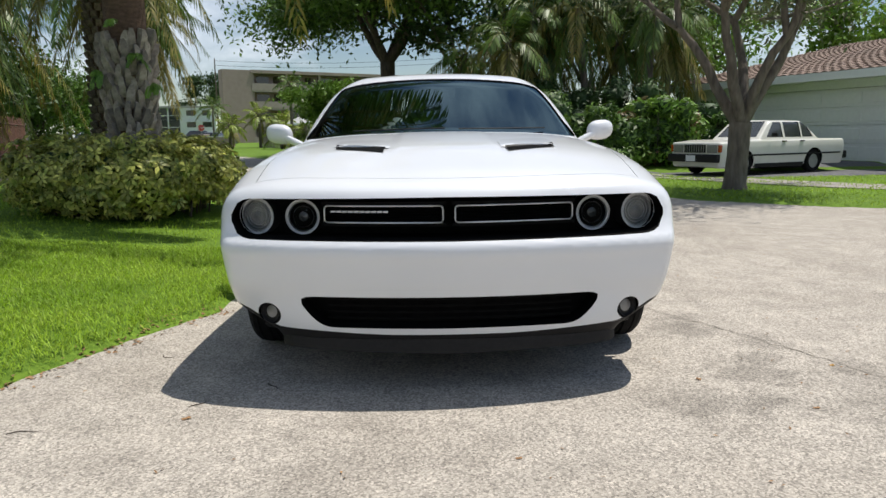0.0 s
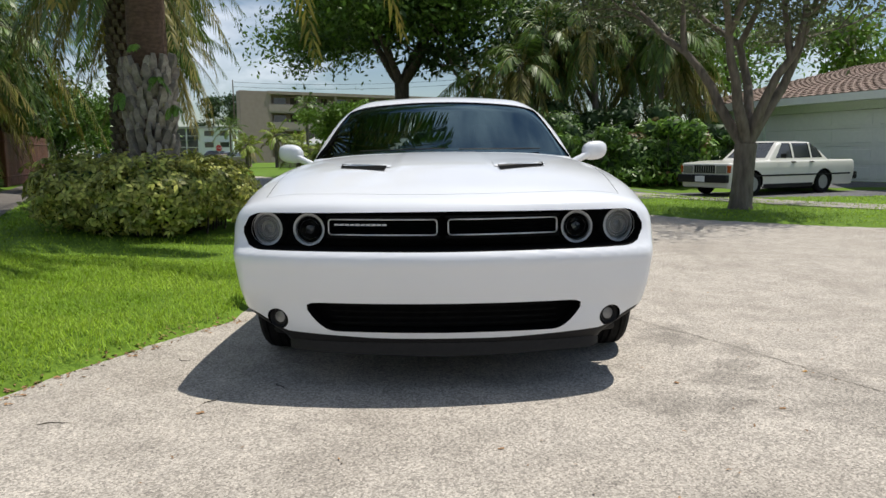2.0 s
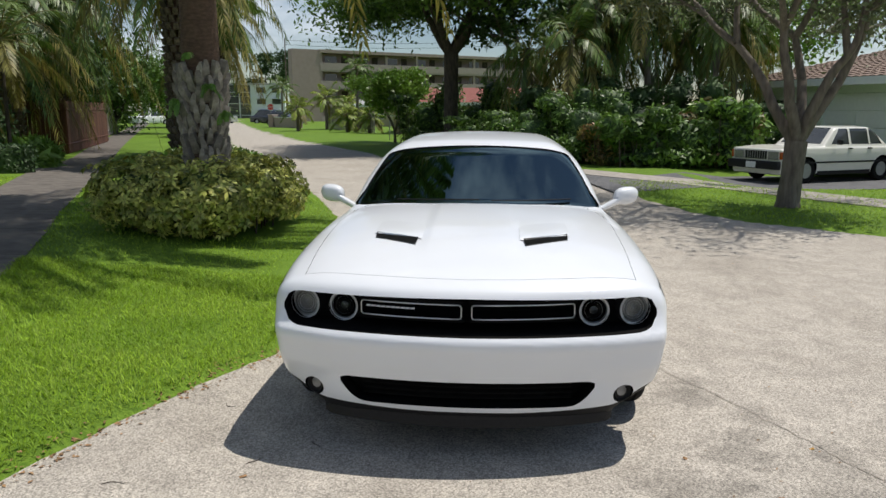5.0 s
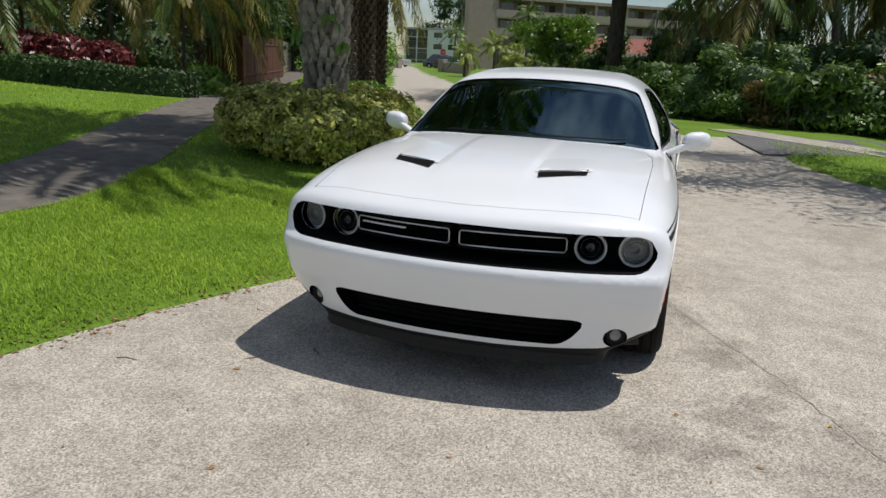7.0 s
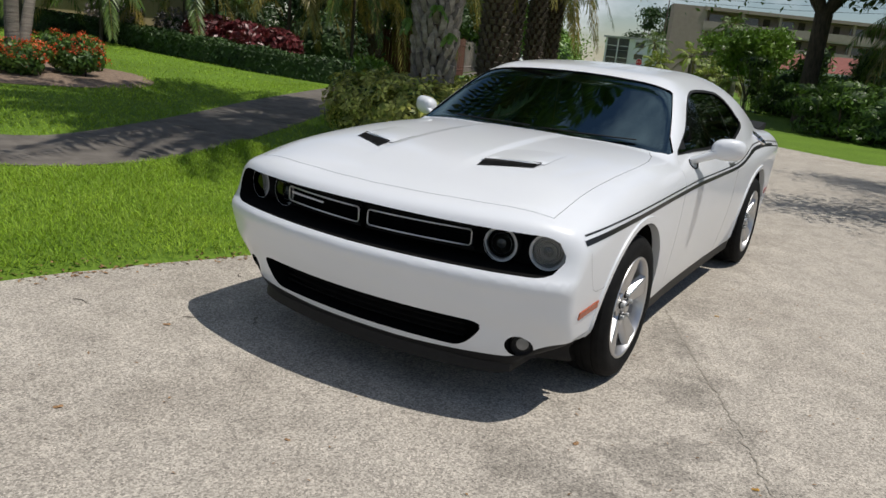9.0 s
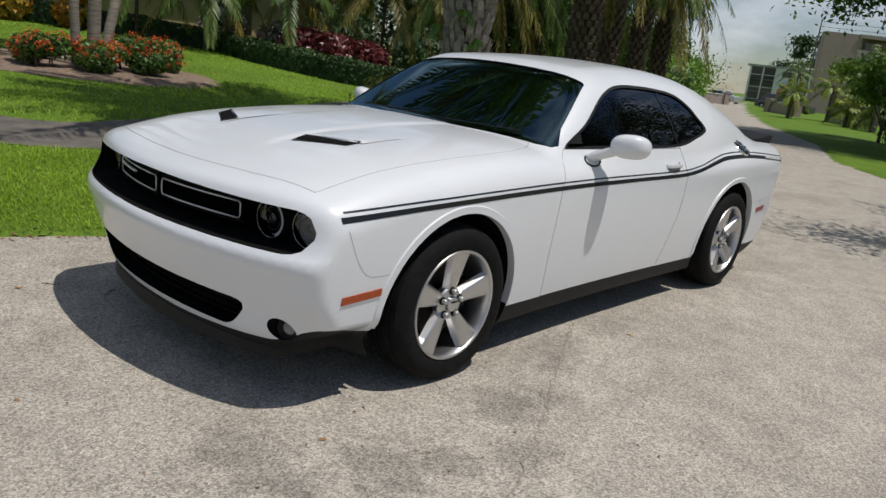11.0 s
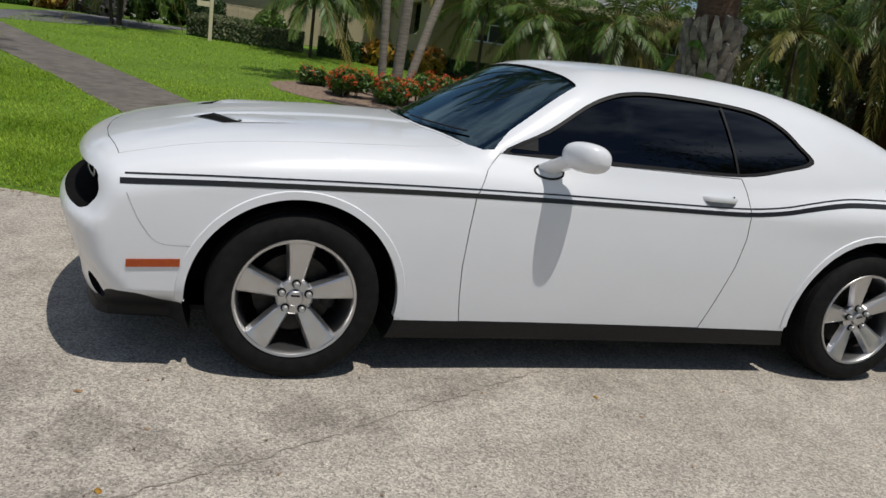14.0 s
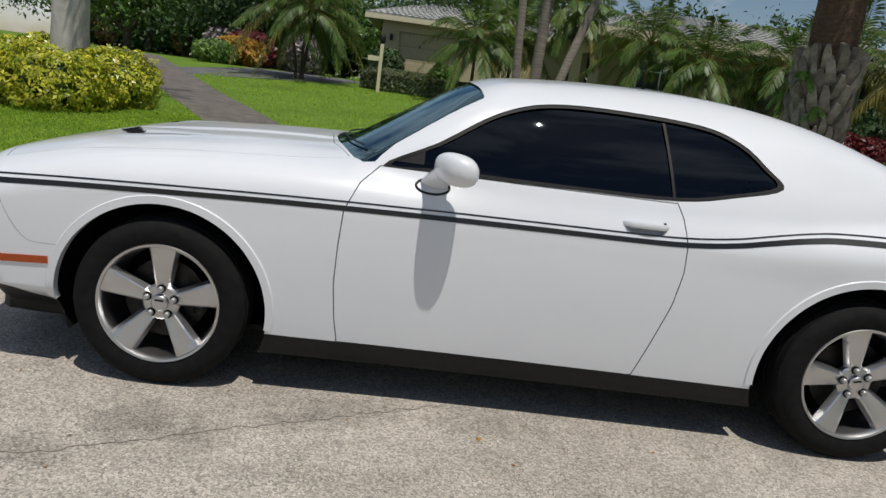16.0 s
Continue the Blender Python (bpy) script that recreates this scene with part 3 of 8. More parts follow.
gx = axis_steps([(-900, -300, 100), (-300, -80, 20), (-80, -32, 3), (-32, -8, 0.8), (-8, 9, 0.2), (9, 24, 0.8), (24, 80, 4), (80, 300, 20), (300, 900, 100)])
gy = axis_steps([(-900, -300, 100), (-300, -60, 20), (-60, -10, 2.5), (-10, 17, 0.2), (17, 45, 0.7), (45, 110, 3), (110, 300, 20), (300, 1500, 100)])
GX, GY = np.meshgrid(gx, gy, indexing="ij")
GD = poly_sdf(GX, GY, ROAD)
wob = np.array([noise.noise((float(x) * 1.9, float(y) * 1.9, 0)) for x, y in zip(GX.ravel(), GY.ravel())]).reshape(GX.shape)
GZ = turf_z(GX, GY, GD + 0.06 * wob) + 0.008 * wob * (GD > 0.1)
gi = np.arange(GX.size).reshape(GX.shape)
gf = np.stack([gi[:-1, :-1], gi[1:, :-1], gi[1:, 1:], gi[:-1, 1:]], -1).reshape(-1, 4)
gv = np.stack([GX, GY, GZ], -1).reshape(-1, 3)
ground = part("ground", mesh_of("ground", gv, gf, M["lawn"], True))
tagged(ground, "green lawn turf rising towards the house", "lawn", kind="structure")
rd = (GD < 0.6)
keep = (rd[:-1, :-1] | rd[1:, 1:] | rd[1:, :-1] | rd[:-1, 1:]).ravel()
rf = gf[keep]
used, inv = np.unique(rf, return_inverse=True)
rv = gv[used].copy()
rv[:, 2] = 0.0
road = part("road", mesh_of("road", rv, inv.reshape(-1, 4), M["asphalt"], True))
tagged(road, "worn pale grey asphalt road with stains", "road", kind="structure")


def slab_path(name, centre, width, thick, material, lift, label, joints=0.0, kind="structure", cat="pavement"):
    """A paved strip that follows the land; with joints, each flag is a piece of its own."""
    c = smooth_poly(centre, 10, closed=False)
    acc = [0.0]
    for a, b in zip(c[:-1], c[1:]):
        acc.append(acc[-1] + math.hypot(b[0] - a[0], b[1] - a[1]))
    L = acc[-1]
    root = thing(name, (0, 0, 0), label, cat, kind=kind)
    s = 0.0
    step = joints or 0.8
    k = 0
    at = lambda q: (np.interp(q, acc, [p[0] for p in c]), np.interp(q, acc, [p[1] for p in c]))
    while s < L - 0.05:
        e = min(L, s + step - (0.012 if joints else 0))
        sh = Shape()
        vs = []
        sub = 4
        for i in range(sub + 1):
            q = s + (e - s) * i / sub
            x, y = at(q)
            x2, y2 = at(min(L, q + 0.05))
            x1, y1 = at(max(0, q - 0.05))
            t = Vector((x2 - x1, y2 - y1)).normalized()
            for sd in (-0.5, 0.5):
                px, py = x - t.y * width * sd, y + t.x * width * sd
                z = float(land(px, py)) + lift
                vs += [(px, py, z - thick), (px, py, z)]
        fs = []
        for i in range(sub):
            a = 4 * i
            fs += [(a + 1, a + 5, a + 7, a + 3), (a, a + 4, a + 5, a + 1), (a + 3, a + 7, a + 6, a + 2)]
        fs += [(0, 1, 3, 2), (4 * sub + 2, 4 * sub + 3, 4 * sub + 1, 4 * sub)]
        sh.add(vs, fs)
        part("flagstone" if joints else "strip", sh.mesh("flagstone", material), root)
        s += step
        k += 1
    return root


slab_path("pavement_west", WALK_C, 1.25, 0.12, M["concrete"], 0.036, "weathered brown-grey concrete footpath through the lawn", joints=1.5)


# ---------------------------------------------------------------- the white coupe
ZB = 0.262  # below this the body is dark plastic


def lower_body(x, y, z):
    a = np.abs(x)
    wid = tab(y, [-1.0, -0.7, -0.4, 0, 0.5, 1.0, 1.6, 2.2, 2.8, 3.2, 3.6, 4.0, 4.3],
              [0.935, 0.947, 0.955, 0.958, 0.950, 0.938, 0.935, 0.942, 0.962, 0.965, 0.952, 0.91, 0.87])
    o1 = tab(z, [0.1, 0.2, 0.3, 0.45, 0.6, 0.75, 0.84, 0.90, 0.98, 1.05, 1.15, 1.3], [-0.075, -0.058, -0.040, -0.020, -0.006, 0, -0.001, -0.012, -0.035, -0.065, -0.13, -0.25])
    o2 = tab(z, [0.1, 0.2, 0.3, 0.45, 0.6, 0.75, 0.84, 0.90, 0.98, 1.05, 1.15, 1.3], [-0.085, -0.068, -0.048, -0.028, -0.015, -0.008, 0, 0.0, -0.018, -0.05, -0.12, -0.25])
    hip = sstep(2.0, 2.8, y)
    # the chin tucks in ahead of the front wheels
    tuck = 0.18 * (1 - sstep(0.21, 0.36, z)) * (1 - sstep(-0.50, -0.36, y))
    side = a - (wid + o1 * (1 - hip) + o2 * hip - tuck)
    cf = tab(z, [0.1, 0.18, 0.26, 0.40, 0.48, 0.54, 0.59, 0.615, 0.64, 0.68, 0.80, 0.84, 0.88, 0.94, 1.1],
             [-0.75, -0.83, -0.880, -0.916, -0.946, -0.964, -0.980, -0.978, -0.957, -0.934, -0.911, -0.901, -0.866, -0.80, -0.60])
    front = (cf + 0.20 * a * a + 0.30 * np.maximum(a - 0.60, 0) ** 2 + 0.55 * np.maximum(a - 0.50, 0) ** 2 * (1 - sstep(0.22, 0.46, z))) - y
    cr = tab(z, [0.1, 0.3, 0.45, 0.7, 0.9, 1.0, 1.1, 1.3], [3.86, 3.92, 3.97, 4.00, 3.995, 3.985, 3.965, 3.92])
    rear = y - (cr - 0.14 * a * a)
    tc = tab(y, [-1.0, -0.92, -0.87, -0.8, -0.72, -0.6, -0.4, -0.26, 0, 0.3, 0.65, 1.0, 2.5, 3.2, 3.6, 4.0, 4.2],
             [0.76, 0.818, 0.842, 0.866, 0.892, 0.924, 0.970, 0.991, 1.018, 1.038, 1.045, 1.035, 1.05, 1.085, 1.08, 1.065, 1.05])
    u = a / 0.85
    # a raised middle of the hood between the two scoops
    bulge = 0.008 * (1 - sstep(0.20, 0.27, a)) * sstep(-0.62, -0.30, y) * (1 - sstep(0.5, 0.7, y))
    top = (z - (tc - 0.022 * u ** 2 - 0.045 * u ** 6 + bulge)) * 0.97
    f = smax(side, top, 0.09)
    f = smax(f, front, 0.055)
    f = smax(f, rear, 0.10)
    return smax(f, (0.165 + 0.13 * sstep(3.42, 3.95, y) - z), 0.03)


def cabin(x, y, z):
    a = np.abs(x)
    wg = tab(z, [0.8, 1.0, 1.1, 1.2, 1.3, 1.4, 1.5], [0.93, 0.882, 0.838, 0.778, 0.705, 0.615, 0.51])
    wg = wg - 0.10 * sstep(2.5, 3.8, y) - 0.05 * (1 - sstep(0.7, 1.5, y))
    side = (a - wg) * 0.86
    roof = z - (tab(y, [0.5, 1.0, 1.3, 1.6, 1.9, 2.2, 2.5, 2.8, 3.05, 3.3, 3.6, 3.9, 4.2],
                    [1.26, 1.375, 1.43, 1.458, 1.470, 1.468, 1.442, 1.380, 1.300, 1.205, 1.095, 1.01, 0.93]) - 0.035 * (a / 0.6) ** 2)
    roof = roof * 0.95
    screen = ((z - 1.035) - 0.61 * (y - 0.57 - 0.32 * a * a)) * 0.854
    f = smax(side, roof, 0.10)
    f = smax(f, screen, 0.05)
    return smax(f, 0.85 - z, 0.02)


def coupe(x, y, z):
    return smin(lower_body(x, y, z), cabin(x, y, z), 0.035)


class SkinTable:
    """Where the form's skin lies along one axis, over a fine grid of the other two."""

    def __init__(self, axis, u, v, lo, hi):
        self.u, self.v = u, v
        U, V = np.meshgrid(np.arange(*u), np.arange(*v), indexing="ij")
        lo, hi = np.full(U.shape, lo), np.full(U.shape, hi)
        for _ in range(16):
            m = (lo + hi) / 2
            f = coupe(*((m, U, V) if axis == 0 else (U, m, V) if axis == 1 else (U, V, m)))
            out = f > 0
            lo, hi = np.where(out, lo, m), np.where(out, m, hi)
        self.t = (lo + hi) / 2

    def at(self, u, v):
        i, j = (u - self.u[0]) / self.u[2], (v - self.v[0]) / self.v[2]
        i, j = min(max(i, 0), self.t.shape[0] - 1.001), min(max(j, 0), self.t.shape[1] - 1.001)
        a, b = int(i), int(j)
        p, q = i - a, j - b
        t = self.t
        return float((t[a, b] * (1 - p) + t[a + 1, b] * p) * (1 - q) + (t[a, b + 1] * (1 - p) + t[a + 1, b + 1] * p) * q)


FLANK = SkinTable(0, (-1.0, 4.25, 0.015), (0.15, 1.45, 0.012), 0.3, 1.2)
NOSE = SkinTable(1, (-0.95, 0.96, 0.02), (0.12, 0.95, 0.012), 0.0, -1.2)
TOP = SkinTable(2, (-0.9, 0.91, 0.02), (-0.9, 1.5, 0.02), 0.6, 1.7)


def on_skin(y, z, side=1, lift=0.0):
    """The point of the flank at that length and height."""
    return Vector((side * (FLANK.at(y, z) + lift), y, z))


def on_nose(x, z, lift=0.0):
    return Vector((x, NOSE.at(x, z) - lift, z))


def on_top(x, y, lift=0.0):
    return Vector((x, y, TOP.at(x, y) + lift))


def flank_strip(name, path, width, material, side=1, lift=0.0016):
    """A vinyl band that lies on the flank along (y, z) points."""
    pts = smooth_poly(path, 8, closed=False)
    sh = Shape()
    vs = []
    for i, (y, z) in enumerate(pts):
        y2, z2 = pts[min(i + 1, len(pts) - 1)]
        y1, z1 = pts[max(i - 1, 0)]
        t = Vector((y2 - y1, z2 - z1)).normalized()
        w = width(i / (len(pts) - 1)) if callable(width) else width
        for s in (-0.5, 0.5):
            vs.append(on_skin(y - t.y * w * s, z + t.x * w * s, side, lift))
    fs = [(2 * i, 2 * i + 2, 2 * i + 3, 2 * i + 1) if side > 0 else (2 * i, 2 * i + 1, 2 * i + 3, 2 * i + 2) for i in range(len(pts) - 1)]
    sh.add(vs, fs)
    return sh.mesh(name, material, True, 60)


def column_cutter(name, cols, y0, back, material):
    """A closed block along y over columns of (x, z low, z high); its back follows back(x)."""
    n = len(cols)
    vs, fs = [], []
    for x, zl, zh in cols:
        vs += [(x, y0, zl), (x, y0, zh), (x, back(x), zh), (x, back(x), zl)]
    for i in range(n - 1):
        a, b = 4 * i, 4 * i + 4
        for k in range(4):
            fs.append((a + k, a + (k + 1) % 4, b + (k + 1) % 4, b + k))
    fs += [(3, 2, 1, 0), (4 * n - 4, 4 * n - 3, 4 * n - 2, 4 * n - 1)]
    bm = bmesh.new()
    bv = [bm.verts.new(v) for v in vs]
    for f in fs:
        bm.faces.new([bv[i] for i in f])
    bmesh.ops.recalc_face_normals(bm, faces=bm.faces)
    me = bpy.data.meshes.new(name)
    bm.to_mesh(me)
    bm.free()
    me.materials.append(material)
    return me


def only_skin(me, keep_name):
    """Keep the faces of one material."""
    bm = bmesh.new()
    bm.from_mesh(me)
    k = [i for i, m in enumerate(me.materials) if m and m.name == keep_name]
    bmesh.ops.delete(bm, geom=[f for f in bm.faces if f.material_index not in k], context="FACES")
    bm.to_mesh(me)
    bm.free()
    return me


def disc_cutter(cx, cy, cz, r, x0, x1, material, n=56):
    pts = [(cy + r * math.cos(2 * math.pi * i / n), cz + r * math.sin(2 * math.pi * i / n)) for i in range(n)]
    return prism("arch_cut", pts, "x", x0, x1, material)


SIDE_WIN = [(0.835, 1.012), (1.10, 1.012), (1.60, 1.015), (2.05, 1.022), (2.30, 1.065), (2.497, 1.120), (2.43, 1.20), (2.34, 1.275), (2.20, 1.328), (1.98, 1.348), (1.68, 1.352), (1.50, 1.340),
            (1.37, 1.310), (1.24, 1.252), (1.05, 1.130)]
DOOR = [(0.825, 1.009), (0.755, 0.94), (0.705, 0.83), (0.695, 0.68), (0.692, 0.52), (0.705, 0.38), (0.725, ZB), (1.985, ZB), (2.035, 0.42), (2.088, 0.60), (2.108, 0.74), (2.102, 0.86), (2.078, 0.96), (2.050, 1.014)]
HOOD_HALF = [(0.25, -0.788), (0.5, -0.755), (0.79, -0.685), (0.795, -0.30), (0.80, 0.0), (0.802, 0.25), (0.79, 0.45), (0.755, 0.61), (0.715, 0.685), (0.60, 0.645), (0.40, 0.58)]
HOOD = [(0.0, -0.80)] + HOOD_HALF + [(0.0, 0.53)] + [(-x, y) for x, y in reversed(HOOD_HALF)]


def build_wheel():
    """Tyre and five-spoke alloy, axle along x, outer face towards +x, at the origin."""
    w = thing("wheel")
    R, W = 0.352, 0.118
    prof = []
    for k, (r, h) in enumerate([(0.232, -0.10), (0.262, -0.116), (0.30, -0.122), (0.328, -0.112), (0.345, -0.092), (0.349, -0.070), (0.343, -0.068), (0.343, -0.060), (0.351, -0.058), (0.352, -0.024), (0.345, -0.022), (0.345, -0.012), (0.352, -0.010), (0.352, 0.010), (0.345, 0.012), (0.345, 0.022), (0.352, 0.024), (0.351, 0.058), (0.343, 0.060), (0.343, 0.068), (0.349, 0.070), (0.345, 0.092), (0.328, 0.112),
                                (0.300, 0.122), (0.262, 0.116), (0.232, 0.10), (0.225, 0.0)]):
        prof.append((r, h))
    part("tyre", Shape().revolve(prof, 72, "x", closed=True).mesh("tyre", M["tyre"], True, 30), w, "black rubber tyre")
    rim = Shape()
    rim.revolve([(0.246, 0.106), (0.2495, 0.111), (0.247, 0.1155), (0.2375, 0.1135), (0.232, 0.104), (0.228, 0.085), (0.222, 0.03), (0.215, -0.09), (0.222, -0.10), (0.236, -0.098), (0.238, -0.05), (0.238, 0.09)], 72, "x", closed=True)
    part("rim", rim.mesh("rim", M["rim"], True, 35), w, "bright alloy rim")
    sp = Shape()
    for (r0, hw0, x0, t0), (r1, hw1, x1, t1) in [((0.030, 0.024, 0.078, 0.03), (0.075, 0.025, 0.083, 0.03)), ((0.075, 0.025, 0.083, 0.03), (0.14, 0.036, 0.095, 0.032)),
                                                 ((0.14, 0.036, 0.095, 0.032), (0.20, 0.046, 0.104, 0.028)), ((0.20, 0.046, 0.104, 0.028), (0.240, 0.054, 0.110, 0.02))]:
        # a shallow hollow runs down the middle of each spoke
        q = []
        for r, hw, x, t in ((r0, hw0, x0, t0), (r1, hw1, x1, t1)):
            q += [(x - t, -hw - 0.012, r), (x - 0.004, -hw, r), (x, -hw * 0.80, r), (x - 0.0035, 0, r), (x, hw * 0.80, r), (x - 0.004, hw, r), (x - t, hw + 0.012, r)]
        sp.add(q, [(i, i + 1, i + 8, i + 7) for i in range(6)])
    spoke_me = sp.mesh("spoke", M["rim"], True, 30)
    for k in range(5):
        part("spoke", spoke_me, w, m=Matrix.Rotation(2 * math.pi * k / 5, 4, "X"))
    hub = Shape().revolve([(0.074, 0.04), (0.076, 0.072), (0.068, 0.079), (0.036, 0.082), (0.033, 0.096), (0.028, 0.1), (0.0, 0.101)], 40, "x")
    part("hub_cap", hub.mesh("hub_cap", M["rim"], True, 30), w, "silver hub with centre cap")
    mark = Shape().box(0.1005, 0.1022, -0.018, 0.018, 0.008, 0.016)
    part("cap_mark", mark.mesh("cap_mark", M["black"]), w, "dark mark on the cap")
    nut = Shape().revolve([(0.0125, 0.07), (0.0125, 0.096), (0.009, 0.101), (0.0, 0.101)], 12, "x").mesh("lug_nut", M["galv"], True, 30)
    # black disc round each nut paints the shade of its recess
    seat = Shape().revolve([(0.0175, 0.070), (0.0175, 0.0815), (0.0, 0.0815)], 16, "x").mesh("lug_seat", M["dark"], True, 30)
    for k in range(5):
        an = 2 * math.pi * (k) / 5
        part("lug_seat", seat, w, m=Matrix.Translation((0.004, 0.057 * math.sin(an), 0.057 * math.cos(an))))
        part("lug_nut", nut, w, m=Matrix.Translation((0.004, 0.057 * math.sin(an), 0.057 * math.cos(an))))
    part("brake_disc", Shape().revolve([(0.06, -0.012), (0.165, -0.012), (0.165, 0.012), (0.06, 0.012)], 48, "x", closed=True).mesh("brake_disc", M["steel"], True, 30), w, "grey steel brake disc")
    cal = Shape()
    cal.tube([(0.0, 0.150 * math.sin(radians(60 + 7 * k)), 0.150 * math.cos(radians(60 + 7 * k))) for k in range(8)], 0.034, 8)
    part("brake_caliper", cal.mesh("brake_caliper", M["steel"], True, 40), w, "grey brake caliper")
    # added near-black disc that stands for the shade behind the spokes
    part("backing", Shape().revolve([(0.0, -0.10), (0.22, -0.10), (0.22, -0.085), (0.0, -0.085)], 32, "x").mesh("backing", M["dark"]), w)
    return w


def build_coupe():
    car = thing("car", (0, 0, 0), "white two-door coupe with black side stripes parked on asphalt", "car")
    p, q = nets(coupe, (-1.0625, -1.0625, 0.1), (1.0625, 4.3, 1.55), 0.025)
    solid = mesh_of("coupe_solid", p, q, [M["paint"]])
    # panels that open, with real gaps round them
    hood_cut = prism("hood_cut", grown(HOOD, -0.0013), "z", 0.822, 1.3, M["paint"])
    hood_gap = prism("hood_gap", grown(HOOD, 0.0013), "z", 0.815, 1.3, M["dark"])
    hood = boolean(solid.copy(), hood_cut, "INTERSECT")
    body = boolean(solid.copy(), hood_gap, "DIFFERENCE")
    doors = []
    for s in (1, -1):
        a, b = sorted((s * 0.60, s * 1.2))
        doors.append(boolean(solid.copy(), prism("door_cut", grown(DOOR, -0.002), "x", a, b, M["paint"]), "INTERSECT"))
        body = boolean(body, prism("door_gap", grown(DOOR, 0.002), "x", a, b, M["dark"]), "DIFFERENCE")
    # wheel wells, cut walls near-black to stand for shade
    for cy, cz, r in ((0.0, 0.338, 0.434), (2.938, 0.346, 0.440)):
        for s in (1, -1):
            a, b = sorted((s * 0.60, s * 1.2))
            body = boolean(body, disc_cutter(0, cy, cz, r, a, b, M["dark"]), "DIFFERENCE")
    # front openings
    cols = []
    for x in np.linspace(-0.884, 0.884, 65):
        e = max(0.0, (abs(x) - 0.79) / 0.094)
        drop = 1 - math.sqrt(max(0.0, 1 - e * e))
        cols.append((x, 0.634 + 0.004 * abs(x) + 0.066 * drop, 0.802 - 0.006 * abs(x) - 0.065 * drop - 0.002))
    cols = [(x, min(lo, hi - 0.004), hi) for x, lo, hi in cols]
    body = boolean(body, column_cutter("grille_cut", cols, -1.3, lambda x: -0.69 + 0.08 * x * x, M["dark"]), "DIFFERENCE")
    low = []
    for x in np.linspace(-0.598, 0.598, 61):
        e = max(0.0, (abs(x) - 0.465) / 0.135)
        low.append((x, 0.272 + 0.004 * abs(x) + 0.100 * e ** 2.2, 0.407 - 0.014 * e ** 8))
    low = [(x, min(lo, hi - 0.006), hi) for x, lo, hi in low]
    body = boolean(body, column_cutter("intake_cut", low, -1.3, lambda x: -0.76 + 0.2 * x * x, M["dark"]), "DIFFERENCE")
    for s in (1, -1):
        pts = [(s * 0.745 + 0.052 * math.cos(2 * math.pi * i / 32), 0.317 + 0.050 * math.sin(2 * math.pi * i / 32)) for i in range(32)]
        body = boolean(body, prism("fog_cut", pts, "y", -1.2, -0.63, M["dark"]), "DIFFERENCE")
    # cabin space and glass openings
    inner = lambda x, y, z: np.maximum(np.maximum(cabin(x, y, z) + 0.035, 0.72 - z), np.maximum(y - 3.25, np.maximum(0.86 - y, np.maximum(np.abs(x) - 0.80, (np.abs(x) - 0.585) - 4 * np.maximum(z - 1.0, 0)))))
    ip, iq = nets(inner, (-0.9, 0.5, 0.65), (0.9, 3.4, 1.5), 0.04)
    body = boolean(body, mesh_of("cabin_space", ip, iq, [M["seat"]]), "DIFFERENCE")
    gw = smooth_poly(SIDE_WIN, 4)
    for s in (1, -1):
        a, b = sorted((s * 0.40, s * 1.2))
        body = boolean(body, prism("window_cut", gw, "x", a, b, M["black"]), "DIFFERENCE")
    ws_half = [(0.5, -0.025), (0.805, -0.05), (0.765, 0.12), (0.715, 0.32), (0.652, 0.545), (0.636, 0.582), (0.60, 0.602), (0.45, 0.648), (0.22, 0.682)]
    WS = [(0.0, -0.015)] + ws_half + [(0.0, 0.692)] + [(-x, u) for x, u in reversed(ws_half)]
    # windscreen outline: x across, second number up the slope from its foot
    ca, sa = math.cos(math.atan(0.61)), math.sin(math.atan(0.61))

    def screen_block(poly, lo, hi, material):
        me = prism("screen_cut", poly, "z", lo, hi, material)
        for v in me.vertices:
            x, u, h = v.co
            yy = 0.585 + 0.32 * x * x + u * ca
            v.co = (x, yy - h * sa, 1.04 + u * sa + h * ca)
        return me
    body = boolean(body, screen_block(smooth_poly(WS, 3), -0.10, 0.25, M["black"]), "DIFFERENCE")
    # lower dark edge: split at ZB
    def split(me, below):
        bm = bmesh.new()
        bm.from_mesh(me)

        def rise(x, y):
            a = abs(x)
            ahead = float(1 - sstep(-0.42, -0.34, y))
            corner = 0.034 + 0.050 * float(1 - sstep(-0.62, -0.47, y))
            return ahead * (corner * float(sstep(0.68, 0.90, a)) - 0.018 * float(1 - sstep(0.2, 0.7, a)))
        for v in bm.verts:
            v.co.z -= rise(v.co.x, v.co.y)
        bmesh.ops.bisect_plane(bm, geom=bm.verts[:] + bm.edges[:] + bm.faces[:], plane_co=(0, 0, ZB), plane_no=(0, 0, 1), clear_outer=below, clear_inner=not below)
        for v in bm.verts:
            v.co.z += rise(v.co.x, v.co.y)
        bm.to_mesh(me)
        bm.free()
        return me
    skirt = split(body.copy(), True)
    body = split(body, False)
    skirt.materials.clear()
    skirt.materials.append(M["valance"])
    for pl in skirt.polygons:
        pl.material_index = 0
    for me in (body, hood, *doors):
        skin_normals(me, coupe, {"white_car_paint"})
    skin_normals(skirt, coupe, {"grey_black_valance"})
    b = part("body", body, car, "glossy white steel body")
    part("hood", hood, car, "white hood with two dark scoops")
    part("lower_skirt", skirt, car, "dark grey plastic valance and sills")
    lab = {1: "white driver-side door", -1: "white passenger-side door"}
    door_obs = {}
    for s, me in zip((1, -1), doors):
        door_obs[s] = part("door", me, car, lab[s])
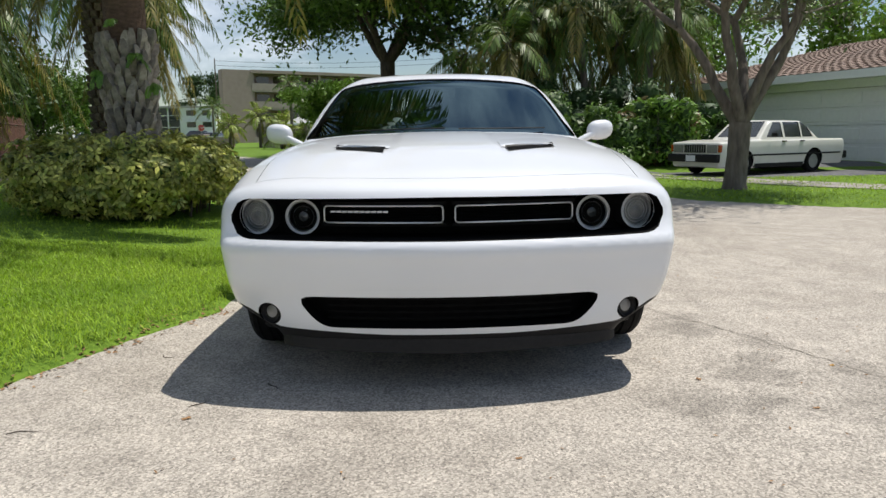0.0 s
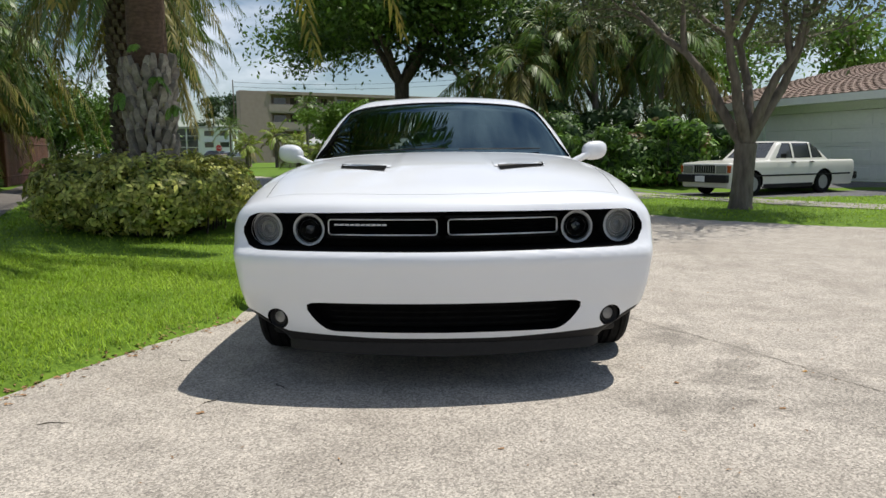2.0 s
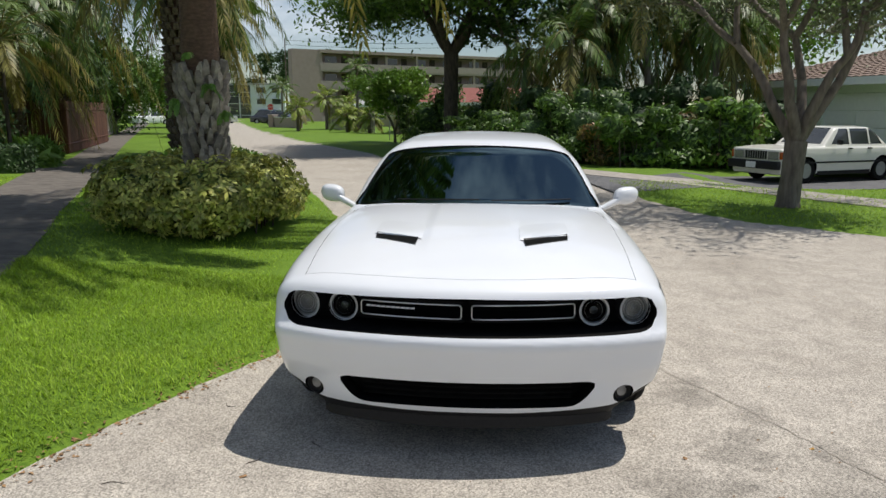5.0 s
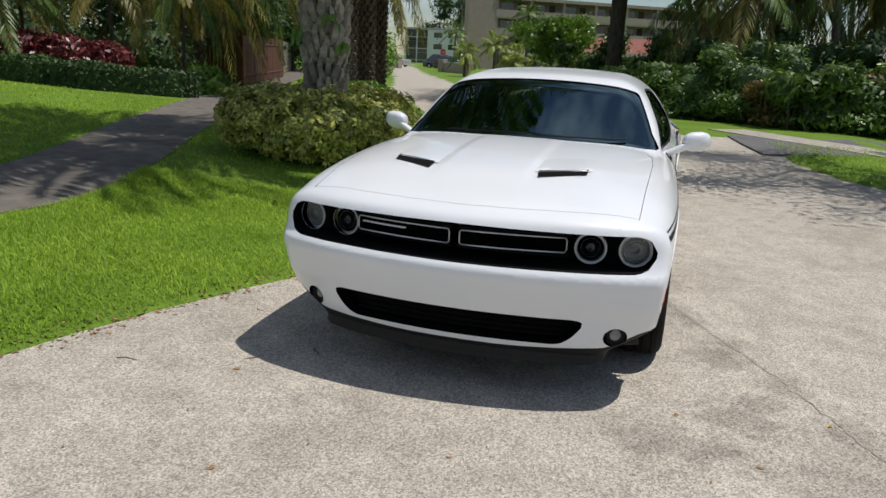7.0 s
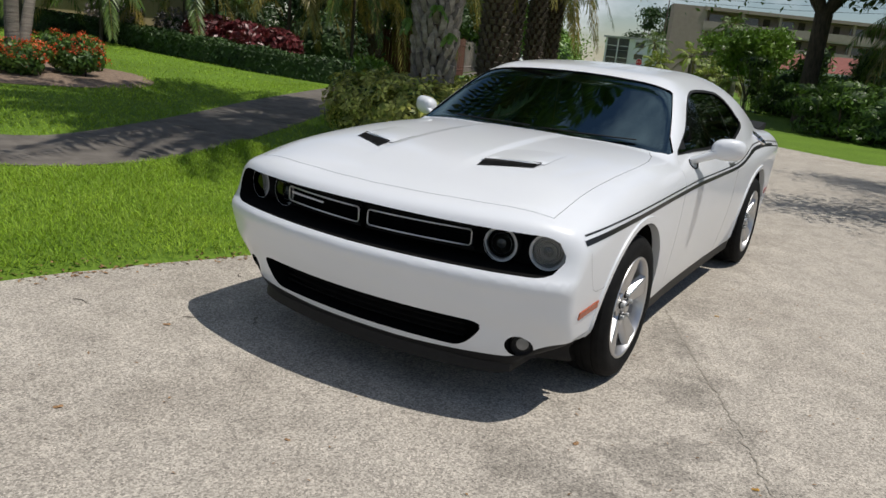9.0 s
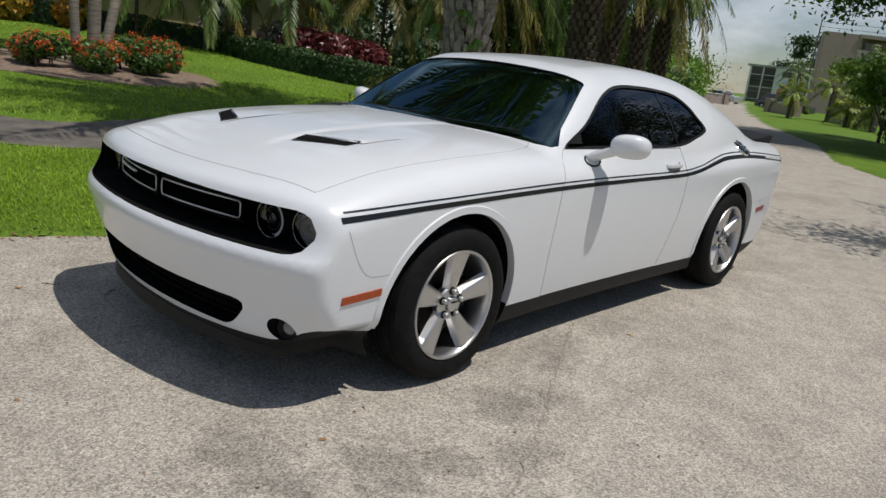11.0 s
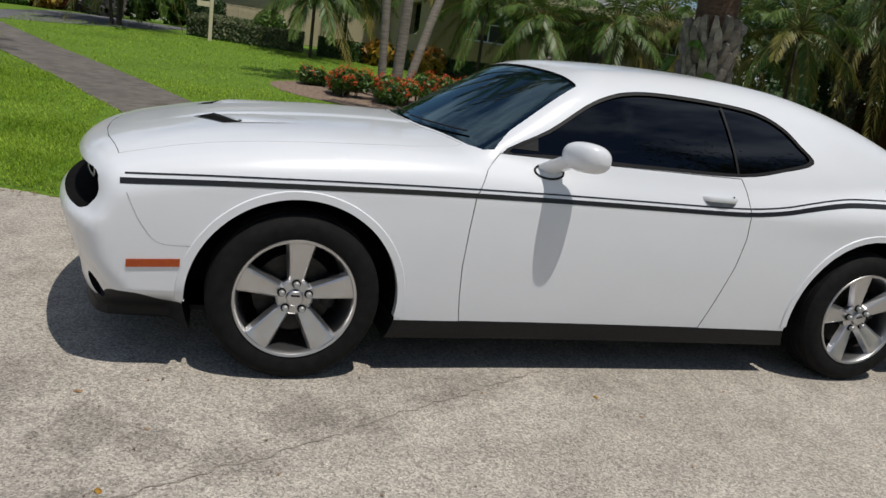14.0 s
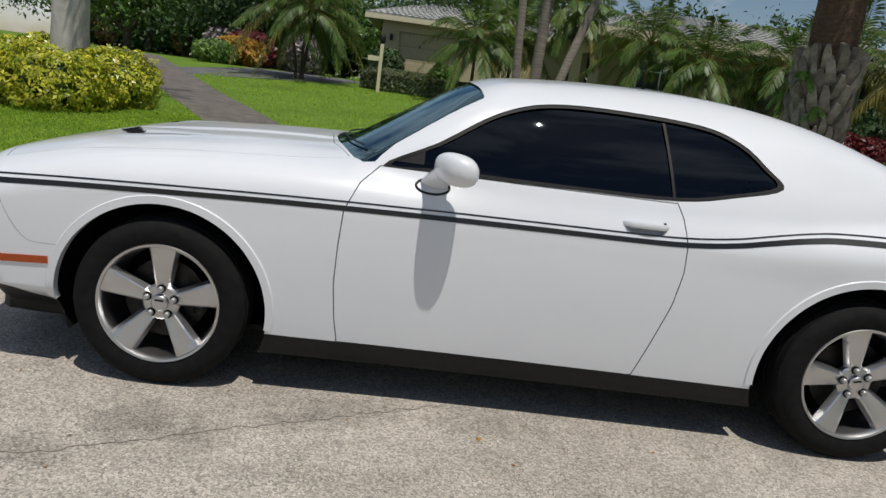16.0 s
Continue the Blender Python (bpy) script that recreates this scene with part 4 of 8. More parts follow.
    # glass set a little under the skin
    shell = mesh_of("glass_shell", p - 0.010 * grad(coupe, p), q, [M["sideglass"]])
    shell_f = mesh_of("screen_shell", p - 0.008 * grad(coupe, p), q, [M["glass"]])
    rubber = mesh_of("rubber_shell", p - 0.003 * grad(coupe, p), q, [M["valance"]])
    pane_in = smooth_poly(grown(SIDE_WIN, -0.011), 4)
    for s in (1, -1):
        a, b2 = sorted((s * 0.42, s * 1.15))
        g = only_skin(boolean(shell.copy(), prism("pane_cut", pane_in, "x", a, b2, M["dark"]), "INTERSECT"), "dark_side_glass")
        part("side_window", skin_normals(g, lambda x, y, z: coupe(x, y, z) + 0.010, {"dark_side_glass"}), car, "dark tinted side window")
        fr = boolean(boolean(rubber.copy(), prism("frame_cut", smooth_poly(grown(SIDE_WIN, -0.001), 4), "x", a, b2, M["black"]), "INTERSECT"),
                     prism("frame_hole", smooth_poly(grown(SIDE_WIN, -0.015), 4), "x", a - 0.1, b2 + 0.1, M["black"]), "DIFFERENCE")
        bm = bmesh.new()
        bm.from_mesh(fr)
        bmesh.ops.delete(bm, geom=[f for f in bm.faces if abs(f.calc_center_median().x) < 0.56 or (abs(f.normal.x) < 0.5 and f.calc_area() > 4e-4)], context="FACES")
        bm.to_mesh(fr)
        bm.free()
        part("window_seal", fr, car, "black window surround")
        bar = Shape()
        for t in range(12):
            y0, z0 = 1.992 + 0.045 * t / 12, 1.325 - 0.30 * t / 12
            y1, z1 = 1.992 + 0.045 * (t + 1) / 12, 1.325 - 0.30 * (t + 1) / 12
            q4 = [on_skin(y0 - 0.006, z0, s, -0.004), on_skin(y0 + 0.006, z0, s, -0.004), on_skin(y1 + 0.006, z1, s, -0.004), on_skin(y1 - 0.006, z1, s, -0.004)]
            bar.add(q4, [(0, 1, 2, 3)])
        part("window_bar", bar.mesh("window_bar", M["valance"]), car, "slim dark bar between windows")
        tri = Shape()
        tr3 = [on_skin(y, z, s, -0.005) for y, z in ((0.845, 1.035), (1.0, 1.035), (1.0, 1.10))]
        tri.add(tr3, [(0, 1, 2)])
        part("sail_panel", tri.mesh("sail_panel", M["black"]), car, "black sail panel")
    ws = only_skin(boolean(shell_f.copy(), screen_block(smooth_poly([(x * 0.992, u * 0.99 + 0.004) for x, u in WS], 3), -0.09, 0.22, M["dark"]), "INTERSECT"), "tinted_window_glass")
    part("windscreen", skin_normals(ws, lambda x, y, z: coupe(x, y, z) + 0.008, {"tinted_window_glass"}), car, "tinted windscreen reflecting palms and sky")
    fit_out_coupe(car, door_obs, hood)
    return car


def ring(sh, pts, r, n=6):
    """A closed bar of round section along points."""
    sh.tube(list(pts) + [pts[0], pts[1]], r, n, cap=False)


def fit_out_coupe(car, door_obs, hood):
    # lamps and grille in the recess
    for s in (1, -1):
        for cx, cz, r, bright in ((0.787, 0.717, 0.079, True), (0.594, 0.714, 0.076, False)):
            y0 = -0.722 + (0.035 if bright else 0.0)
            base = Matrix.Translation((s * cx, y0, cz)) @ Matrix.Rotation(s * radians(14 if bright else 8), 4, "Z")
            lamp = part("headlight", Shape().revolve([(r * 0.99, 0.09), (r, 0.0), (r * 0.97, -0.012), (r * 0.90, -0.014), (r * 0.86, -0.004), (r * 0.84, 0.03)], 44, "y").mesh("headlight", M["black"], True, 30), car,
                        "round headlight with a pale ring", base)
            halo = Shape().revolve([(r * 0.96, -0.006), (r * 0.95, -0.016), (r * 0.80, -0.013), (r * 0.77, 0.006), (r * 0.80, 0.012)], 48, "y", closed=True)
            part("halo_ring", halo.mesh("halo_ring", M["badge"], True, 40), lamp, "pale light ring")
            bowl = Shape().revolve([(r * 0.77, 0.0), (r * 0.66, 0.02), (r * 0.5, 0.035), (r * 0.0, 0.04)], 36, "y")
            part("reflector", bowl.mesh("reflector", M["lamp_grey"] if bright else M["dark"], True, 30), lamp)
            for q in ((0.66, 0.5) if bright else (0.60,)):
                rg_ = Shape().revolve([(r * q, 0.004), (r * (q - 0.03), -0.004), (r * (q - 0.06), 0.004), (r * (q - 0.03), 0.02)], 40, "y", closed=True)
                part("lamp_ring", rg_.mesh("lamp_ring", M["badge"] if bright else M["lamp_grey"], True, 40), lamp)
            lens = Shape().revolve([(r * 0.40, 0.03), (r * 0.37, 0.010), (r * 0.26, 0.0), (0.0, -0.006)], 32, "y")
            part("projector", lens.mesh("projector", M["lamp_grey"] if bright else M["pane"], True, 30), lamp, "glass projector lens")
            cover = Shape().revolve([(r * 0.965, -0.014), (r * 0.8, -0.022), (r * 0.45, -0.028), (0.0, -0.030)], 40, "y")
            part("lens_cover", cover.mesh("lens_cover", M["clear"], True, 30), lamp, "clear lens cover")
        # slatted frame of half the grille
        c0, c1, zl, zh = 0.024, 0.497, 0.698, 0.764
        yy = lambda x: -0.878 + 0.30 * x * x
        corner = 0.014
        out = []
        for cx, cz, a0 in ((c1 - corner, zh - corner, 0), (c0 + corner, zh - corner, 90), (c0 + corner, zl + corner, 180), (c1 - corner, zl + corner, 270)):
            for k in range(5):
                an = radians(a0 + 22.5 * k)
                out.append((cx + corner * math.cos(an), cz + corner * math.sin(an)))
        dense = []
        for i in range(len(out)):
            (x0, z0), (x1, z1) = out[i], out[(i + 1) % len(out)]
            m = max(1, int(abs(x1 - x0) / 0.04))
            dense += [(x0 + (x1 - x0) * k / m, z0 + (z1 - z0) * k / m) for k in range(m)]
        fr = Shape()
        ring(fr, [Vector((s * x, yy(x), z)) for x, z in dense], 0.0034)
        gf = part("grille_frame", fr.mesh("grille_frame", M["satin"], True, 60), car, "satin silver grille surround")
        sl = Shape()
        for k in range(5):
            z = zl + 0.010 + 0.0115 * k
            xs = np.linspace(c0 + 0.006, c1 - 0.006, 10)
            for x0, x1 in zip(xs[:-1], xs[1:]):
                q = [(s * x0, yy(x0) + 0.012, z), (s * x1, yy(x1) + 0.012, z), (s * x1, yy(x1) + 0.03, z + 0.003), (s * x0, yy(x0) + 0.03, z + 0.003)]
                sl.add(q, [(0, 1, 2, 3)])
        part("grille_slats", sl.mesh("grille_slats", M["dark"]), gf, "thin black grille slats")
        box = Shape()
        xs = np.linspace(c0 - 0.01, c1 + 0.012, 12)
        for x0, x1 in zip(xs[:-1], xs[1:]):
            for za, zb in ((zl - 0.016, zl - 0.003), (zh + 0.003, zh + 0.016)):
                box.add([(s * x0, yy(x0) + 0.004, za), (s * x1, yy(x1) + 0.004, za), (s * x1, yy(x1) + 0.004, zb), (s * x0, yy(x0) + 0.004, zb),
                         (s * x0, yy(x0) + 0.15, za), (s * x1, yy(x1) + 0.15, za), (s * x1, yy(x1) + 0.15, zb), (s * x0, yy(x0) + 0.15, zb)],
                        [(0, 1, 2, 3), (0, 4, 5, 1), (3, 2, 6, 7)])
        part("grille_shroud", box.mesh("grille_shroud", M["dark"]), gf)
        # fog lamp
        fog = part("fog_lamp", Shape().revolve([(0.050, 0.05), (0.050, -0.004), (0.045, -0.008), (0.036, 0.004)], 32, "y").mesh("fog_lamp", M["black"], True, 30), car, "round fog lamp in a black ring",
                   Matrix.Translation((s * 0.745, on_nose(s * 0.745, 0.317).y + 0.036, 0.317)) @ Matrix.Rotation(s * radians(24), 4, "Z"))
        part("fog_lens", Shape().revolve([(0.036, 0.014), (0.032, 0.006), (0.02, 0.002), (0, 0.001)], 28, "y").mesh("fog_lens", M["lamp_grey"], True, 30), fog, "silver fog lens")
    # badge bars in place of lettering
    yy = lambda x: -0.878 + 0.30 * x * x - 0.004
    bd = Shape()
    for k in range(10):
        x0 = -0.47 + 0.0235 * k
        bd.box(x0, x0 + 0.019, yy(x0) - 0.004, yy(x0) + 0.004, 0.738, 0.7455)
    part("badge", bd.mesh("badge", M["badge"]), car, "row of small silver bars on the grille")
    # intake bars
    xs = np.linspace(-0.50, 0.50, 25)
    for k in range(4):
        z = 0.302 + 0.026 * k
        ib = Shape().tube([(x, -0.83 + 0.2 * x * x, z) for x in xs], 0.005, 6)
        part("intake_bar", ib.mesh("intake_bar", M["dark"], True), car)
    # front lip
    lp = Shape()
    pts = []
    for x in np.linspace(-0.70, 0.70, 41):
        pts.append(on_nose(x, 0.21, 0.010))
    vs, fs = [], []
    for i, pnt in enumerate(pts):
        e = 1 - abs(pnt.x) / 0.95
        vs += [(pnt.x, pnt.y - 0.004, 0.182 - 0.02 * e), (pnt.x, pnt.y, 0.222), (pnt.x, pnt.y + 0.06, 0.228), (pnt.x, pnt.y + 0.10, 0.178 - 0.02 * e)]
    for i in range(len(pts) - 1):
        a, b = 4 * i, 4 * i + 4
        for k in range(4):
            fs.append((a + k, a + (k + 1) % 4, b + (k + 1) % 4, b + k))
    fs += [(3, 2, 1, 0), tuple(range(4 * len(pts) - 4, 4 * len(pts)))]
    lp.add(vs, fs)
    part("front_lip", lp.mesh("front_lip", M["valance"], True, 40), car, "dark plastic chin spoiler")
    # arch lips
    for cy, cz, r in ((0.0, 0.338, 0.434), (2.938, 0.346, 0.440)):
        for s in (1, -1):
            al = Shape()
            vs = []
            an = [radians(a) for a in range(-8, 189, 4)]
            for t in an:
                zb = ZB + (0.05 if cy < 1 and math.cos(t) < 0 else 0.0)
                y, z = cy + (r - 0.007) * math.cos(t), max(cz + (r - 0.007) * math.sin(t), zb)
                yo, zo = cy + (r + 0.029) * math.cos(t), max(cz + (r + 0.029) * math.sin(t), zb)
                ym, zm = cy + (r + 0.024) * math.cos(t), max(cz + (r + 0.024) * math.sin(t), zb)
                pi, pm, po = on_skin(y, z, s, 0.006), on_skin(ym, zm, s, 0.007), on_skin(yo, zo, s, -0.002)
                pin = Vector((pi.x - s * 0.04, y, z))
                vs += [pin, pi, pm, po]
            fs = []
            for i in range(len(an) - 1):
                for k in range(3):
                    a, b = 4 * i + k, 4 * i + 4 + k
                    fs.append((a, b, b + 1, a + 1) if s > 0 else (a, a + 1, b + 1, b))
            al.add(vs, fs)
            part("wheel_arch_lip", al.mesh("wheel_arch_lip", M["paint"], True, 35), car, "rolled white arch lip")
    # stripes, both flanks
    SP = [(-0.665, 0.778), (-0.39, 0.797), (-0.08, 0.812), (0.30, 0.826), (0.69, 0.836), (1.37, 0.846), (1.90, 0.852), (2.12, 0.860), (2.30, 0.880), (2.45, 0.908), (2.60, 0.934), (2.75, 0.950), (3.05, 0.958), (3.40, 0.945), (3.66, 0.928), (3.78, 0.920)]
    for s in (1, -1):
        part("side_stripe", flank_strip("side_stripe", SP, lambda t: 0.021 if t < 0.55 else 0.021 + 0.008 * (t - 0.55), M["decal"], s), car, "broad black side stripe")
        part("pin_stripe", flank_strip("pin_stripe", [(y + (0.015 if i == 0 else 0), z + 0.0265) for i, (y, z) in enumerate(SP)], 0.0065, M["decal"], s), car, "thin black pinstripe")
        for k in range(10):
            y0 = 3.40 + 0.036 * k
            z0 = float(tab(y0, [p[0] for p in SP], [p[1] for p in SP]))
            part("stripe_mark", flank_strip("stripe_mark", [(y0, z0 + 0.004), (y0 + 0.015, z0 + 0.004), (y0 + 0.027, z0 + 0.004)], 0.017, M["badge"], s, 0.003), car)
        # side markers
        for y0, y1, z, h, mt in ((-0.635, -0.445, 0.474, 0.031, "amber"), (3.44, 3.60, 0.545, 0.034, "redlens")):
            mk = Shape()
            vs = []
            for i in range(7):
                y = y0 + (y1 - y0) * i / 6
                slope = 0.012 * (i / 6 - 0.5)
                vs += [on_skin(y, z - h / 2 + slope, s, -0.002), on_skin(y, z - h / 2 + slope, s, 0.005), on_skin(y, z + h / 2 + slope, s, 0.005), on_skin(y, z + h / 2 + slope, s, -0.002)]
            fs = [(4 * i + k, 4 * i + 4 + k, 4 * i + 5 + k, 4 * i + 1 + k) for i in range(6) for k in range(3)] + [(0, 1, 2, 3), (24, 27, 26, 25)]
            if s < 0:
                fs = [tuple(reversed(f)) for f in fs]
            mk.add(vs, fs)
            part("side_marker", mk.mesh("side_marker", M[mt]), car, "amber front marker lens" if mt == "amber" else "red rear marker lens")
        # bumper seam ahead of the wheel
        seam = [(-0.64, 0.74), (-0.615, 0.68), (-0.59, 0.63), (-0.55, 0.575), (-0.515, 0.552), (-0.47, 0.548), (-0.40, 0.548)]
        part("panel_gap", flank_strip("panel_gap", seam, 0.0011, M["dark"], s, 0.0012), car, "thin dark bumper seam")
        seam2 = [(3.36, 0.60), (3.45, 0.61), (3.6, 0.625), (3.75, 0.64)]
        part("panel_gap", flank_strip("panel_gap", seam2, 0.0011, M["dark"], s, 0.0012), car, "thin dark bumper seam")
        # door handle, and a grey patch on the skin painting its hollow's shade
        hp = [on_skin(1.83 + 0.19 * i / 8, 0.915, s, 0.020 if 0 < i < 8 else 0.0) for i in range(9)]
        hd = Shape()
        vs = []
        for i, pnt in enumerate(hp):
            hgt = 0.013 if 0 < i < 8 else 0.008
            vs += [pnt + Vector((0, 0, -hgt)), pnt + Vector((s * 0.006, 0, 0)), pnt + Vector((0, 0, hgt)), pnt + Vector((-s * 0.012, 0, 0))]
        fs = [(4 * i + k, 4 * i + (k + 1) % 4, 4 * i + 4 + (k + 1) % 4, 4 * i + 4 + k) for i in range(8) for k in range(4)] + [(3, 2, 1, 0), (32, 33, 34, 35)]
        if s < 0:
            fs = [tuple(reversed(f)) for f in fs]
        hd.add(vs, fs)
        h = part("door_handle", hd.mesh("door_handle", M["paint"], True, 50), door_obs[s], "white pull handle")
        part("handle_hollow", flank_strip("handle_hollow", [(1.84, 0.900), (1.88, 0.889), (1.93, 0.886), (1.98, 0.890), (2.01, 0.900)], lambda t: 0.004 + 0.026 * math.sin(math.pi * t), M["lamp_grey"], s, 0.0015), door_obs[s], "grey patch painted as the shade behind the handle")
        part("key_lock", flank_strip("key_lock", [(1.995, 0.927), (2.000, 0.927), (2.006, 0.927)], 0.011, M["black"], s, 0.004), door_obs[s])
        # outside mirror
        base = on_skin(0.99, 0.975, s, -0.01)
        mir = part("wing_mirror", None, car, "white outside mirror")
        def shellf(x, y, z):
            d = ((np.abs(x - s * 1.042) / 0.090) ** 2.6 + (np.abs(y - 1.122 - 0.35 * (np.abs(x) - 1.042)) / 0.074) ** 2.4 + (np.abs(z - 1.055 - 0.10 * (np.abs(x) - 1.042) + 0.12 * (y - 1.1)) / 0.063) ** 2.4)
            return (d ** 0.4 - 1) * 0.07
        mp, mq = nets(shellf, (s * 1.042 - 0.15, 0.93, 0.95), (s * 1.042 + 0.15, 1.3, 1.16), 0.0125)
        part("mirror_shell", mesh_of("mirror_shell", mp, mq, M["paint"], True), mir)
        st = Shape()
        vs = []
        for i in range(7):
            t = i / 6
            c = Vector((base.x, 1.045, 0.962)).lerp(Vector((s * 1.02, 1.085, 1.04)), t)
            for k in range(14):
                an = 2 * math.pi * k / 14
                vs.append(c + Vector((0.015 * math.cos(an) * s, (0.062 - 0.020 * t) * math.cos(an), (0.024 + 0.004 * t) * math.sin(an))))
        fs = [(14 * i + k, 14 * i + (k + 1) % 14, 14 * i + 14 + (k + 1) % 14, 14 * i + 14 + k) for i in range(6) for k in range(14)]
        st.add(vs, fs)
        part("mirror_arm", st.mesh("mirror_arm", M["paint"], True), mir)
        ga = Shape()
        ring(ga, [on_skin(1.045 + 0.068 * math.cos(2 * math.pi * k / 24), 0.957 + 0.028 * math.sin(2 * math.pi * k / 24), s, 0.002) for k in range(24)], 0.005)
        part("mirror_gasket", ga.mesh("mirror_gasket", M["black"], True), mir, "black rubber gasket")
        gl = Shape()
        gv = [(s * ax, 1.115 + 0.35 * (ax - 1.042) + dy, az) for dy in (0.056, 0.070) for ax, az in ((0.990, 1.016), (1.088, 1.022), (1.088, 1.070), (0.990, 1.066))]
        gl.add(gv, [(0, 1, 2, 3), (7, 6, 5, 4), (0, 4, 5, 1), (1, 5, 6, 2), (2, 6, 7, 3), (3, 7, 4, 0)])
        part("mirror_glass", gl.mesh("mirror_glass", M["mirror"]), mir)
        # fuel cap on the driver side, chrome
        if s > 0:
            c = on_skin(3.05, 1.008, s, 0.004)
            n = Vector(grad(coupe, np.array([list(c)]))[0]).normalized()
            mt = Matrix.Translation(c) @ n.to_track_quat("X", "Z").to_matrix().to_4x4()
            fc = part("fuel_cap", Shape().revolve([(0.078, -0.01), (0.078, 0.006), (0.070, 0.011), (0.060, 0.006), (0.0, 0.008)], 36, "x").mesh("fuel_cap", M["chrome"], True, 30), car, "round chrome fuel cap", mt)
            bolt = Shape().revolve([(0.005, 0), (0.005, 0.014), (0, 0.015)], 8, "x").mesh("bolt", M["steel"], True)
            for k in range(8):
                an = math.pi * k / 4
                part("bolt", bolt, fc, m=Matrix.Translation((0, 0.062 * math.cos(an), 0.062 * math.sin(an))))
            cf = Shape()
            for k in range(4):
                cf.box(0.006, 0.0085, -0.045, 0.045, -0.042 + 0.022 * k, -0.034 + 0.022 * k)
            part("cap_recess", cf.mesh("cap_recess", M["black"]), fc)
    # hood scoops
    for s in (1, -1):
        hs = Shape()
        P = [on_top(s * x, y, l) for x, y, l in ((0.272, -0.350, 0.011), (0.508, -0.235, 0.011), (0.504, -0.315, 0.003), (0.280, -0.435, 0.003))]
        mid = [on_top(s * x, y, 0.004) for x, y in ((0.275, -0.358), (0.505, -0.243), (0.501, -0.310), (0.283, -0.427))]
        fs = [(0, 1, 5, 4), (1, 2, 6, 5), (2, 3, 7, 6), (3, 0, 4, 7)]
        hs.add(P + [m + Vector((0, 0, -0.0005)) for m in mid], [f if s < 0 else tuple(reversed(f)) for f in fs])
        sc = part("hood_scoop", hs.mesh("hood_scoop", M["black"]), car, "black slanted hood scoop")
        fl = Shape()
        fl.add([m + Vector((0, 0, 0.0012)) for m in mid], [(0, 1, 2, 3) if s > 0 else (3, 2, 1, 0)])
        part("scoop_floor", fl.mesh("scoop_floor", M["dark"]), sc)
        # raised white brow behind the opening
        br = Shape()
        vs = []
        for i in range(9):
            t = i / 8
            x = 0.255 + 0.265 * t
            y = -0.356 + 0.12 * t
            e = math.sin(math.pi * min(1, max(0, t))) ** 0.5
            vs += [on_top(s * x, y - 0.002, 0.004), on_top(s * x, y, 0.003 + 0.009 * e), on_top(s * x, y + 0.06, 0.003 + 0.007 * e), on_top(s * x, y + 0.17, 0.002 + 0.003 * e), on_top(s * x, y + 0.34, -0.001)]
        fs = [(5 * i + k, 5 * i + 5 + k, 5 * i + 6 + k, 5 * i + 1 + k) for i in range(8) for k in range(4)]
        br.add(vs, fs if s > 0 else [tuple(reversed(f)) for f in fs])
        part("scoop_brow", br.mesh("scoop_brow", M["paint"], True, 50), car, "raised white scoop surround")
    # cowl and wipers
    cw = Shape()
    vs = []
    xs = np.linspace(-0.74, 0.74, 31)
    for x in xs:
        yf = 0.53 + 0.29 * x * x + 0.004
        yb = 0.60 + 0.32 * x * x
        vs += [(x, yf, 1.005 - 0.05 * x * x), (x, yb + 0.03, 1.03 - 0.06 * x * x)]
    cw.add(vs, [(2 * i, 2 * i + 2, 2 * i + 3, 2 * i + 1) for i in range(30)])
    part("cowl", cw.mesh("cowl", M["black"], True), car, "black plastic cowl below the windscreen")
    for xa, xb in ((0.10, 0.62), (-0.52, 0.02)):
        pts = []
        for t in np.linspace(0, 1, 10):
            x = xa + (xb - xa) * t
            y = 0.600 + 0.32 * x * x + 0.012 * t
            pts.append(on_top(x, y, 0.008))
        part("wiper", Shape().tube(pts, 0.004, 6).mesh("wiper", M["black"], True), car, "black wiper blade")
    # boot spoiler
    sp = Shape()
    vs = []
    for x in np.linspace(-0.78, 0.78, 25):
        y1 = 3.955 - 0.13 * x * x
        vs += [(x, y1 - 0.34, 1.072 - 0.03 * x * x), (x, y1 - 0.10, 1.098 - 0.03 * x * x), (x, y1 + 0.02, 1.108 - 0.03 * x * x), (x, y1 + 0.035, 1.09 - 0.03 * x * x), (x, y1 - 0.03, 1.03 - 0.03 * x * x)]
    fs = [(5 * i + k, 5 * i + (k + 1) % 5, 5 * i + 5 + (k + 1) % 5, 5 * i + 5 + k) for i in range(24) for k in range(5)] + [(4, 3, 2, 1, 0), tuple(range(120, 125))]
    sp.add(vs, [tuple(reversed(f)) for f in fs])
    part("boot_spoiler", sp.mesh("boot_spoiler", M["valance"], True, 40), car, "black boot spoiler")
    # cabin furniture seen faintly through the glass
    ds = Shape().box(-0.60, 0.60, 0.88, 1.22, 0.80, 1.0, bev=0.05)
    part("dashboard", ds.mesh("dashboard", M["seat"], True, 40), car, "dark dashboard")
    for s in (1, -1):
        se = Shape().box(s * 0.36 - 0.24, s * 0.36 + 0.24, 1.45, 1.98, 0.73, 0.80, bev=0.03)
        se.box(s * 0.36 - 0.23, s * 0.36 + 0.23, 1.95, 2.08, 0.74, 1.12, m=None, bev=0.05)
        se.box(s * 0.36 - 0.13, s * 0.36 + 0.13, 2.0, 2.08, 1.12, 1.27, bev=0.035)
        part("front_seat", se.mesh("front_seat", M["seat"], True, 40), car, "charcoal bucket seat")
    stw = Shape()
    ring(stw, [Vector((0.36 + 0.18 * math.cos(2 * math.pi * k / 28), 1.30 + 0.06 * math.sin(2 * math.pi * k / 28), 0.96 + 0.165 * math.sin(2 * math.pi * k / 28))) for k in range(28)], 0.014, 8)
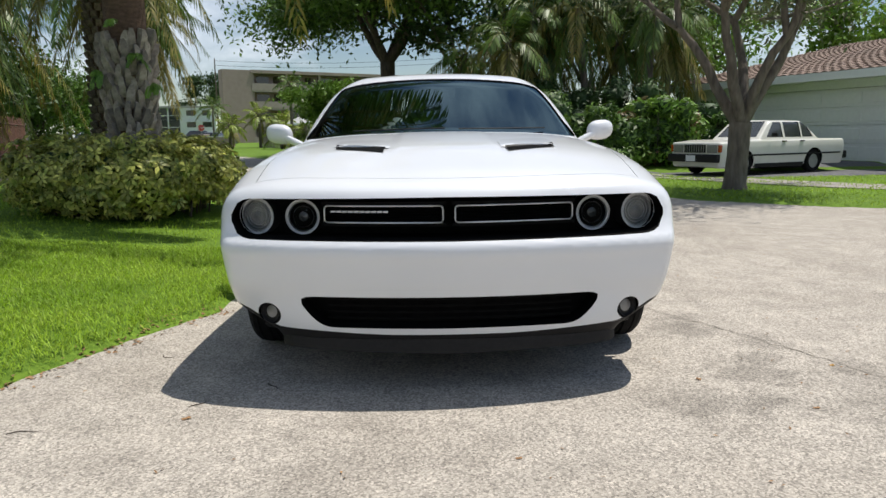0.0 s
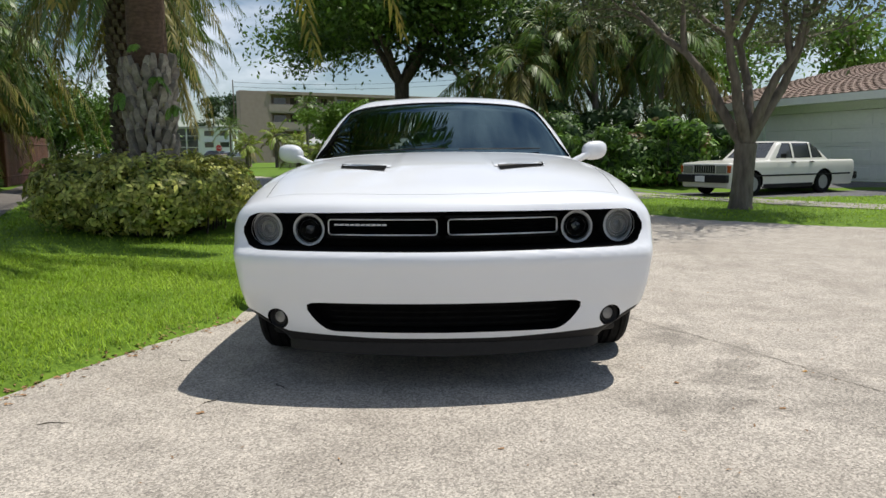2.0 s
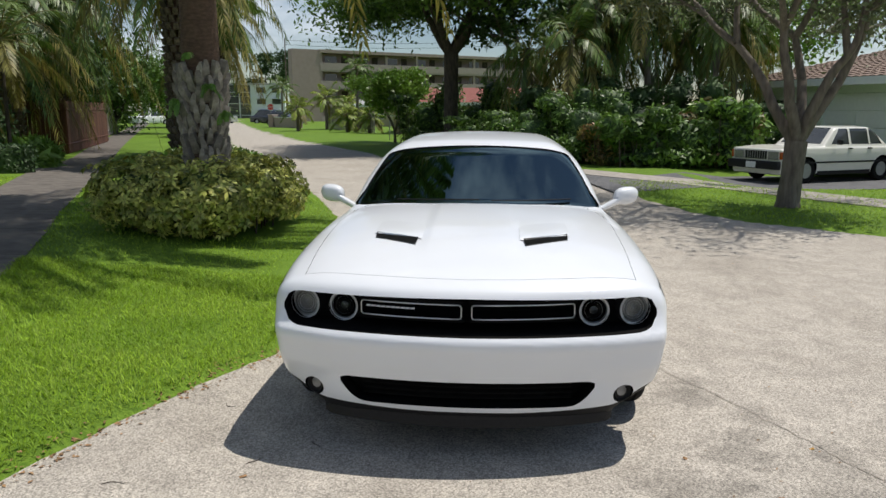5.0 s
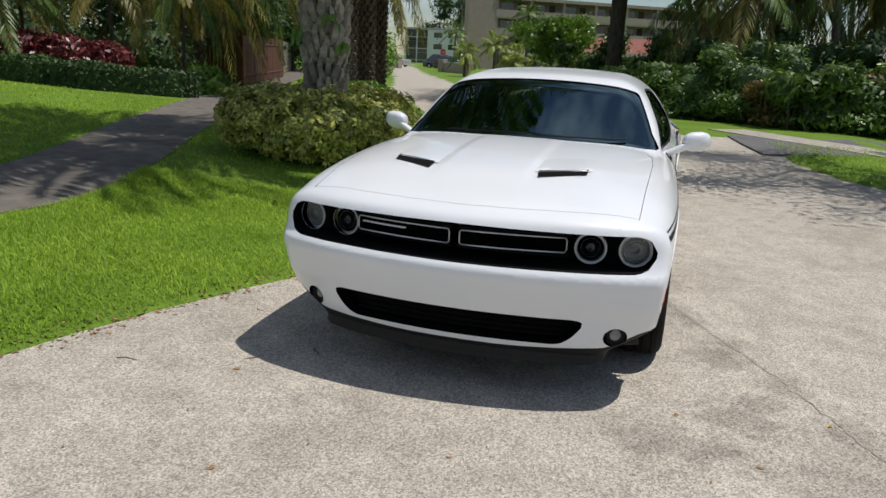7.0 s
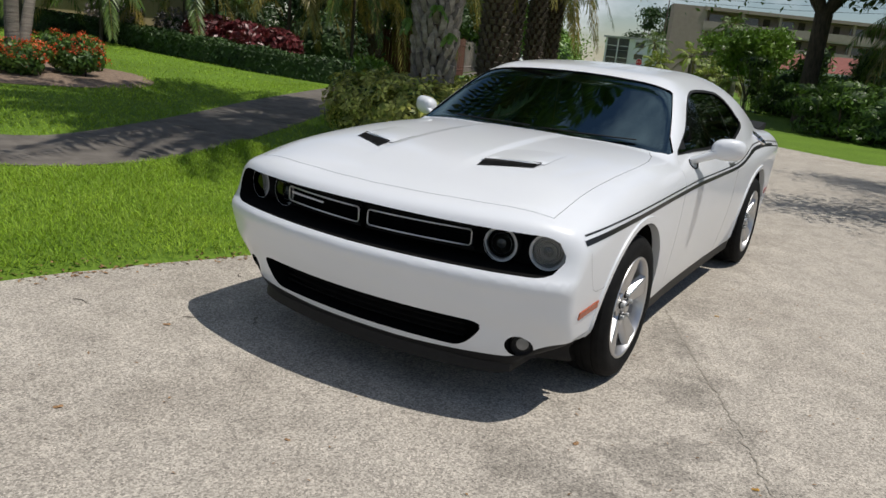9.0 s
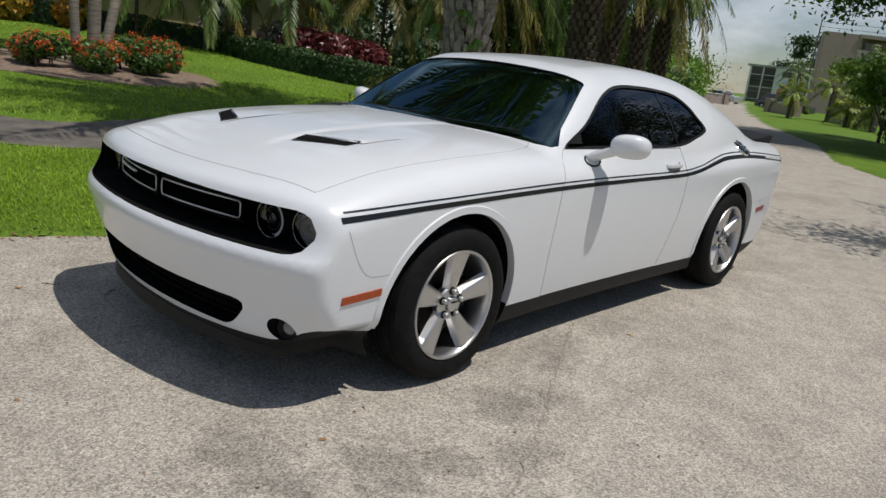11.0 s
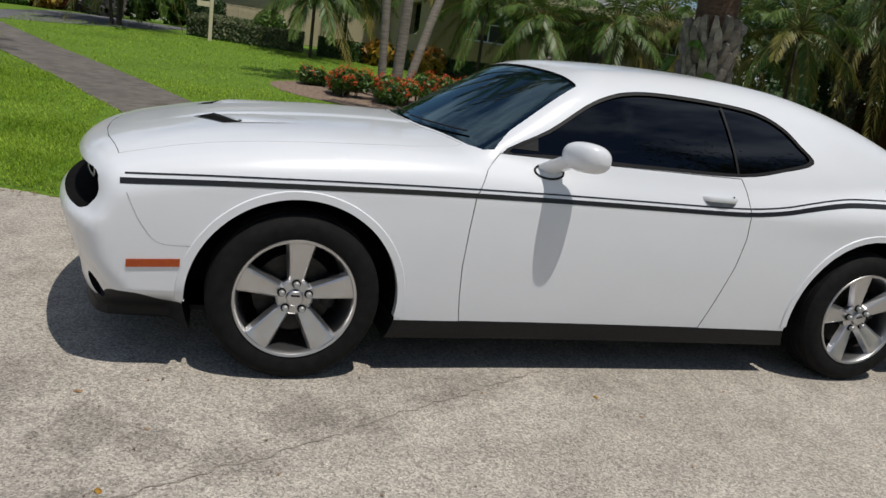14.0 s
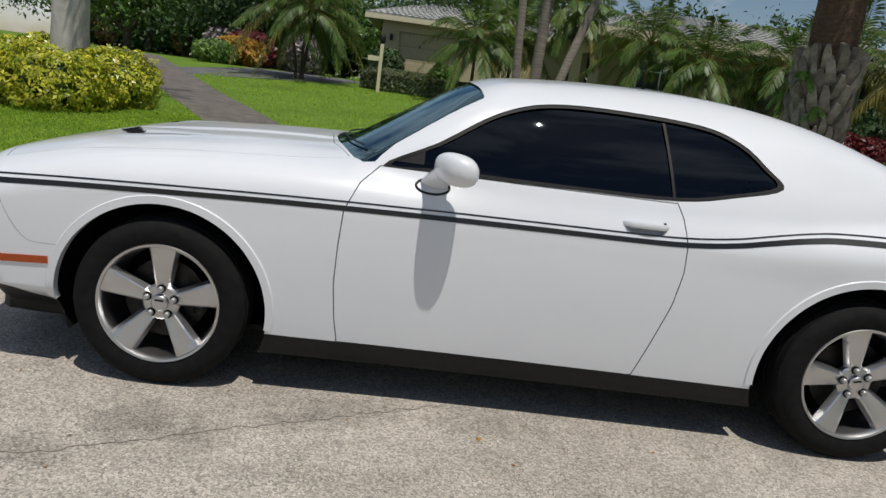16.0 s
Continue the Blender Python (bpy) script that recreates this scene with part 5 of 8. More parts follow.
    part("steering_wheel", stw.mesh("steering_wheel", M["black"], True), car, "black steering wheel")
    rm = Shape().box(-0.11, 0.11, 1.28, 1.31, 1.27, 1.33, bev=0.012)
    part("rear_view_mirror", rm.mesh("rear_view_mirror", M["black"]), car, "black inside mirror")
    # underside
    ub = Shape().box(-0.60, 0.60, -0.62, 3.3, 0.19, 0.30)
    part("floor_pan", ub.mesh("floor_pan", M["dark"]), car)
    # wheels
    w0 = build_wheel()
    first = True
    for cy in (0.0, 2.946):
        for s in (1, -1):
            m = Matrix.Translation((s * 0.838, cy, 0.352))
            if s < 0:
                m = m @ Matrix.Rotation(math.pi, 4, "Z")
            m = m @ Matrix.Rotation(radians(-2 if cy == 0 else 12), 4, "X")
            if first:
                wh, first = w0, False
            else:
                wh = copy_thing(w0, m)
            wh.parent = car
            wh.matrix_local = m
            wh["label"] = "silver five-spoke alloy wheel with black tyre"


car = build_coupe()


# ---------------------------------------------------------------- plants
def rnd(seed):
    return np.random.default_rng(seed)


def leaf_quads(centres, size, rng, normal=None, up=0.35, long=1.9):
    """Pointed leaves, one at each centre, turned at random; n x 4 corners."""
    n = len(centres)
    d = rng.normal(size=(n, 3))
    if normal is not None:
        d = d * 0.75 + normal
    d[:, 2] += up
    d /= np.linalg.norm(d, axis=1, keepdims=True)
    t = np.cross(d, rng.normal(size=(n, 3)))
    t /= np.linalg.norm(t, axis=1, keepdims=True) + 1e-9
    b = np.cross(d, t)
    s = (size * rng.uniform(0.65, 1.35, n))[:, None]
    c = np.asarray(centres)
    return np.stack([c - t * s * long * 0.5, c - b * s * 0.42 + d * s * 0.10, c + t * s * long * 0.5 - d * s * 0.12, c + b * s * 0.42 + d * s * 0.10], 1)


def blob_points(n, rng, centre, radii, shell=0.55, power=2.0):
    """Points in the outer part of a rounded body, with their outward directions."""
    d = rng.normal(size=(n, 3))
    d /= (np.abs(d) ** power).sum(1, keepdims=True) ** (1 / power)
    r = (shell + (1 - shell) * rng.random(n) ** 0.5)[:, None]
    dirn = d / np.linalg.norm(d, axis=1, keepdims=True)
    return np.array(centre) + d * r * np.array(radii), dirn


def rosette_quads(centres, normal, size, rng, k=7):
    """Hand-shaped sprays: k pointed leaves that spread from each centre and hang a little."""
    n = len(centres)
    a = normal + rng.normal(size=(n, 3)) * 0.45 + np.array([0, 0, 0.35])
    a /= np.linalg.norm(a, axis=1, keepdims=True)
    u = np.cross(a, rng.normal(size=(n, 3)))
    u /= np.linalg.norm(u, axis=1, keepdims=True) + 1e-9
    w = np.cross(a, u)
    out = []
    for j in range(k):
        th = 2 * math.pi * (j + rng.uniform(-0.2, 0.2, n)) / k
        d = u * np.cos(th)[:, None] + w * np.sin(th)[:, None]
        t = -u * np.sin(th)[:, None] + w * np.cos(th)[:, None]
        s = (size * rng.uniform(0.7, 1.25, n))[:, None]
        c = np.asarray(centres)
        out.append(np.stack([c + d * s * 0.25, c + d * s * 1.15 - t * s * 0.42 + a * s * 0.18, c + d * s * 2.1 - a * s * 0.35, c + d * s * 1.15 + t * s * 0.42 + a * s * 0.18], 1))
    return np.concatenate(out)


def bush_mesh(name, blobs, n, size, material, seed, shell=0.6, power=2.4, long=1.9, floor=None, spray=0):
    rng = rnd(seed)
    vol = np.array([b[3] * b[4] + b[4] * b[5] + b[3] * b[5] for b in blobs])
    out = []
    for b, v in zip(blobs, vol / vol.sum()):
        k = max(20, int(n * v))
        p, d = blob_points(k, rng, b[:3], b[3:], shell, power)
        lump = np.array([noise.noise(Vector(q) * 2.2) for q in p])
        p = p + d * (lump * (0.34 if spray else 0.12) * min(b[3:]))[:, None]
        if spray:
            p = p + d * (np.maximum(rng.normal(size=k), 0) * 0.045)[:, None]
        if floor is not None:
            ok = p[:, 2] > floor + 0.03
            p, d = p[ok], d[ok]
        out.append(rosette_quads(p[::spray], d[::spray], size, rng, spray) if spray else leaf_quads(p, size, rng, d, long=long))
    return quads_mesh(name, np.concatenate(out), material)


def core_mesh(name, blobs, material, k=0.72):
    """Solid core of a bush; its dark leaf colour stands for the shade inside."""
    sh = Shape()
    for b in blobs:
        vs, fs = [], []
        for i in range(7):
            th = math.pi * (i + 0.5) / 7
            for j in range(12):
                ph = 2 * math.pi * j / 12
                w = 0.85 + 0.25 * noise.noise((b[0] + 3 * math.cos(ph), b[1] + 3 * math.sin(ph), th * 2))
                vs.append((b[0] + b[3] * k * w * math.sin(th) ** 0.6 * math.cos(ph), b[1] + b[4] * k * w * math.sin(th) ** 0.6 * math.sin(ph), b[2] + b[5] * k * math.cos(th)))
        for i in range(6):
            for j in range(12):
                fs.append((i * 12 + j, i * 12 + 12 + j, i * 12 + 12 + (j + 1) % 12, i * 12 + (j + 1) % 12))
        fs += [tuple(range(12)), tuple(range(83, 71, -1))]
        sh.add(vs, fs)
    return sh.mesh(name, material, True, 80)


def bush(name, blobs, n, size, material, seed, label, category="bush", group="", stems=6, inner="leaf_dark", long=1.9, power=2.4, flowers=0, shell=0.6, spray=0, core=0.72):
    """Blobs in world metres: x, y, z, rx, ry, rz."""
    bx, by = np.mean([b[0] for b in blobs]), np.mean([b[1] for b in blobs])
    gz = ground_z(bx, by)
    t = thing(name, (bx, by, gz), label, category, group)
    rel = [(b[0] - bx, b[1] - by, b[2] - gz, *b[3:]) for b in blobs]
    part("foliage", bush_mesh("foliage", rel, n, size, M[material], seed, power=power, long=long, floor=-0.05, shell=shell, spray=spray), t)
    part("inner_foliage", core_mesh("inner_foliage", rel, M[inner], core), t, "dark solid core in place of the shade inside")
    st = Shape()
    rng = rnd(seed + 5)
    for b in rel:
        for _ in range(stems):
            x, y = b[0] + rng.uniform(-0.5, 0.5) * b[3], b[1] + rng.uniform(-0.5, 0.5) * b[4]
            st.tube([(x * 0.9, y * 0.9, -0.12), (x, y, b[2])], 0.012, 5)
    part("stem", st.mesh("stem", M["darkbark"]), t)["kind"] = "stuff"
    if flowers:
        rng = rnd(seed + 9)
        out = []
        for b in rel:
            k = flowers // len(rel)
            p, d = blob_points(k, rng, b[:3], b[3:], 0.95, power)
            ok = d[:, 2] > -0.25
            p, d = p[ok] + d[ok] * 0.02, d[ok]
            for pp, dd in zip(p, d):
                c = pp + rng.normal(size=(9, 3)) * 0.022
                out.append(leaf_quads(c, 0.026, rng, np.repeat(dd[None], 9, 0), long=1.2))
        part("blossom", quads_mesh("blossom", np.concatenate(out), M["flower"]), t, "clusters of red-orange flowers")["kind"] = "stuff"
    return t


def frond_quads(rng, root, az, length, rise, droop, leaflet, width=0.03, n=44, dead=0.0, twist=0.35):
    """One feather frond: leaflets along an arching rib. Returns rib points and leaflet corners."""
    t = np.linspace(0, 1, n)
    h = length * (t * math.cos(rise) * (1 - 0.18 * droop * t))
    z = length * (t * math.sin(rise) - droop * t ** 2.2 * 0.62)
    d = np.array([math.cos(az), math.sin(az), 0])
    side = np.array([-math.sin(az), math.cos(az), 0])
    bend = rng.uniform(-0.12, 0.12) * length
    p = np.array(root) + h[:, None] * d + z[:, None] * np.array([0, 0, 1]) + (bend * t ** 2)[:, None] * side
    tan = np.gradient(p, axis=0)
    tan /= np.linalg.norm(tan, axis=1, keepdims=True)
    nrm = np.cross(side[None], tan)
    out = []
    for sgn in (-1, 1):
        m = t > 0.14
        q, tg, nn, tt = p[m], tan[m], nrm[m], t[m]
        L = leaflet * (0.35 + 0.65 * np.sin(np.pi * np.clip(tt * 0.93 + 0.07, 0, 1)) ** 0.6) * rng.uniform(0.82, 1.12, len(tt))
        dirn = sgn * side[None] * 0.8 + tg * (0.55 + 0.35 * tt[:, None]) + np.array([0, 0, -1]) * (0.25 + 0.3 * droop) + nn * rng.uniform(-twist, twist, len(tt))[:, None]
        dirn /= np.linalg.norm(dirn, axis=1, keepdims=True)
        w = np.cross(dirn, nn)
        w /= np.linalg.norm(w, axis=1, keepdims=True) + 1e-9
        mid = q + dirn * (L * 0.45)[:, None] + np.array([0, 0, 0.03]) * leaflet
        tip = q + dirn * L[:, None] - np.array([0, 0, 0.20]) * (L * droop)[:, None]
        out.append(np.stack([q, mid - w * width * 0.5, tip, mid + w * width * 0.5], 1))
    return p, np.concatenate(out)


def palm(name, base, height, radius, fronds, length, seed, label, leaflet=0.5, boots=0, droop=1.0, lean=(0, 0), trunk="palmtrunk", group="palms", old=0.3, width=0.032, n=44, top_r=None, rise_lo=-0.5, rise_hi=1.25, boot_h=0.0, boot_mat="boot_far", bend=2.0, leaf_mat="frond"):
    bx, by, bz = base
    t = thing(name, (bx, by, bz), label, "palm tree", group)
    tr = Shape()
    rng = rnd(seed)
    path, rad = [], []
    rt = top_r or radius * 0.8
    for i in range(15):
        u = i / 14
        path.append((lean[0] * u ** bend, lean[1] * u ** bend, -0.15 + (height + 0.15) * u))
        rad.append(radius * (1.18 if i == 0 else 1.0) + (rt - radius) * u + rng.uniform(-0.012, 0.012) * radius * 3)
    tr.tube(path, rad, 16)
    part("trunk", tr.mesh("trunk", M[trunk], True, 60), t)
    if boots:
        bo = Shape()
        rows = int(boot_h / 0.17)
        per = max(5, int(2 * math.pi * radius / 0.17))
        for r in range(rows):
            for k in range(per):
                an = 2 * math.pi * (k + 0.5 * (r % 2)) / per
                z = 0.05 + 0.17 * r
                m = Matrix.Translation((radius * math.cos(an) * 1.0, radius * math.sin(an) * 1.0, z)) @ Matrix.Rotation(an, 4, "Z") @ Matrix.Rotation(radians(14 + rng.uniform(-5, 5)), 4, "Y")
                bo.add([m @ Vector(p) for p in ((0, -0.07, -0.02), (0, 0.07, -0.02), (0.05, 0.05, 0.14), (0.05, -0.05, 0.14), (-0.03, -0.04, 0.15), (-0.03, 0.04, 0.15), (0.035, -0.065, 0.04), (0.035, 0.065, 0.04))],
                       [(0, 1, 7, 6), (6, 7, 2, 3), (3, 2, 5, 4), (0, 6, 3, 4), (1, 5, 2, 7)])
        part("trunk_sheath", bo.mesh("trunk_sheath", M[boot_mat]), t, "cross-hatched old leaf bases", None)["kind"] = "stuff"
    green, yellow = [], []
    ribs = Shape()
    top = Vector((lean[0], lean[1], height))
    for k in range(fronds):
        u = k / max(1, fronds - 1)
        az = k * 2.39996 + rng.uniform(-0.2, 0.2)
        rise = rise_hi + (rise_lo - rise_hi) * u ** 0.85 + rng.uniform(-0.1, 0.1)
        L = length * rng.uniform(0.85, 1.1)
        p, q = frond_quads(rng, top + Vector((0.6 * rt * math.cos(az), 0.6 * rt * math.sin(az), -0.25 * u)), az, L, rise, droop * rng.uniform(0.8, 1.2) * (0.6 + 0.4 * u), leaflet, width, n)
        (yellow if u > 1 - old and rng.random() < 0.75 else green).append(q)
        idx = [0, n // 6, n // 3, n // 2, 2 * n // 3, 5 * n // 6, n - 1]
        ribs.tube([p[i] for i in idx], [0.022, 0.018, 0.015, 0.012, 0.009, 0.006, 0.003], 5, cap=False)
    if green:
        part("crown", quads_mesh("crown", np.concatenate(green), M[leaf_mat]), t, "green feather fronds")
    if yellow:
        part("old_fronds", quads_mesh("old_fronds", np.concatenate(yellow), M["frond_old"]), t, "yellowing hanging fronds")
    part("frond_ribs", ribs.mesh("frond_ribs", M["frond_old"], True), t)
    return t


def branch_tree(name, base, seed, label, trunk_r, fork_z, limbs, reach, top, leaves, leaf, material, bark="bark", spread=1.0, clump=0.55, category="tree", levels=3, azs=None, gaps=0.5, group="", lean=(0, 0)):
    """Trunk that forks into tapering limbs, with clumps of leaves at their ends."""
    rng = rnd(seed)
    t = thing(name, base, label, category, group)
    wood = Shape()
    wood.tube([(0, 0, -0.15), (0.0, 0, 0.12), (lean[0] * 0.5, lean[1] * 0.5, fork_z * 0.5), (lean[0], lean[1], fork_z)], [trunk_r * 1.5, trunk_r * 1.12, trunk_r, trunk_r * 1.05], 14)
    tips = []

    def grow(p, d, r, L, lv):
        pts, rr = [p], [r]
        q = p.copy()
        for i in range(1, 6):
            d = d + Vector(rng.normal(size=3) * 0.10)
            d.z += 0.03
            d.normalize()
            q = q + d * (L / 5)
            pts.append(q.copy())
            rr.append(r * (1 - 0.09 * i))
        wood.tube(pts, rr, 8 if lv < 2 else 5, cap=False)
        if lv >= levels:
            tips.append((q, d))
            return
        for k in range(2 if lv < 1 else int(rng.integers(2, 4))):
            nd = (d + Vector(rng.normal(size=3)) * 0.48 * spread).normalized()
            nd.z = max(nd.z, -0.05)
            grow(pts[-1 if k < 2 else 3], nd.normalized(), r * 0.58, L * rng.uniform(0.6, 0.82), lv + 1)
        if lv >= 1:
            tips.append((pts[3], d))
    for k in range(limbs):
        az = azs[k] if azs else 2 * math.pi * (k + rng.uniform(-0.2, 0.2)) / limbs
        d = Vector((math.cos(az) * reach, math.sin(az) * reach, 1.0)).normalized()
        grow(Vector((lean[0], lean[1], fork_z - 0.08)), d, trunk_r * (0.62 if limbs > 2 else 0.75), (top - fork_z) * 0.42 * rng.uniform(0.85, 1.1), 0)
    part("trunk", wood.mesh("trunk", M[bark], True, 70), t)
    per = max(6, leaves // max(1, len(tips)))
    out = []
    for q, d in tips:
        k = int(per * rng.uniform(gaps, 1.5))
        c = np.array(q) + rng.normal(size=(k, 3)) * clump * np.array([1, 1, 0.55]) * rng.uniform(0.6, 1.2)
        out.append(leaf_quads(c, leaf, rng))
    part("crown", quads_mesh("crown", np.concatenate(out), M[material]), t, "uneven crown of small leaves")
    return t


def hedge_row(name, path, width, height, n, size, material, seed, label, inner="leaf_dark", group="hedges", lift=0.0):
    """A trimmed hedge along points of the plan, squared off."""
    pts = smooth_poly(path, 6, closed=False)
    rng = rnd(seed)
    c, d = [], []
    acc = [0.0]
    for a, b in zip(pts[:-1], pts[1:]):
        acc.append(acc[-1] + math.hypot(b[0] - a[0], b[1] - a[1]))
    px, py = [p[0] for p in pts], [p[1] for p in pts]
    s = rng.random(n) * acc[-1]
    X, Y = np.interp(s, acc, px), np.interp(s, acc, py)
    tx, ty = np.interp(np.minimum(s + 0.1, acc[-1]), acc, px) - np.interp(np.maximum(s - 0.1, 0), acc, px), np.interp(np.minimum(s + 0.1, acc[-1]), acc, py) - np.interp(np.maximum(s - 0.1, 0), acc, py)
    tl = np.hypot(tx, ty) + 1e-9
    nx, ny = -ty / tl, tx / tl
    face = rng.random(n)
    wv = np.where(face < 0.42, rng.uniform(-1, 1, n), np.where(face < 0.71, -1, 1) * rng.uniform(0.8, 1.04, n))
    hv = np.where(face < 0.42, rng.uniform(0.86, 1.05, n), rng.uniform(0.12, 1.0, n))
    lump = np.array([noise.noise((x * 1.7, y * 1.7, 3.1)) for x, y in zip(X, Y)])
    zz = land(X, Y) + lift
    P = np.stack([X + nx * wv * width / 2 * (1 + 0.15 * lump), Y + ny * wv * width / 2 * (1 + 0.15 * lump), zz + hv * height * (1 + 0.12 * lump)], 1)
    D = np.stack([nx * np.where(face < 0.42, 0, np.sign(wv)), ny * np.where(face < 0.42, 0, np.sign(wv)), np.where(face < 0.42, 1.0, 0.2)], 1)
    bx, by = px[len(px) // 2], py[len(py) // 2]
    t = thing(name, (bx, by, float(land(bx, by))), label, "hedge", group)
    off = np.array([bx, by, float(land(bx, by))])
    part("foliage", quads_mesh("foliage", leaf_quads(P, size, rng, D) - off, M[material]), t)
    # solid core, coloured dark for the shade between the leaves
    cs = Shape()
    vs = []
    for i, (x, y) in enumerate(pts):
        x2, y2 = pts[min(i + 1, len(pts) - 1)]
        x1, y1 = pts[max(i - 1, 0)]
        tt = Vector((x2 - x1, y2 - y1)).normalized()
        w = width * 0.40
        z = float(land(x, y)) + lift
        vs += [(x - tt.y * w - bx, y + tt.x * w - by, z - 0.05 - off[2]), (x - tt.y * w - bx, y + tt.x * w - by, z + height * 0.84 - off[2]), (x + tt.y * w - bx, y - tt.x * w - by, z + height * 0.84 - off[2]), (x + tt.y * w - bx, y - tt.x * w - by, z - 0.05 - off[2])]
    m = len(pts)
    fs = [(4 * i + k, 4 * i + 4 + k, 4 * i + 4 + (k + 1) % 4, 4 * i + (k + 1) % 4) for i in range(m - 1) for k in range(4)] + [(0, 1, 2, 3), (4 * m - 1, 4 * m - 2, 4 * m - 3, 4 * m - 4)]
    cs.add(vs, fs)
    part("inner_foliage", cs.mesh("inner_foliage", M[inner]), t, "dark solid core in place of the shade inside")
    return t


# --- the big palm at the kerb with its ring of variegated shrubs
PX, PY = -3.42, 4.80
PZ = ground_z(PX, PY)


def kerb_palm():
    t = palm("palm_tree", (PX, PY, PZ), 6.5, 0.20, 72, 4.4, 11, "thick date palm with grey leaf bases standing in shrubs", leaflet=0.6, droop=0.85, old=0.25, width=0.06, top_r=0.245, rise_lo=-0.22, n=46)
    rng = rnd(4)
    ms = []
    for v in range(3):
        w, h = 0.046 + 0.007 * v, 0.21 + 0.025 * v
        sh = Shape()
        sh.add([(-0.03, -w, -0.03), (-0.03, w, -0.03), (0.03, w * 0.9, 0.03), (0.03, -w * 0.9, 0.03), (0.052, w * 0.66, h * 0.72), (0.052, -w * 0.66, h * 0.72), (0.030, w * 0.36, h), (0.030, -w * 0.36, h), (-0.05, w * 0.25, h), (-0.05, -w * 0.25, h)],
               [(0, 1, 2, 3), (3, 2, 4, 5), (5, 4, 6, 7), (7, 6, 8, 9), (1, 8, 6, 4, 2), (0, 3, 5, 7, 9)])
        ms.append(sh.mesh("leaf_base", M["boot"], True, 50))
    for r in range(15):
        for k in range(13):
            an = 2 * math.pi * (k + 0.5 * (r % 2)) / 13 + rng.uniform(-0.06, 0.06)
            rr = 0.180 + 0.0036 * r
            part("leaf_base", ms[int(rng.integers(3))], t, m=Matrix.Translation((rr * math.cos(an), rr * math.sin(an), 0.10 + 0.122 * r + rng.uniform(-0.02, 0.02))) @ Matrix.Rotation(an, 4, "Z") @ Matrix.Rotation(radians(rng.uniform(6, 22)), 4, "Y") @ Matrix.Rotation(radians(rng.uniform(-14, 14)), 4, "X"))
    # small ferns that have seeded themselves between the leaf bases
    q = []
    for az, z in ((-1.0, 1.75), (-0.5, 1.45), (-1.5, 2.1), (-2.3, 1.6)):
        for k in range(5):
            _, qq = frond_quads(rng, (0.33 * math.cos(az), 0.33 * math.sin(az), z), az + rng.uniform(-1.1, 1.1), rng.uniform(0.12, 0.22), rng.uniform(-0.2, 0.8), 1.2, 0.07, 0.02, 14)
            q.append(qq)
    part("fern", quads_mesh("fern", np.concatenate(q), M["leaf_light"]), t, "small ferns sprouting from the trunk")["kind"] = "stuff"
    return t


kerb_palm()
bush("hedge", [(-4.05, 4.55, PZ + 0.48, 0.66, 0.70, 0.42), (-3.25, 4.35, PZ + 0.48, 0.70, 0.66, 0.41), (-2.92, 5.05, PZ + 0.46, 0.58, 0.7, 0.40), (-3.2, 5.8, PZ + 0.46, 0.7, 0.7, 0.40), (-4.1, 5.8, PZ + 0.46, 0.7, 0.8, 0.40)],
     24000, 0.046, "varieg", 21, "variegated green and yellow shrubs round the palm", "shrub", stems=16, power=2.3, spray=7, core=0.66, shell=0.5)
bush("hedge", [(-4.6, 8.0, 0.62, 0.9, 1.2, 0.40), (-5.5, 10.2, 0.55, 0.9, 1.2, 0.40)], 5000, 0.062, "leaf", 22, "green shrubs beyond the kerb palm", "shrub", stems=5)

hedge_row("hedge", [(-6.6, 12.0), (-7.6, 14.6), (-8.6, 17.4), (-9.6, 20.2)], 1.1, 0.55, 6000, 0.06, "leaf_light", 23, "low green hedge under the row of palms")

# --- palms farther along the footpath
for i, (x, y, h, r, sd) in enumerate([(-14.9, 18.4, 5.0, 0.26, 36), (-15.9, 23.0, 5.8, 0.26, 31), (-7.35, 13.5, 5.8, 0.33, 32), (-8.5, 16.6, 6.4, 0.28, 33), (-9.0, 19.2, 5.9, 0.26, 34), (-9.7, 22.0, 5.2, 0.26, 35)]):
    palm("palm_tree", (x, y, ground_z(x, y)), h, r, 64 if i < 3 else 42, (3.7, 3.9, 3.1, 3.1, 2.6, 2.6)[i], sd, "date palm with rough brown trunk and drooping yellowed fronds", leaflet=0.55, boots=1, boot_h=h - 0.4, old=0.28, droop=1.1, rise_lo=(-0.6, -0.6, -0.38, -0.2, -0.5, -0.75)[i], n=50, width=0.045, lean=(rnd(sd).uniform(-0.3, 0.3), 0.2))

# --- lawn-side planting
hedge_row("hedge", [(-9.4, 10.3), (-9.7, 9.6), (-11.2, 8.9), (-13.2, 8.6), (-15.2, 8.4), (-16.8, 7.2), (-18.0, 5.0), (-18.6, 2.6)], 0.75, 0.55, 15000, 0.05, "leaf_dark", 41, "low trimmed dark green hedge edging the lawn")
hedge_row("hedge", [(-18.9, 2.2), (-19.2, 0.6), (-19.9, -0.9)], 0.8, 0.58, 5000, 0.05, "leaf_grey", 42, "low trimmed olive hedge beside the driveway", inner="leaf_dark")
hedge_row("hedge", [(-20.2, -0.6), (-23.0, 0.4), (-26.0, 1.2)], 0.8, 0.6, 4000, 0.05, "leaf_grey", 43, "low trimmed olive hedge beside the driveway", inner="leaf_dark")
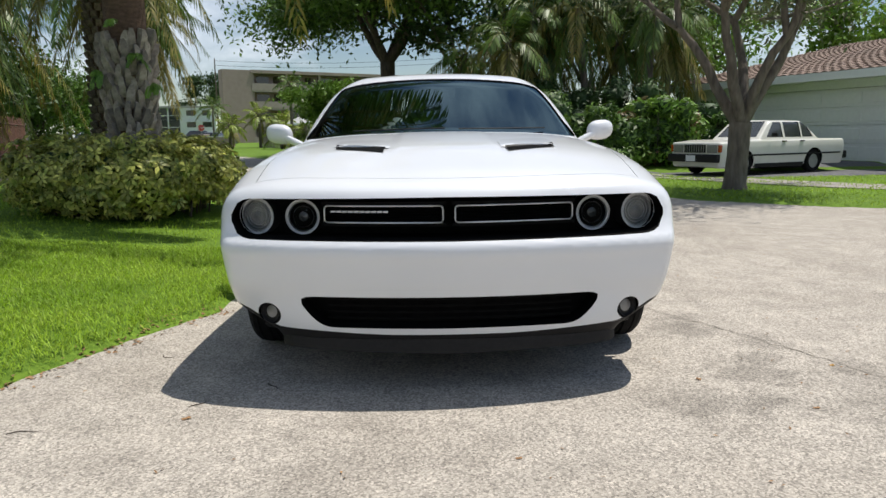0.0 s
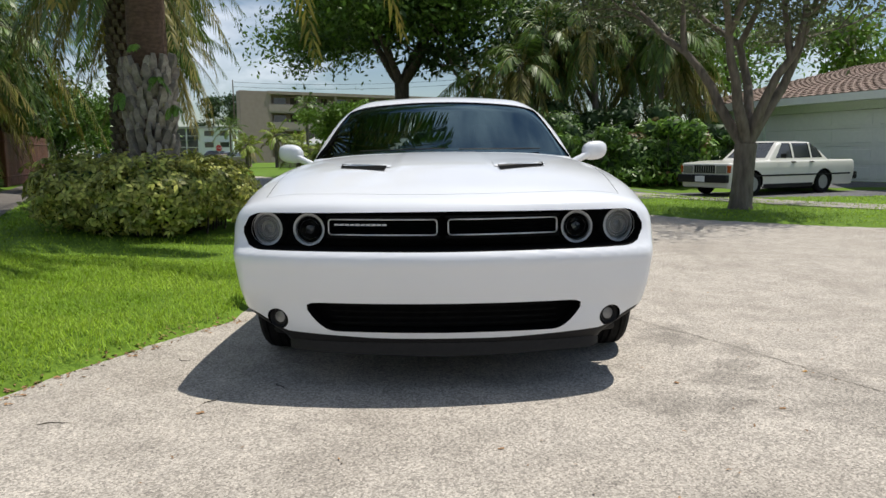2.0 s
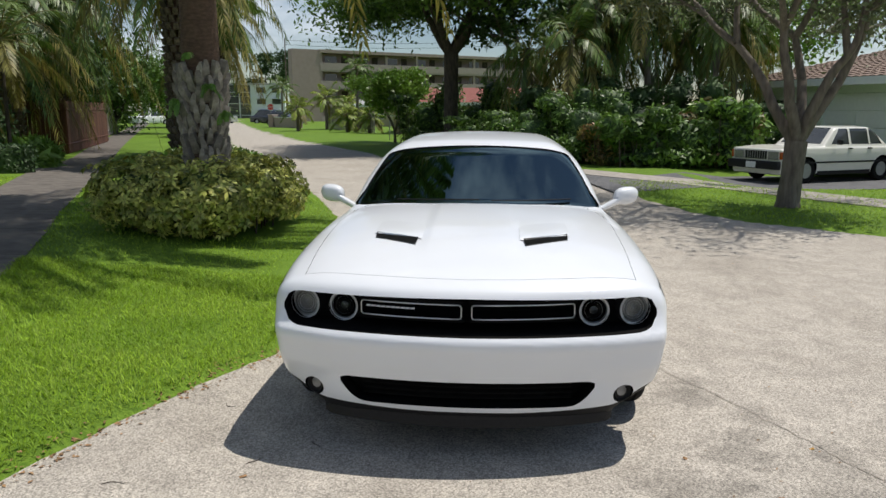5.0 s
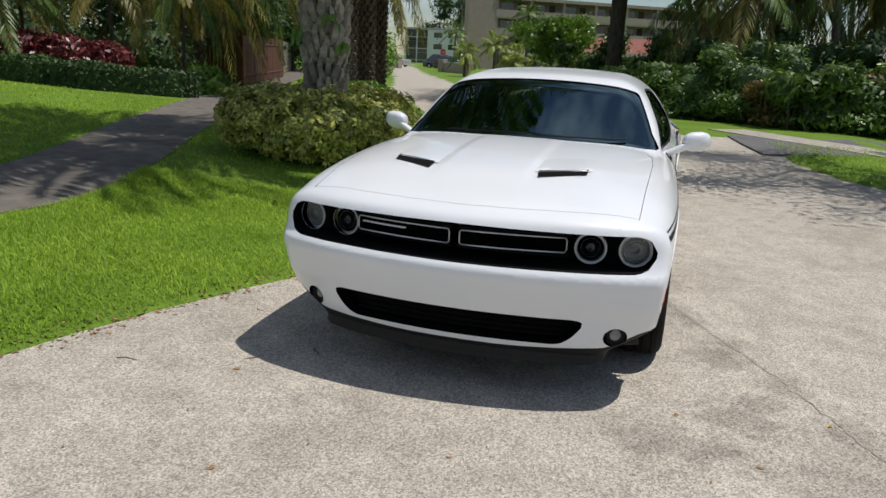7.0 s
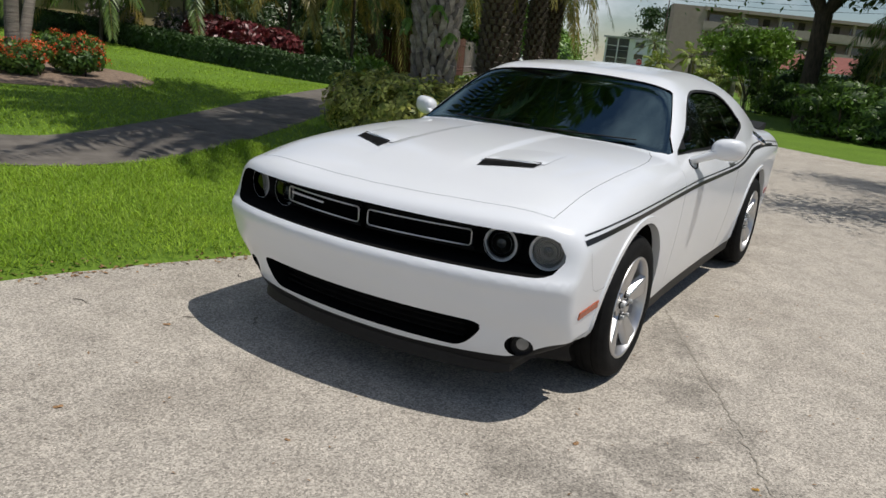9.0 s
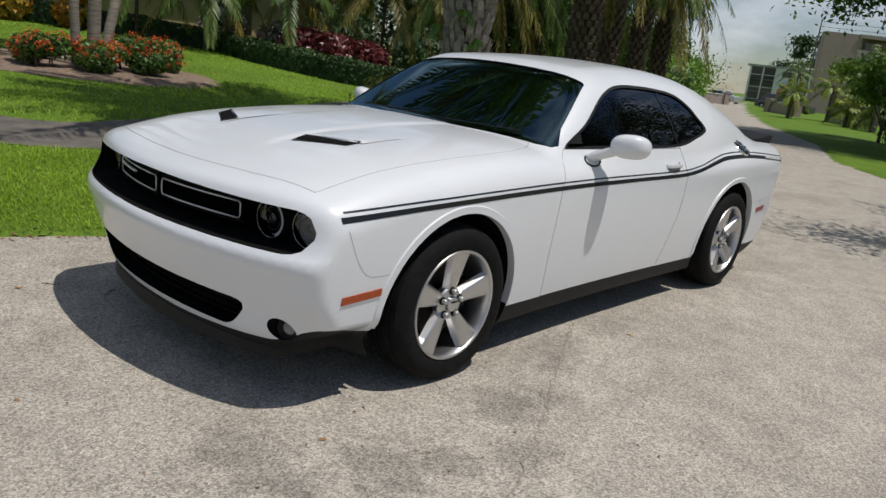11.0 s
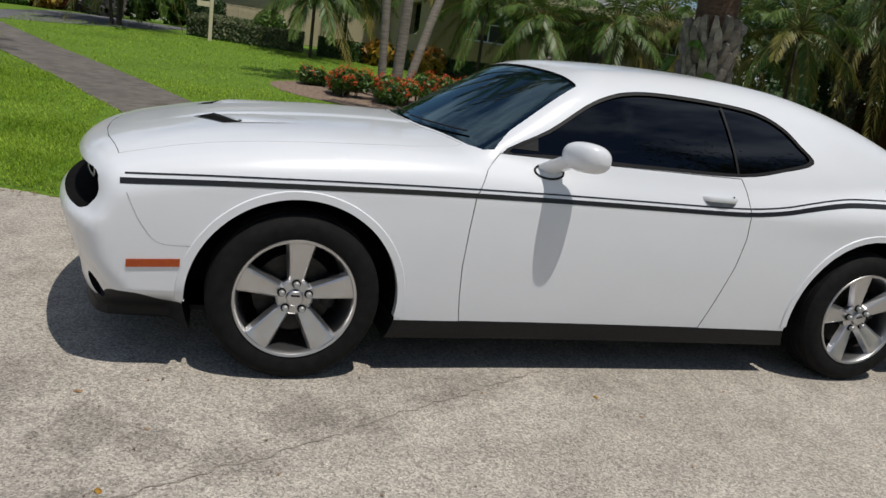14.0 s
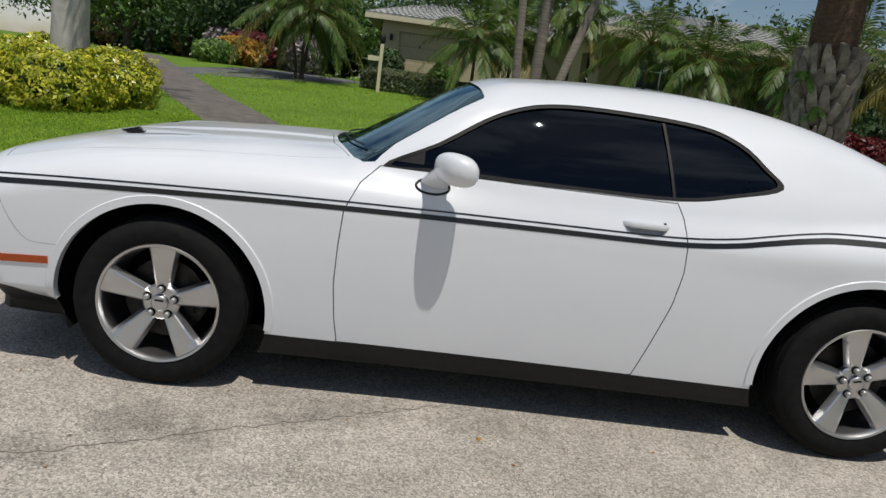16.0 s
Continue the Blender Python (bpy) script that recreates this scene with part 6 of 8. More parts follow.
bush("shrub", [(-13.6, 10.0, 1.05, 0.8, 0.6, 0.62), (-12.7, 10.3, 1.0, 0.75, 0.6, 0.6), (-11.9, 10.7, 0.95, 0.6, 0.5, 0.55)], 6500, 0.085, "redleaf", 44, "wine-red leafy shrubs behind the low hedge", "shrub", inner="redleaf", stems=3)
bush("shrub", [(-10.4, 12.0, 0.5, 0.5, 0.5, 0.36), (-11.2, 13.4, 0.5, 0.6, 0.6, 0.4), (-12.3, 15.0, 0.45, 0.6, 0.6, 0.4)], 1500, 0.16, "leaf_light", 45, "broad-leaved green plants by the path", "shrub", stems=2, long=3.2)
bush("shrub", [(-14.6, 9.9, 1.25, 0.9, 0.5, 0.5), (-16.4, 9.2, 1.4, 1.0, 0.5, 0.55)], 3000, 0.055, "purpleleaf", 46, "mottled pale and purple shrubs by the house", "shrub", stems=3, inner="leaf_dark")
bush("shrub", [(-17.3, 5.6, 1.3, 0.5, 0.5, 0.4), (-17.9, 4.3, 1.3, 0.45, 0.5, 0.38)], 900, 0.10, "orangeleaf", 47, "orange croton plants by the house", "shrub", stems=2, long=2.6)
bush("shrub", [(-16.6, 13.5, 1.2, 1.3, 1.2, 1.1), (-18.4, 15.4, 1.4, 1.6, 1.4, 1.4), (-14.6, 12.6, 0.9, 1.0, 0.8, 0.8), (-14.4, 15.4, 1.1, 1.3, 1.1, 1.1)], 7000, 0.10, "leaf_dark", 48, "dense dark green shrubs in shade", "shrub", stems=4)

# flower bed with a clump of slender palms
bed = Shape()
ring_pts = [(-9.75 + 1.75 * math.cos(a) * (1 + 0.06 * math.sin(3 * a)), 2.75 + 2.05 * math.sin(a) + 0.35 * math.cos(a)) for a in np.linspace(0, 2 * math.pi, 40, endpoint=False)]
bv = [(x, y, float(land(x, y)) + 0.036) for x, y in ring_pts] + [(-9.75, 2.75, float(land(-9.75, 2.75)) + 0.09)]
bed.add(bv, [(i, (i + 1) % 40, 40) for i in range(40)])
fbed = part("flower_bed", bed.mesh("flower_bed", M["soil"], True))
tagged(fbed, "bare mulch bed in the lawn", "flower bed", kind="structure")
for i, (x, y, r, h, n) in enumerate([(-9.2, 3.55, 0.62, 0.44, 2300), (-9.0, 2.75, 0.54, 0.40, 1900), (-9.9, 4.15, 0.55, 0.42, 1700), (-9.35, 2.0, 0.48, 0.37, 1500), (-10.3, 2.2, 0.4, 0.32, 1000), (-10.6, 1.5, 0.36, 0.3, 900)]):
    z = float(land(x, y))
    h, r = h * 0.80, r * 0.86
    rg = rnd(640 + i)
    lobes = [(x + rg.uniform(-0.6, 0.6) * r, y + rg.uniform(-0.6, 0.6) * r, z + h * rg.uniform(0.7, 1.25), r * rg.uniform(0.35, 0.6), r * rg.uniform(0.35, 0.6), h * rg.uniform(0.45, 0.75)) for _ in range(6)]
    bush("shrub", lobes, n, 0.045, "leaf", 60 + i, "low shrub covered in red-orange flowers" if i < 5 else "low reddish shrub in the mulch bed", "flowering shrub", "flower bed shrubs", stems=2, flowers=(170 if i < 4 else 60 if i == 4 else 30), inner="leaf_dark")
for i, (dx, dy, lx, ly, h, r) in enumerate([(0.0, 0.0, -0.25, -0.3, 6.2, 0.075), (0.0, 0.24, -0.1, 0.25, 6.6, 0.10), (-0.1, 0.40, -1.46, 2.12, 6.0, 0.085)]):
    x, y = -9.6 + dx, 2.6 + dy
    palm("palm_tree", (x, y, float(land(x, y))), h, r, 13, 1.7, 70 + i, "slender grey-trunked palm rising from the flower bed", leaflet=0.42, droop=0.9, lean=(lx, ly), bend=1.15, trunk="ringtrunk", old=0.1, n=34, width=0.04, top_r=r * 0.85, rise_lo=-0.2)
# royal palm trunk in yellow hedge
bush("hedge", [(-7.2, -4.3, 0.72, 0.8, 0.75, 0.46), (-8.3, -3.9, 0.78, 0.8, 0.6, 0.46), (-7.7, -5.2, 0.74, 0.9, 0.8, 0.46), (-6.8, -5.6, 0.70, 0.7, 0.8, 0.44)], 20000, 0.046, "yellowleaf", 81, "clipped yellow-green shrubs round a pale palm trunk", "shrub", stems=5, power=2.6, spray=6)
bush("hedge", [(-9.3, -5.6, 0.85, 0.9, 0.7, 0.46), (-10.6, -6.0, 0.9, 0.8, 0.6, 0.44)], 9000, 0.046, "yellowleaf", 82, "clipped yellow-green shrubs behind the palm trunk", "shrub", stems=5, power=2.6, spray=6)
palm("palm_tree", (-8.55, -4.74, float(land(-8.55, -4.74))), 6.5, 0.29, 18, 2.6, 83, "tall palm with a smooth pale grey trunk", trunk="royal", leaflet=0.5, top_r=0.25, old=0.1)
# pygmy date palms by the house
for i, (x, y, h, L) in enumerate([(-19.6, -2.9, 2.3, 2.2), (-17.6, 2.2, 2.0, 2.0), (-16.7, 6.8, 2.5, 2.0), (-15.2, 7.9, 2.1, 1.9), (-19.4, 3.4, 2.4, 1.8), (-14.4, 9.7, 2.4, 2.1), (-18.4, 5.0, 3.2, 1.7), (-13.0, 12.0, 2.9, 2.3), (-11.6, 13.0, 3.1, 2.3), (-15.4, 11.6, 3.0, 2.3)]):
    z = float(land(x, y))
    for k in range(3 if i == 0 else 1):
        an = 2.1 * k + 0.4
        palm("palm_tree", (x + 0.12 * math.cos(an), y + 0.12 * math.sin(an), z), h, 0.05, 30 if i else 20, L, 90 + 3 * i + k, "small feathery palm with arching green fronds", leaflet=0.42, droop=0.95, lean=((0.5 * math.cos(an), 0.55 * math.sin(an)) if i == 0 else (0, 0)), trunk="darkbark", old=0.08 if i < 7 else 0.4, n=52, width=0.030, rise_lo=-0.35)

# --- right-hand verge tree and the greenery across the road
branch_tree("verge_tree", (5.15, 8.85, 0.0), 101, "spreading street tree with bare grey limbs on the verge", 0.175, 1.15, 5, 0.50, 5.6, 24000, 0.055, "leaf_grey", spread=0.85, clump=0.45, levels=4, azs=[2.9, 4.4, 0.1, 1.3, 5.4], lean=(0.05, 0))
branch_tree("shade_tree", (-1.75, 28.0, 0.0), 102, "tall broad-leaved tree with dark trunk across the road", 0.30, 4.0, 6, 0.72, 10.5, 62000, 0.125, "leaf", bark="darkbark", clump=1.0, levels=3, gaps=0.85)
branch_tree("young_tree", (-4.9, 33.5, 0.0), 103, "young bright green tree on the far lawn", 0.07, 0.6, 5, 0.40, 3.8, 7000, 0.12, "leaf_light", clump=0.38, levels=2, gaps=0.9)
# (x, y, half width, height, leaf material, leaf size, number of leaves, redder flush)
BR = [(0.1, 21.6, 1.1, 2.1, "leaf", 0.10, 2200), (1.5, 20.4, 1.3, 2.5, "leaf", 0.10, 2800), (2.9, 19.9, 1.25, 3.1, "leaf", 0.09, 3400), (3.8, 18.9, 0.8, 1.7, "bronzeleaf", 0.10, 1300),
      (4.7, 18.6, 1.0, 2.4, "leaf", 0.14, 1500), (5.6, 18.2, 0.8, 2.4, "leaf", 0.13, 1500), (6.4, 18.9, 1.0, 2.6, "bronzeleaf", 0.13, 1300), (7.3, 18.5, 0.9, 2.5, "leaf_light", 0.13, 1500), (8.3, 19.3, 0.8, 2.0, "leaf", 0.12, 1200), (4.9, 21.6, 1.2, 3.3, "leaf_dark", 0.14, 1900), (6.6, 21.4, 1.2, 3.5, "leaf_dark", 0.14, 1900), (8.4, 21.8, 1.2, 3.2, "leaf_dark", 0.14, 1900), (1.6, 22.6, 1.2, 3.2, "leaf_dark", 0.14, 1900), (3.3, 22.2, 1.2, 3.6, "leaf_dark", 0.14, 1900), (-2.9, 31.5, 1.3, 3.4, "leaf", 0.15, 1700), (-0.4, 30.5, 1.5, 3.6, "leaf", 0.15, 1700), (1.9, 29.5, 1.4, 3.2, "leaf", 0.15, 1500)]
for i, (x, y, rx, h, mt, lf, n) in enumerate(BR):
    rg = rnd(500 + i)
    rx, h = rx * 1.25, h * 0.86
    bl = [(x + rg.uniform(-0.95, 0.95) * rx, y + rg.uniform(-0.5, 0.5) * rx, h * rg.uniform(0.2, 0.82), rx * rg.uniform(0.22, 0.5), rx * rg.uniform(0.22, 0.5), h * rg.uniform(0.09, 0.22)) for _ in range(11)] + [(x, y, h * 0.40, rx * 0.75, rx * 0.6, h * 0.32), (x, y - 0.2, h * 0.16, rx * 1.0, rx * 0.7, h * 0.18)]
    bush("shrub", bl, int(n * 2.2), lf * 0.68, mt, 110 + i, "overgrown bronze-tinged shrub across the road" if mt == "bronzeleaf" else "overgrown tall green shrub across the road", "shrub", "overgrown shrubs", stems=3, power=2.0, shell=0.35, long=2.4)
for i, (x, y, h, r, mt, n, lf) in enumerate([(2.0, 28, 9.0, 0.7, "leaf_dark", 4200, 0.17), (6.6, 26.5, 9.2, 0.7, "leaf_dark", 4200, 0.17), (10.4, 31, 9.0, 0.7, "leaf_dark", 4200, 0.18), (4.6, 35, 9.5, 0.8, "leaf", 4000, 0.18), (14.5, 36, 8.0, 0.8, "leaf_light", 4500, 0.18), (20, 31, 7.0, 0.9, "leaf_light", 5000, 0.17), (24, 24, 7.5, 0.9, "leaf", 6000, 0.17)]):
    branch_tree("background_tree", (x, y, 0.0), 130 + i, "tall dark green tree behind the shrubs", 0.2, 2.4, 5, r, h, n, lf, mt, bark="bark", clump=0.85, levels=2, gaps=0.5, group="background trees")
for i, (x, y, h, L) in enumerate([(2.6, 22.6, 4.2, 2.0), (3.7, 23.6, 5.4, 2.2), (4.6, 24.6, 4.6, 2.2), (5.6, 23.2, 5.8, 2.2), (6.6, 24.4, 4.4, 2.0), (7.6, 22.8, 5.2, 2.0), (8.8, 24.2, 4.4, 2.0), (1.2, 25.2, 4.0, 2.3), (9.8, 25.6, 5.4, 2.2)]):
    palm("palm_tree", (x, y, 0.0), h, 0.14, 24, L, 150 + i, "palm with dark drooping fronds among the trees", leaflet=0.62, old=0.25 if i % 3 else 0.5, droop=1.25, n=30, width=0.055, trunk="bark", rise_lo=-0.9, lean=(rnd(i).uniform(-0.5, 0.5), 0.0))
# street palms far along the road
for i, (x, y, h, L) in enumerate([(-11.2, 57.5, 5.2, 1.7), (-14.8, 52.0, 1.9, 1.5), (-12.6, 60.0, 2.2, 1.8), (-13.7, 57.0, 2.7, 2.1), (-10.6, 50.0, 1.4, 1.4), (-25.1, 84.0, 4.4, 2.6), (-8.6, 48.0, 1.3, 1.3)]):
    palm("palm_tree", (x, y, 0.0), h, 0.13, 20, L, 160 + i, "young street palm on the far lawn", leaf_mat="frond" if i in (0, 5) else "frond_young", leaflet=0.45, old=0.15 if i else 0.05, n=26, width=0.07, trunk="bark", rise_lo=-0.2)
# trees closing the view to the west and north-west
for i, (x, y, h, mt) in enumerate([(-22, 27, 7.0, "leaf_dark"), (-18.5, 21.5, 6.5, "leaf_dark"), (-26, 33, 7.0, "leaf_dark"), (-24, 42, 5.5, "leaf"), (-31, 52, 6.5, "leaf"), (-28.5, 60, 4.5, "leaf_light"), (-38, 60, 8.0, "leaf"), (-27, 39, 7.5, "leaf"), (-44, 84, 9, "leaf_dark"), (-58, 100, 10, "leaf_dark"),
                                   (-40, -9, 6.5, "leaf_dark"), (-46, -17, 7.0, "leaf_dark"), (-36, -14.5, 4.5, "leaf"), (-52, -24, 8, "leaf_dark"), (-44, 2, 7.5, "leaf"), (-38, 14, 8, "leaf_dark"), (-34, 22, 8, "leaf_dark"), (-33.5, -6.0, 5.0, "leaf_dark"), (-37, -5.0, 6.0, "leaf"), (-35, -9.0, 4.5, "leaf_dark"), (-41, -12.5, 5.0, "leaf_dark"), (-43, -7, 6.0, "leaf"), (-47, -14.2, 5.5, "leaf_dark"), (-53, -18, 6, "leaf"), (-31, 3.0, 6.0, "leaf_dark"), (-33, 8.5, 5.0, "leaf")]):
    branch_tree("background_tree", (x, y, ground_z(x, y)), 180 + i, "leafy green tree closing the view", 0.18, 0.9, 5, 0.9, h, 9500 if i < 8 else 5000, 0.15, mt, bark="darkbark", clump=1.15, levels=2, gaps=0.9, group="background trees")
# tall spiky evergreens on the skyline
for i, (x, y) in enumerate([(-52, 165), (-44, 168), (-40, 166), (-47, 172)]):
    branch_tree("evergreen_tree", (x, y, 0), 210 + i, "tall dark evergreen on the skyline", 0.3, 5.0, 4, 0.25, 15.0, 2500, 0.35, "leaf_dark", bark="darkbark", clump=0.9, levels=2, group="skyline evergreens")
for i, (x, y, rx, ry, rz, mt, lf) in enumerate([(-30, -6.8, 2.2, 1.0, 0.8, "redleaf", 0.16), (-33, -8.6, 2.2, 1.0, 0.9, "purpleleaf", 0.14), (-26, -6.3, 1.6, 0.9, 0.6, "orangeleaf", 0.13), (-24.0, -6.6, 2.2, 0.6, 0.45, "leaf", 0.09), (-29, -4.4, 1.2, 0.8, 0.9, "purpleleaf", 0.12), (-25.4, -0.6, 0.9, 0.7, 0.75, "leaf_dark", 0.08), (-24.2, 1.6, 0.6, 0.6, 0.55, "leaf", 0.08), (-17.2, 39.0, 1.5, 2.5, 1.5, "leaf_light", 0.14)]):
    z = float(land(x, y))
    bush("shrub", [(x, y, z + rz * 0.9, rx, ry, rz)], 2200, lf, mt, 220 + i, {"redleaf": "dark red leafy shrub by the driveway", "orangeleaf": "orange-leaved croton by the driveway", "purpleleaf": "mottled purple shrub near the house"}.get(mt, "rounded green shrub on the lawn"), "shrub", stems=3, inner="leaf_dark")
# a dense belt of garden shrubs that closes the view behind the driveway
BELT = smooth_poly([(-58, -27), (-50, -19.5), (-45, -12), (-42.5, -4), (-41, 4)], 4, closed=False)
for i, (x, y) in enumerate(BELT):
    z = float(land(x, y))
    rg = rnd(700 + i)
    bush("shrub", [(x + rg.uniform(-0.4, 0.4), y + rg.uniform(-0.4, 0.4), z + 1.3, 1.7, 1.7, 1.4 * rg.uniform(0.8, 1.25)), (x + rg.uniform(-1, 1), y + rg.uniform(-1, 1), z + 2.4, 1.1, 1.1, 1.0)], 900, 0.24, ("leaf_dark", "leaf", "leaf_dark", "bronzeleaf")[i % 4], 720 + i, "tall dense garden shrub beyond the driveway", "shrub", "garden shrub belt", stems=2, power=2.0)


# ---------------------------------------------------------------- paved areas of the neighbours
def paved(name, poly, z, material, label, category="driveway", thick=0.1, follow=False):
    """A flat or land-following paved piece over a polygon of the plan."""
    xs = [p[0] for p in poly]
    ys = [p[1] for p in poly]
    bm = bmesh.new()
    f = bm.faces.new([bm.verts.new((x, y, 0)) for x, y in poly])
    bmesh.ops.recalc_face_normals(bm, faces=bm.faces)
    if f.normal.z < 0:
        f.normal_flip()
    for a, lo, hi in ((0, min(xs), max(xs)), (1, min(ys), max(ys))):
        for v in np.arange(lo + 0.8, hi, 0.8):
            co, no = [0, 0, 0], [0, 0, 0]
            co[a], no[a] = v, 1
            bmesh.ops.bisect_plane(bm, geom=bm.verts[:] + bm.edges[:] + bm.faces[:], plane_co=co, plane_no=no)
    for v in bm.verts:
        v.co.z = float(land(v.co.x, v.co.y)) + z
    ex = bmesh.ops.extrude_face_region(bm, geom=bm.faces[:])
    for v in [g for g in ex["geom"] if isinstance(g, bmesh.types.BMVert)]:
        v.co.z -= thick
    bmesh.ops.recalc_face_normals(bm, faces=bm.faces)
    me = bpy.data.meshes.new(name)
    bm.to_mesh(me)
    bm.free()
    me.materials.append(material)
    return tagged(part(name, me), label, category, kind="structure")


paved("driveway_west", [(-16.2, -5.25), (-17.4, -3.9), (-19.8, -1.9), (-23, -0.6), (-27.2, 0.6), (-27.2, -4.0), (-23, -4.6), (-20.4, -5.3), (-18.0, -6.05)], 0.040, M["drive"], "dark asphalt driveway across the lawn")
paved("driveway_east", [(5.2, 12.5), (7.2, 12.9), (10.4, 14.5), (14.2, 15.6), (12.4, 19.6), (9.0, 18.0), (5.2, 16.2), (4.0, 14.8)], 0.040, M["drive"], "dark asphalt driveway with a parked old sedan")
paved("apron", [(2.55, 10.9), (3.35, 11.3), (5.4, 12.6), (4.1, 14.2), (3.0, 15.2), (2.1, 14.8), (2.3, 12.8)], 0.037, M["drive"], "grey asphalt driveway apron")
slab_path("pavement_east", [(2.2, 16.4), (3.5, 14.7), (4.6, 13.3), (5.55, 11.8), (6.7, 9.9), (7.9, 8.4), (10.5, 6.4), (16.0, 3.4), (30, -2.6)], 1.15, 0.1, M["pale_concrete"], 0.046, "pale concrete footpath on the far verge", joints=1.5)


# ---------------------------------------------------------------- buildings
def roof_slab(sh, pts, thick=0.12):
    """A slab over four corners."""
    lo = [(x, y, z - thick) for x, y, z in pts]
    sh.add(list(pts) + lo, [(0, 1, 2, 3), (7, 6, 5, 4), (0, 4, 5, 1), (1, 5, 6, 2), (2, 6, 7, 3), (3, 7, 4, 0)])


def tile_rows(root, a, b, c, d, material, nu, nv, name="roof_tile"):
    """Rows of roof tiles over the slope a-b (eave) to d-c (ridge), joined."""
    a, b, c, d = map(Vector, (a, b, c, d))
    n = (b - a).cross(d - a).normalized()
    sh = Shape()
    for j in range(nv):
        for i in range(nu):
            u0, u1, v0, v1 = i / nu, (i + 0.94) / nu, j / nv, (j + 1.08) / nv
            P = lambda u, v: (a.lerp(b, u)).lerp(d.lerp(c, u), v)
            p = [P(u0, v0) + n * 0.05, P((u0 + u1) / 2, v0) + n * 0.085, P(u1, v0) + n * 0.05, P(u1, v1) + n * 0.015, P((u0 + u1) / 2, v1) + n * 0.045, P(u0, v1) + n * 0.015, P(u0, v0), P(u1, v0)]
            sh.add(p, [(0, 1, 4, 5), (1, 2, 3, 4), (6, 7, 2, 1, 0)])
    ob = part(name + "s", sh.mesh(name, material), root)
    ob["kind"] = "stuff"
    return ob


def wall_with_holes(L, H, T, holes):
    """A wall along x from 0 to L, z 0 to H, y 0 to T, with openings (x0, x1, z0, z1) right through."""
    xs = sorted({0, L, *[h[0] for h in holes], *[h[1] for h in holes]})
    zs = sorted({0, H, *[h[2] for h in holes], *[h[3] for h in holes]})
    bm = bmesh.new()
    for x0, x1 in zip(xs[:-1], xs[1:]):
        for z0, z1 in zip(zs[:-1], zs[1:]):
            cx, cz = (x0 + x1) / 2, (z0 + z1) / 2
            if any(h[0] < cx < h[1] and h[2] < cz < h[3] for h in holes):
                continue
            vs = [bm.verts.new(p) for p in [(x, y, z) for z in (z0, z1) for x, y in ((x0, 0), (x1, 0), (x1, T), (x0, T))]]
            for f in ((3, 2, 1, 0), (4, 5, 6, 7), (0, 1, 5, 4), (1, 2, 6, 5), (2, 3, 7, 6), (3, 0, 4, 7)):
                bm.faces.new([vs[i] for i in f])
    bmesh.ops.remove_doubles(bm, verts=bm.verts, dist=1e-4)
    # drop the faces left inside between neighbouring blocks
    seen = {}
    for f in bm.faces:
        seen.setdefault(tuple(round(v, 3) for v in f.calc_center_median()), []).append(f)
    bmesh.ops.delete(bm, geom=[f for fs in seen.values() if len(fs) > 1 for f in fs], context="FACES")
    me = bpy.data.meshes.new("wall")
    bm.to_mesh(me)
    bm.free()
    return me


def add_wall(root, name, m, L, H, T, holes, material, label=""):
    me = wall_with_holes(L, H, T, holes)
    me.materials.append(material)
    return part(name, me, root, label, m)


def add_window(root, m, x0, x1, z0, z1, y=0.08, bars=(1, 1), frame="white"):
    w = part("window", None, root, "dark glazed window", m)
    fr = Shape()
    b = 0.05
    fr.box(x0, x1, y - 0.04, y + 0.03, z0, z0 + b).box(x0, x1, y - 0.04, y + 0.03, z1 - b, z1).box(x0, x0 + b, y - 0.04, y + 0.03, z0 + b, z1 - b).box(x1 - b, x1, y - 0.04, y + 0.03, z0 + b, z1 - b)
    for i in range(1, bars[0] + 1):
        c = x0 + (x1 - x0) * i / (bars[0] + 1)
        fr.box(c - 0.02, c + 0.02, y - 0.03, y + 0.02, z0 + b, z1 - b)
    for i in range(1, bars[1] + 1):
        c = z0 + (z1 - z0) * i / (bars[1] + 1)
        fr.box(x0 + b, x1 - b, y - 0.025, y + 0.015, c - 0.02, c + 0.02)
    part("window_frame", fr.mesh("window_frame", M[frame]), w)
    part("pane", Shape().box(x0 + b * 0.5, x1 - b * 0.5, y, y + 0.012, z0 + b * 0.5, z1 - b * 0.5).mesh("pane", M["pane"]), w)
    return w


def garage_door(root, m, x0, x1, z1, material, rows=4, cols=4, y=0.12):
    g = part("garage_door", None, root, "panelled garage door", m)
    for j in range(rows):
        za, zb = z1 * j / rows, z1 * (j + 1) / rows - 0.012
        sh = Shape().box(x0, x1, y, y + 0.05, za, zb)
        for i in range(cols):
            a = x0 + (x1 - x0) * (i + 0.08) / cols
            b = x0 + (x1 - x0) * (i + 0.92) / cols
            sh.box(a, b, y - 0.018, y + 0.002, za + 0.10, zb - 0.09, bev=0.012)
        part("door_panel", sh.mesh("door_panel", material), g)
    return g


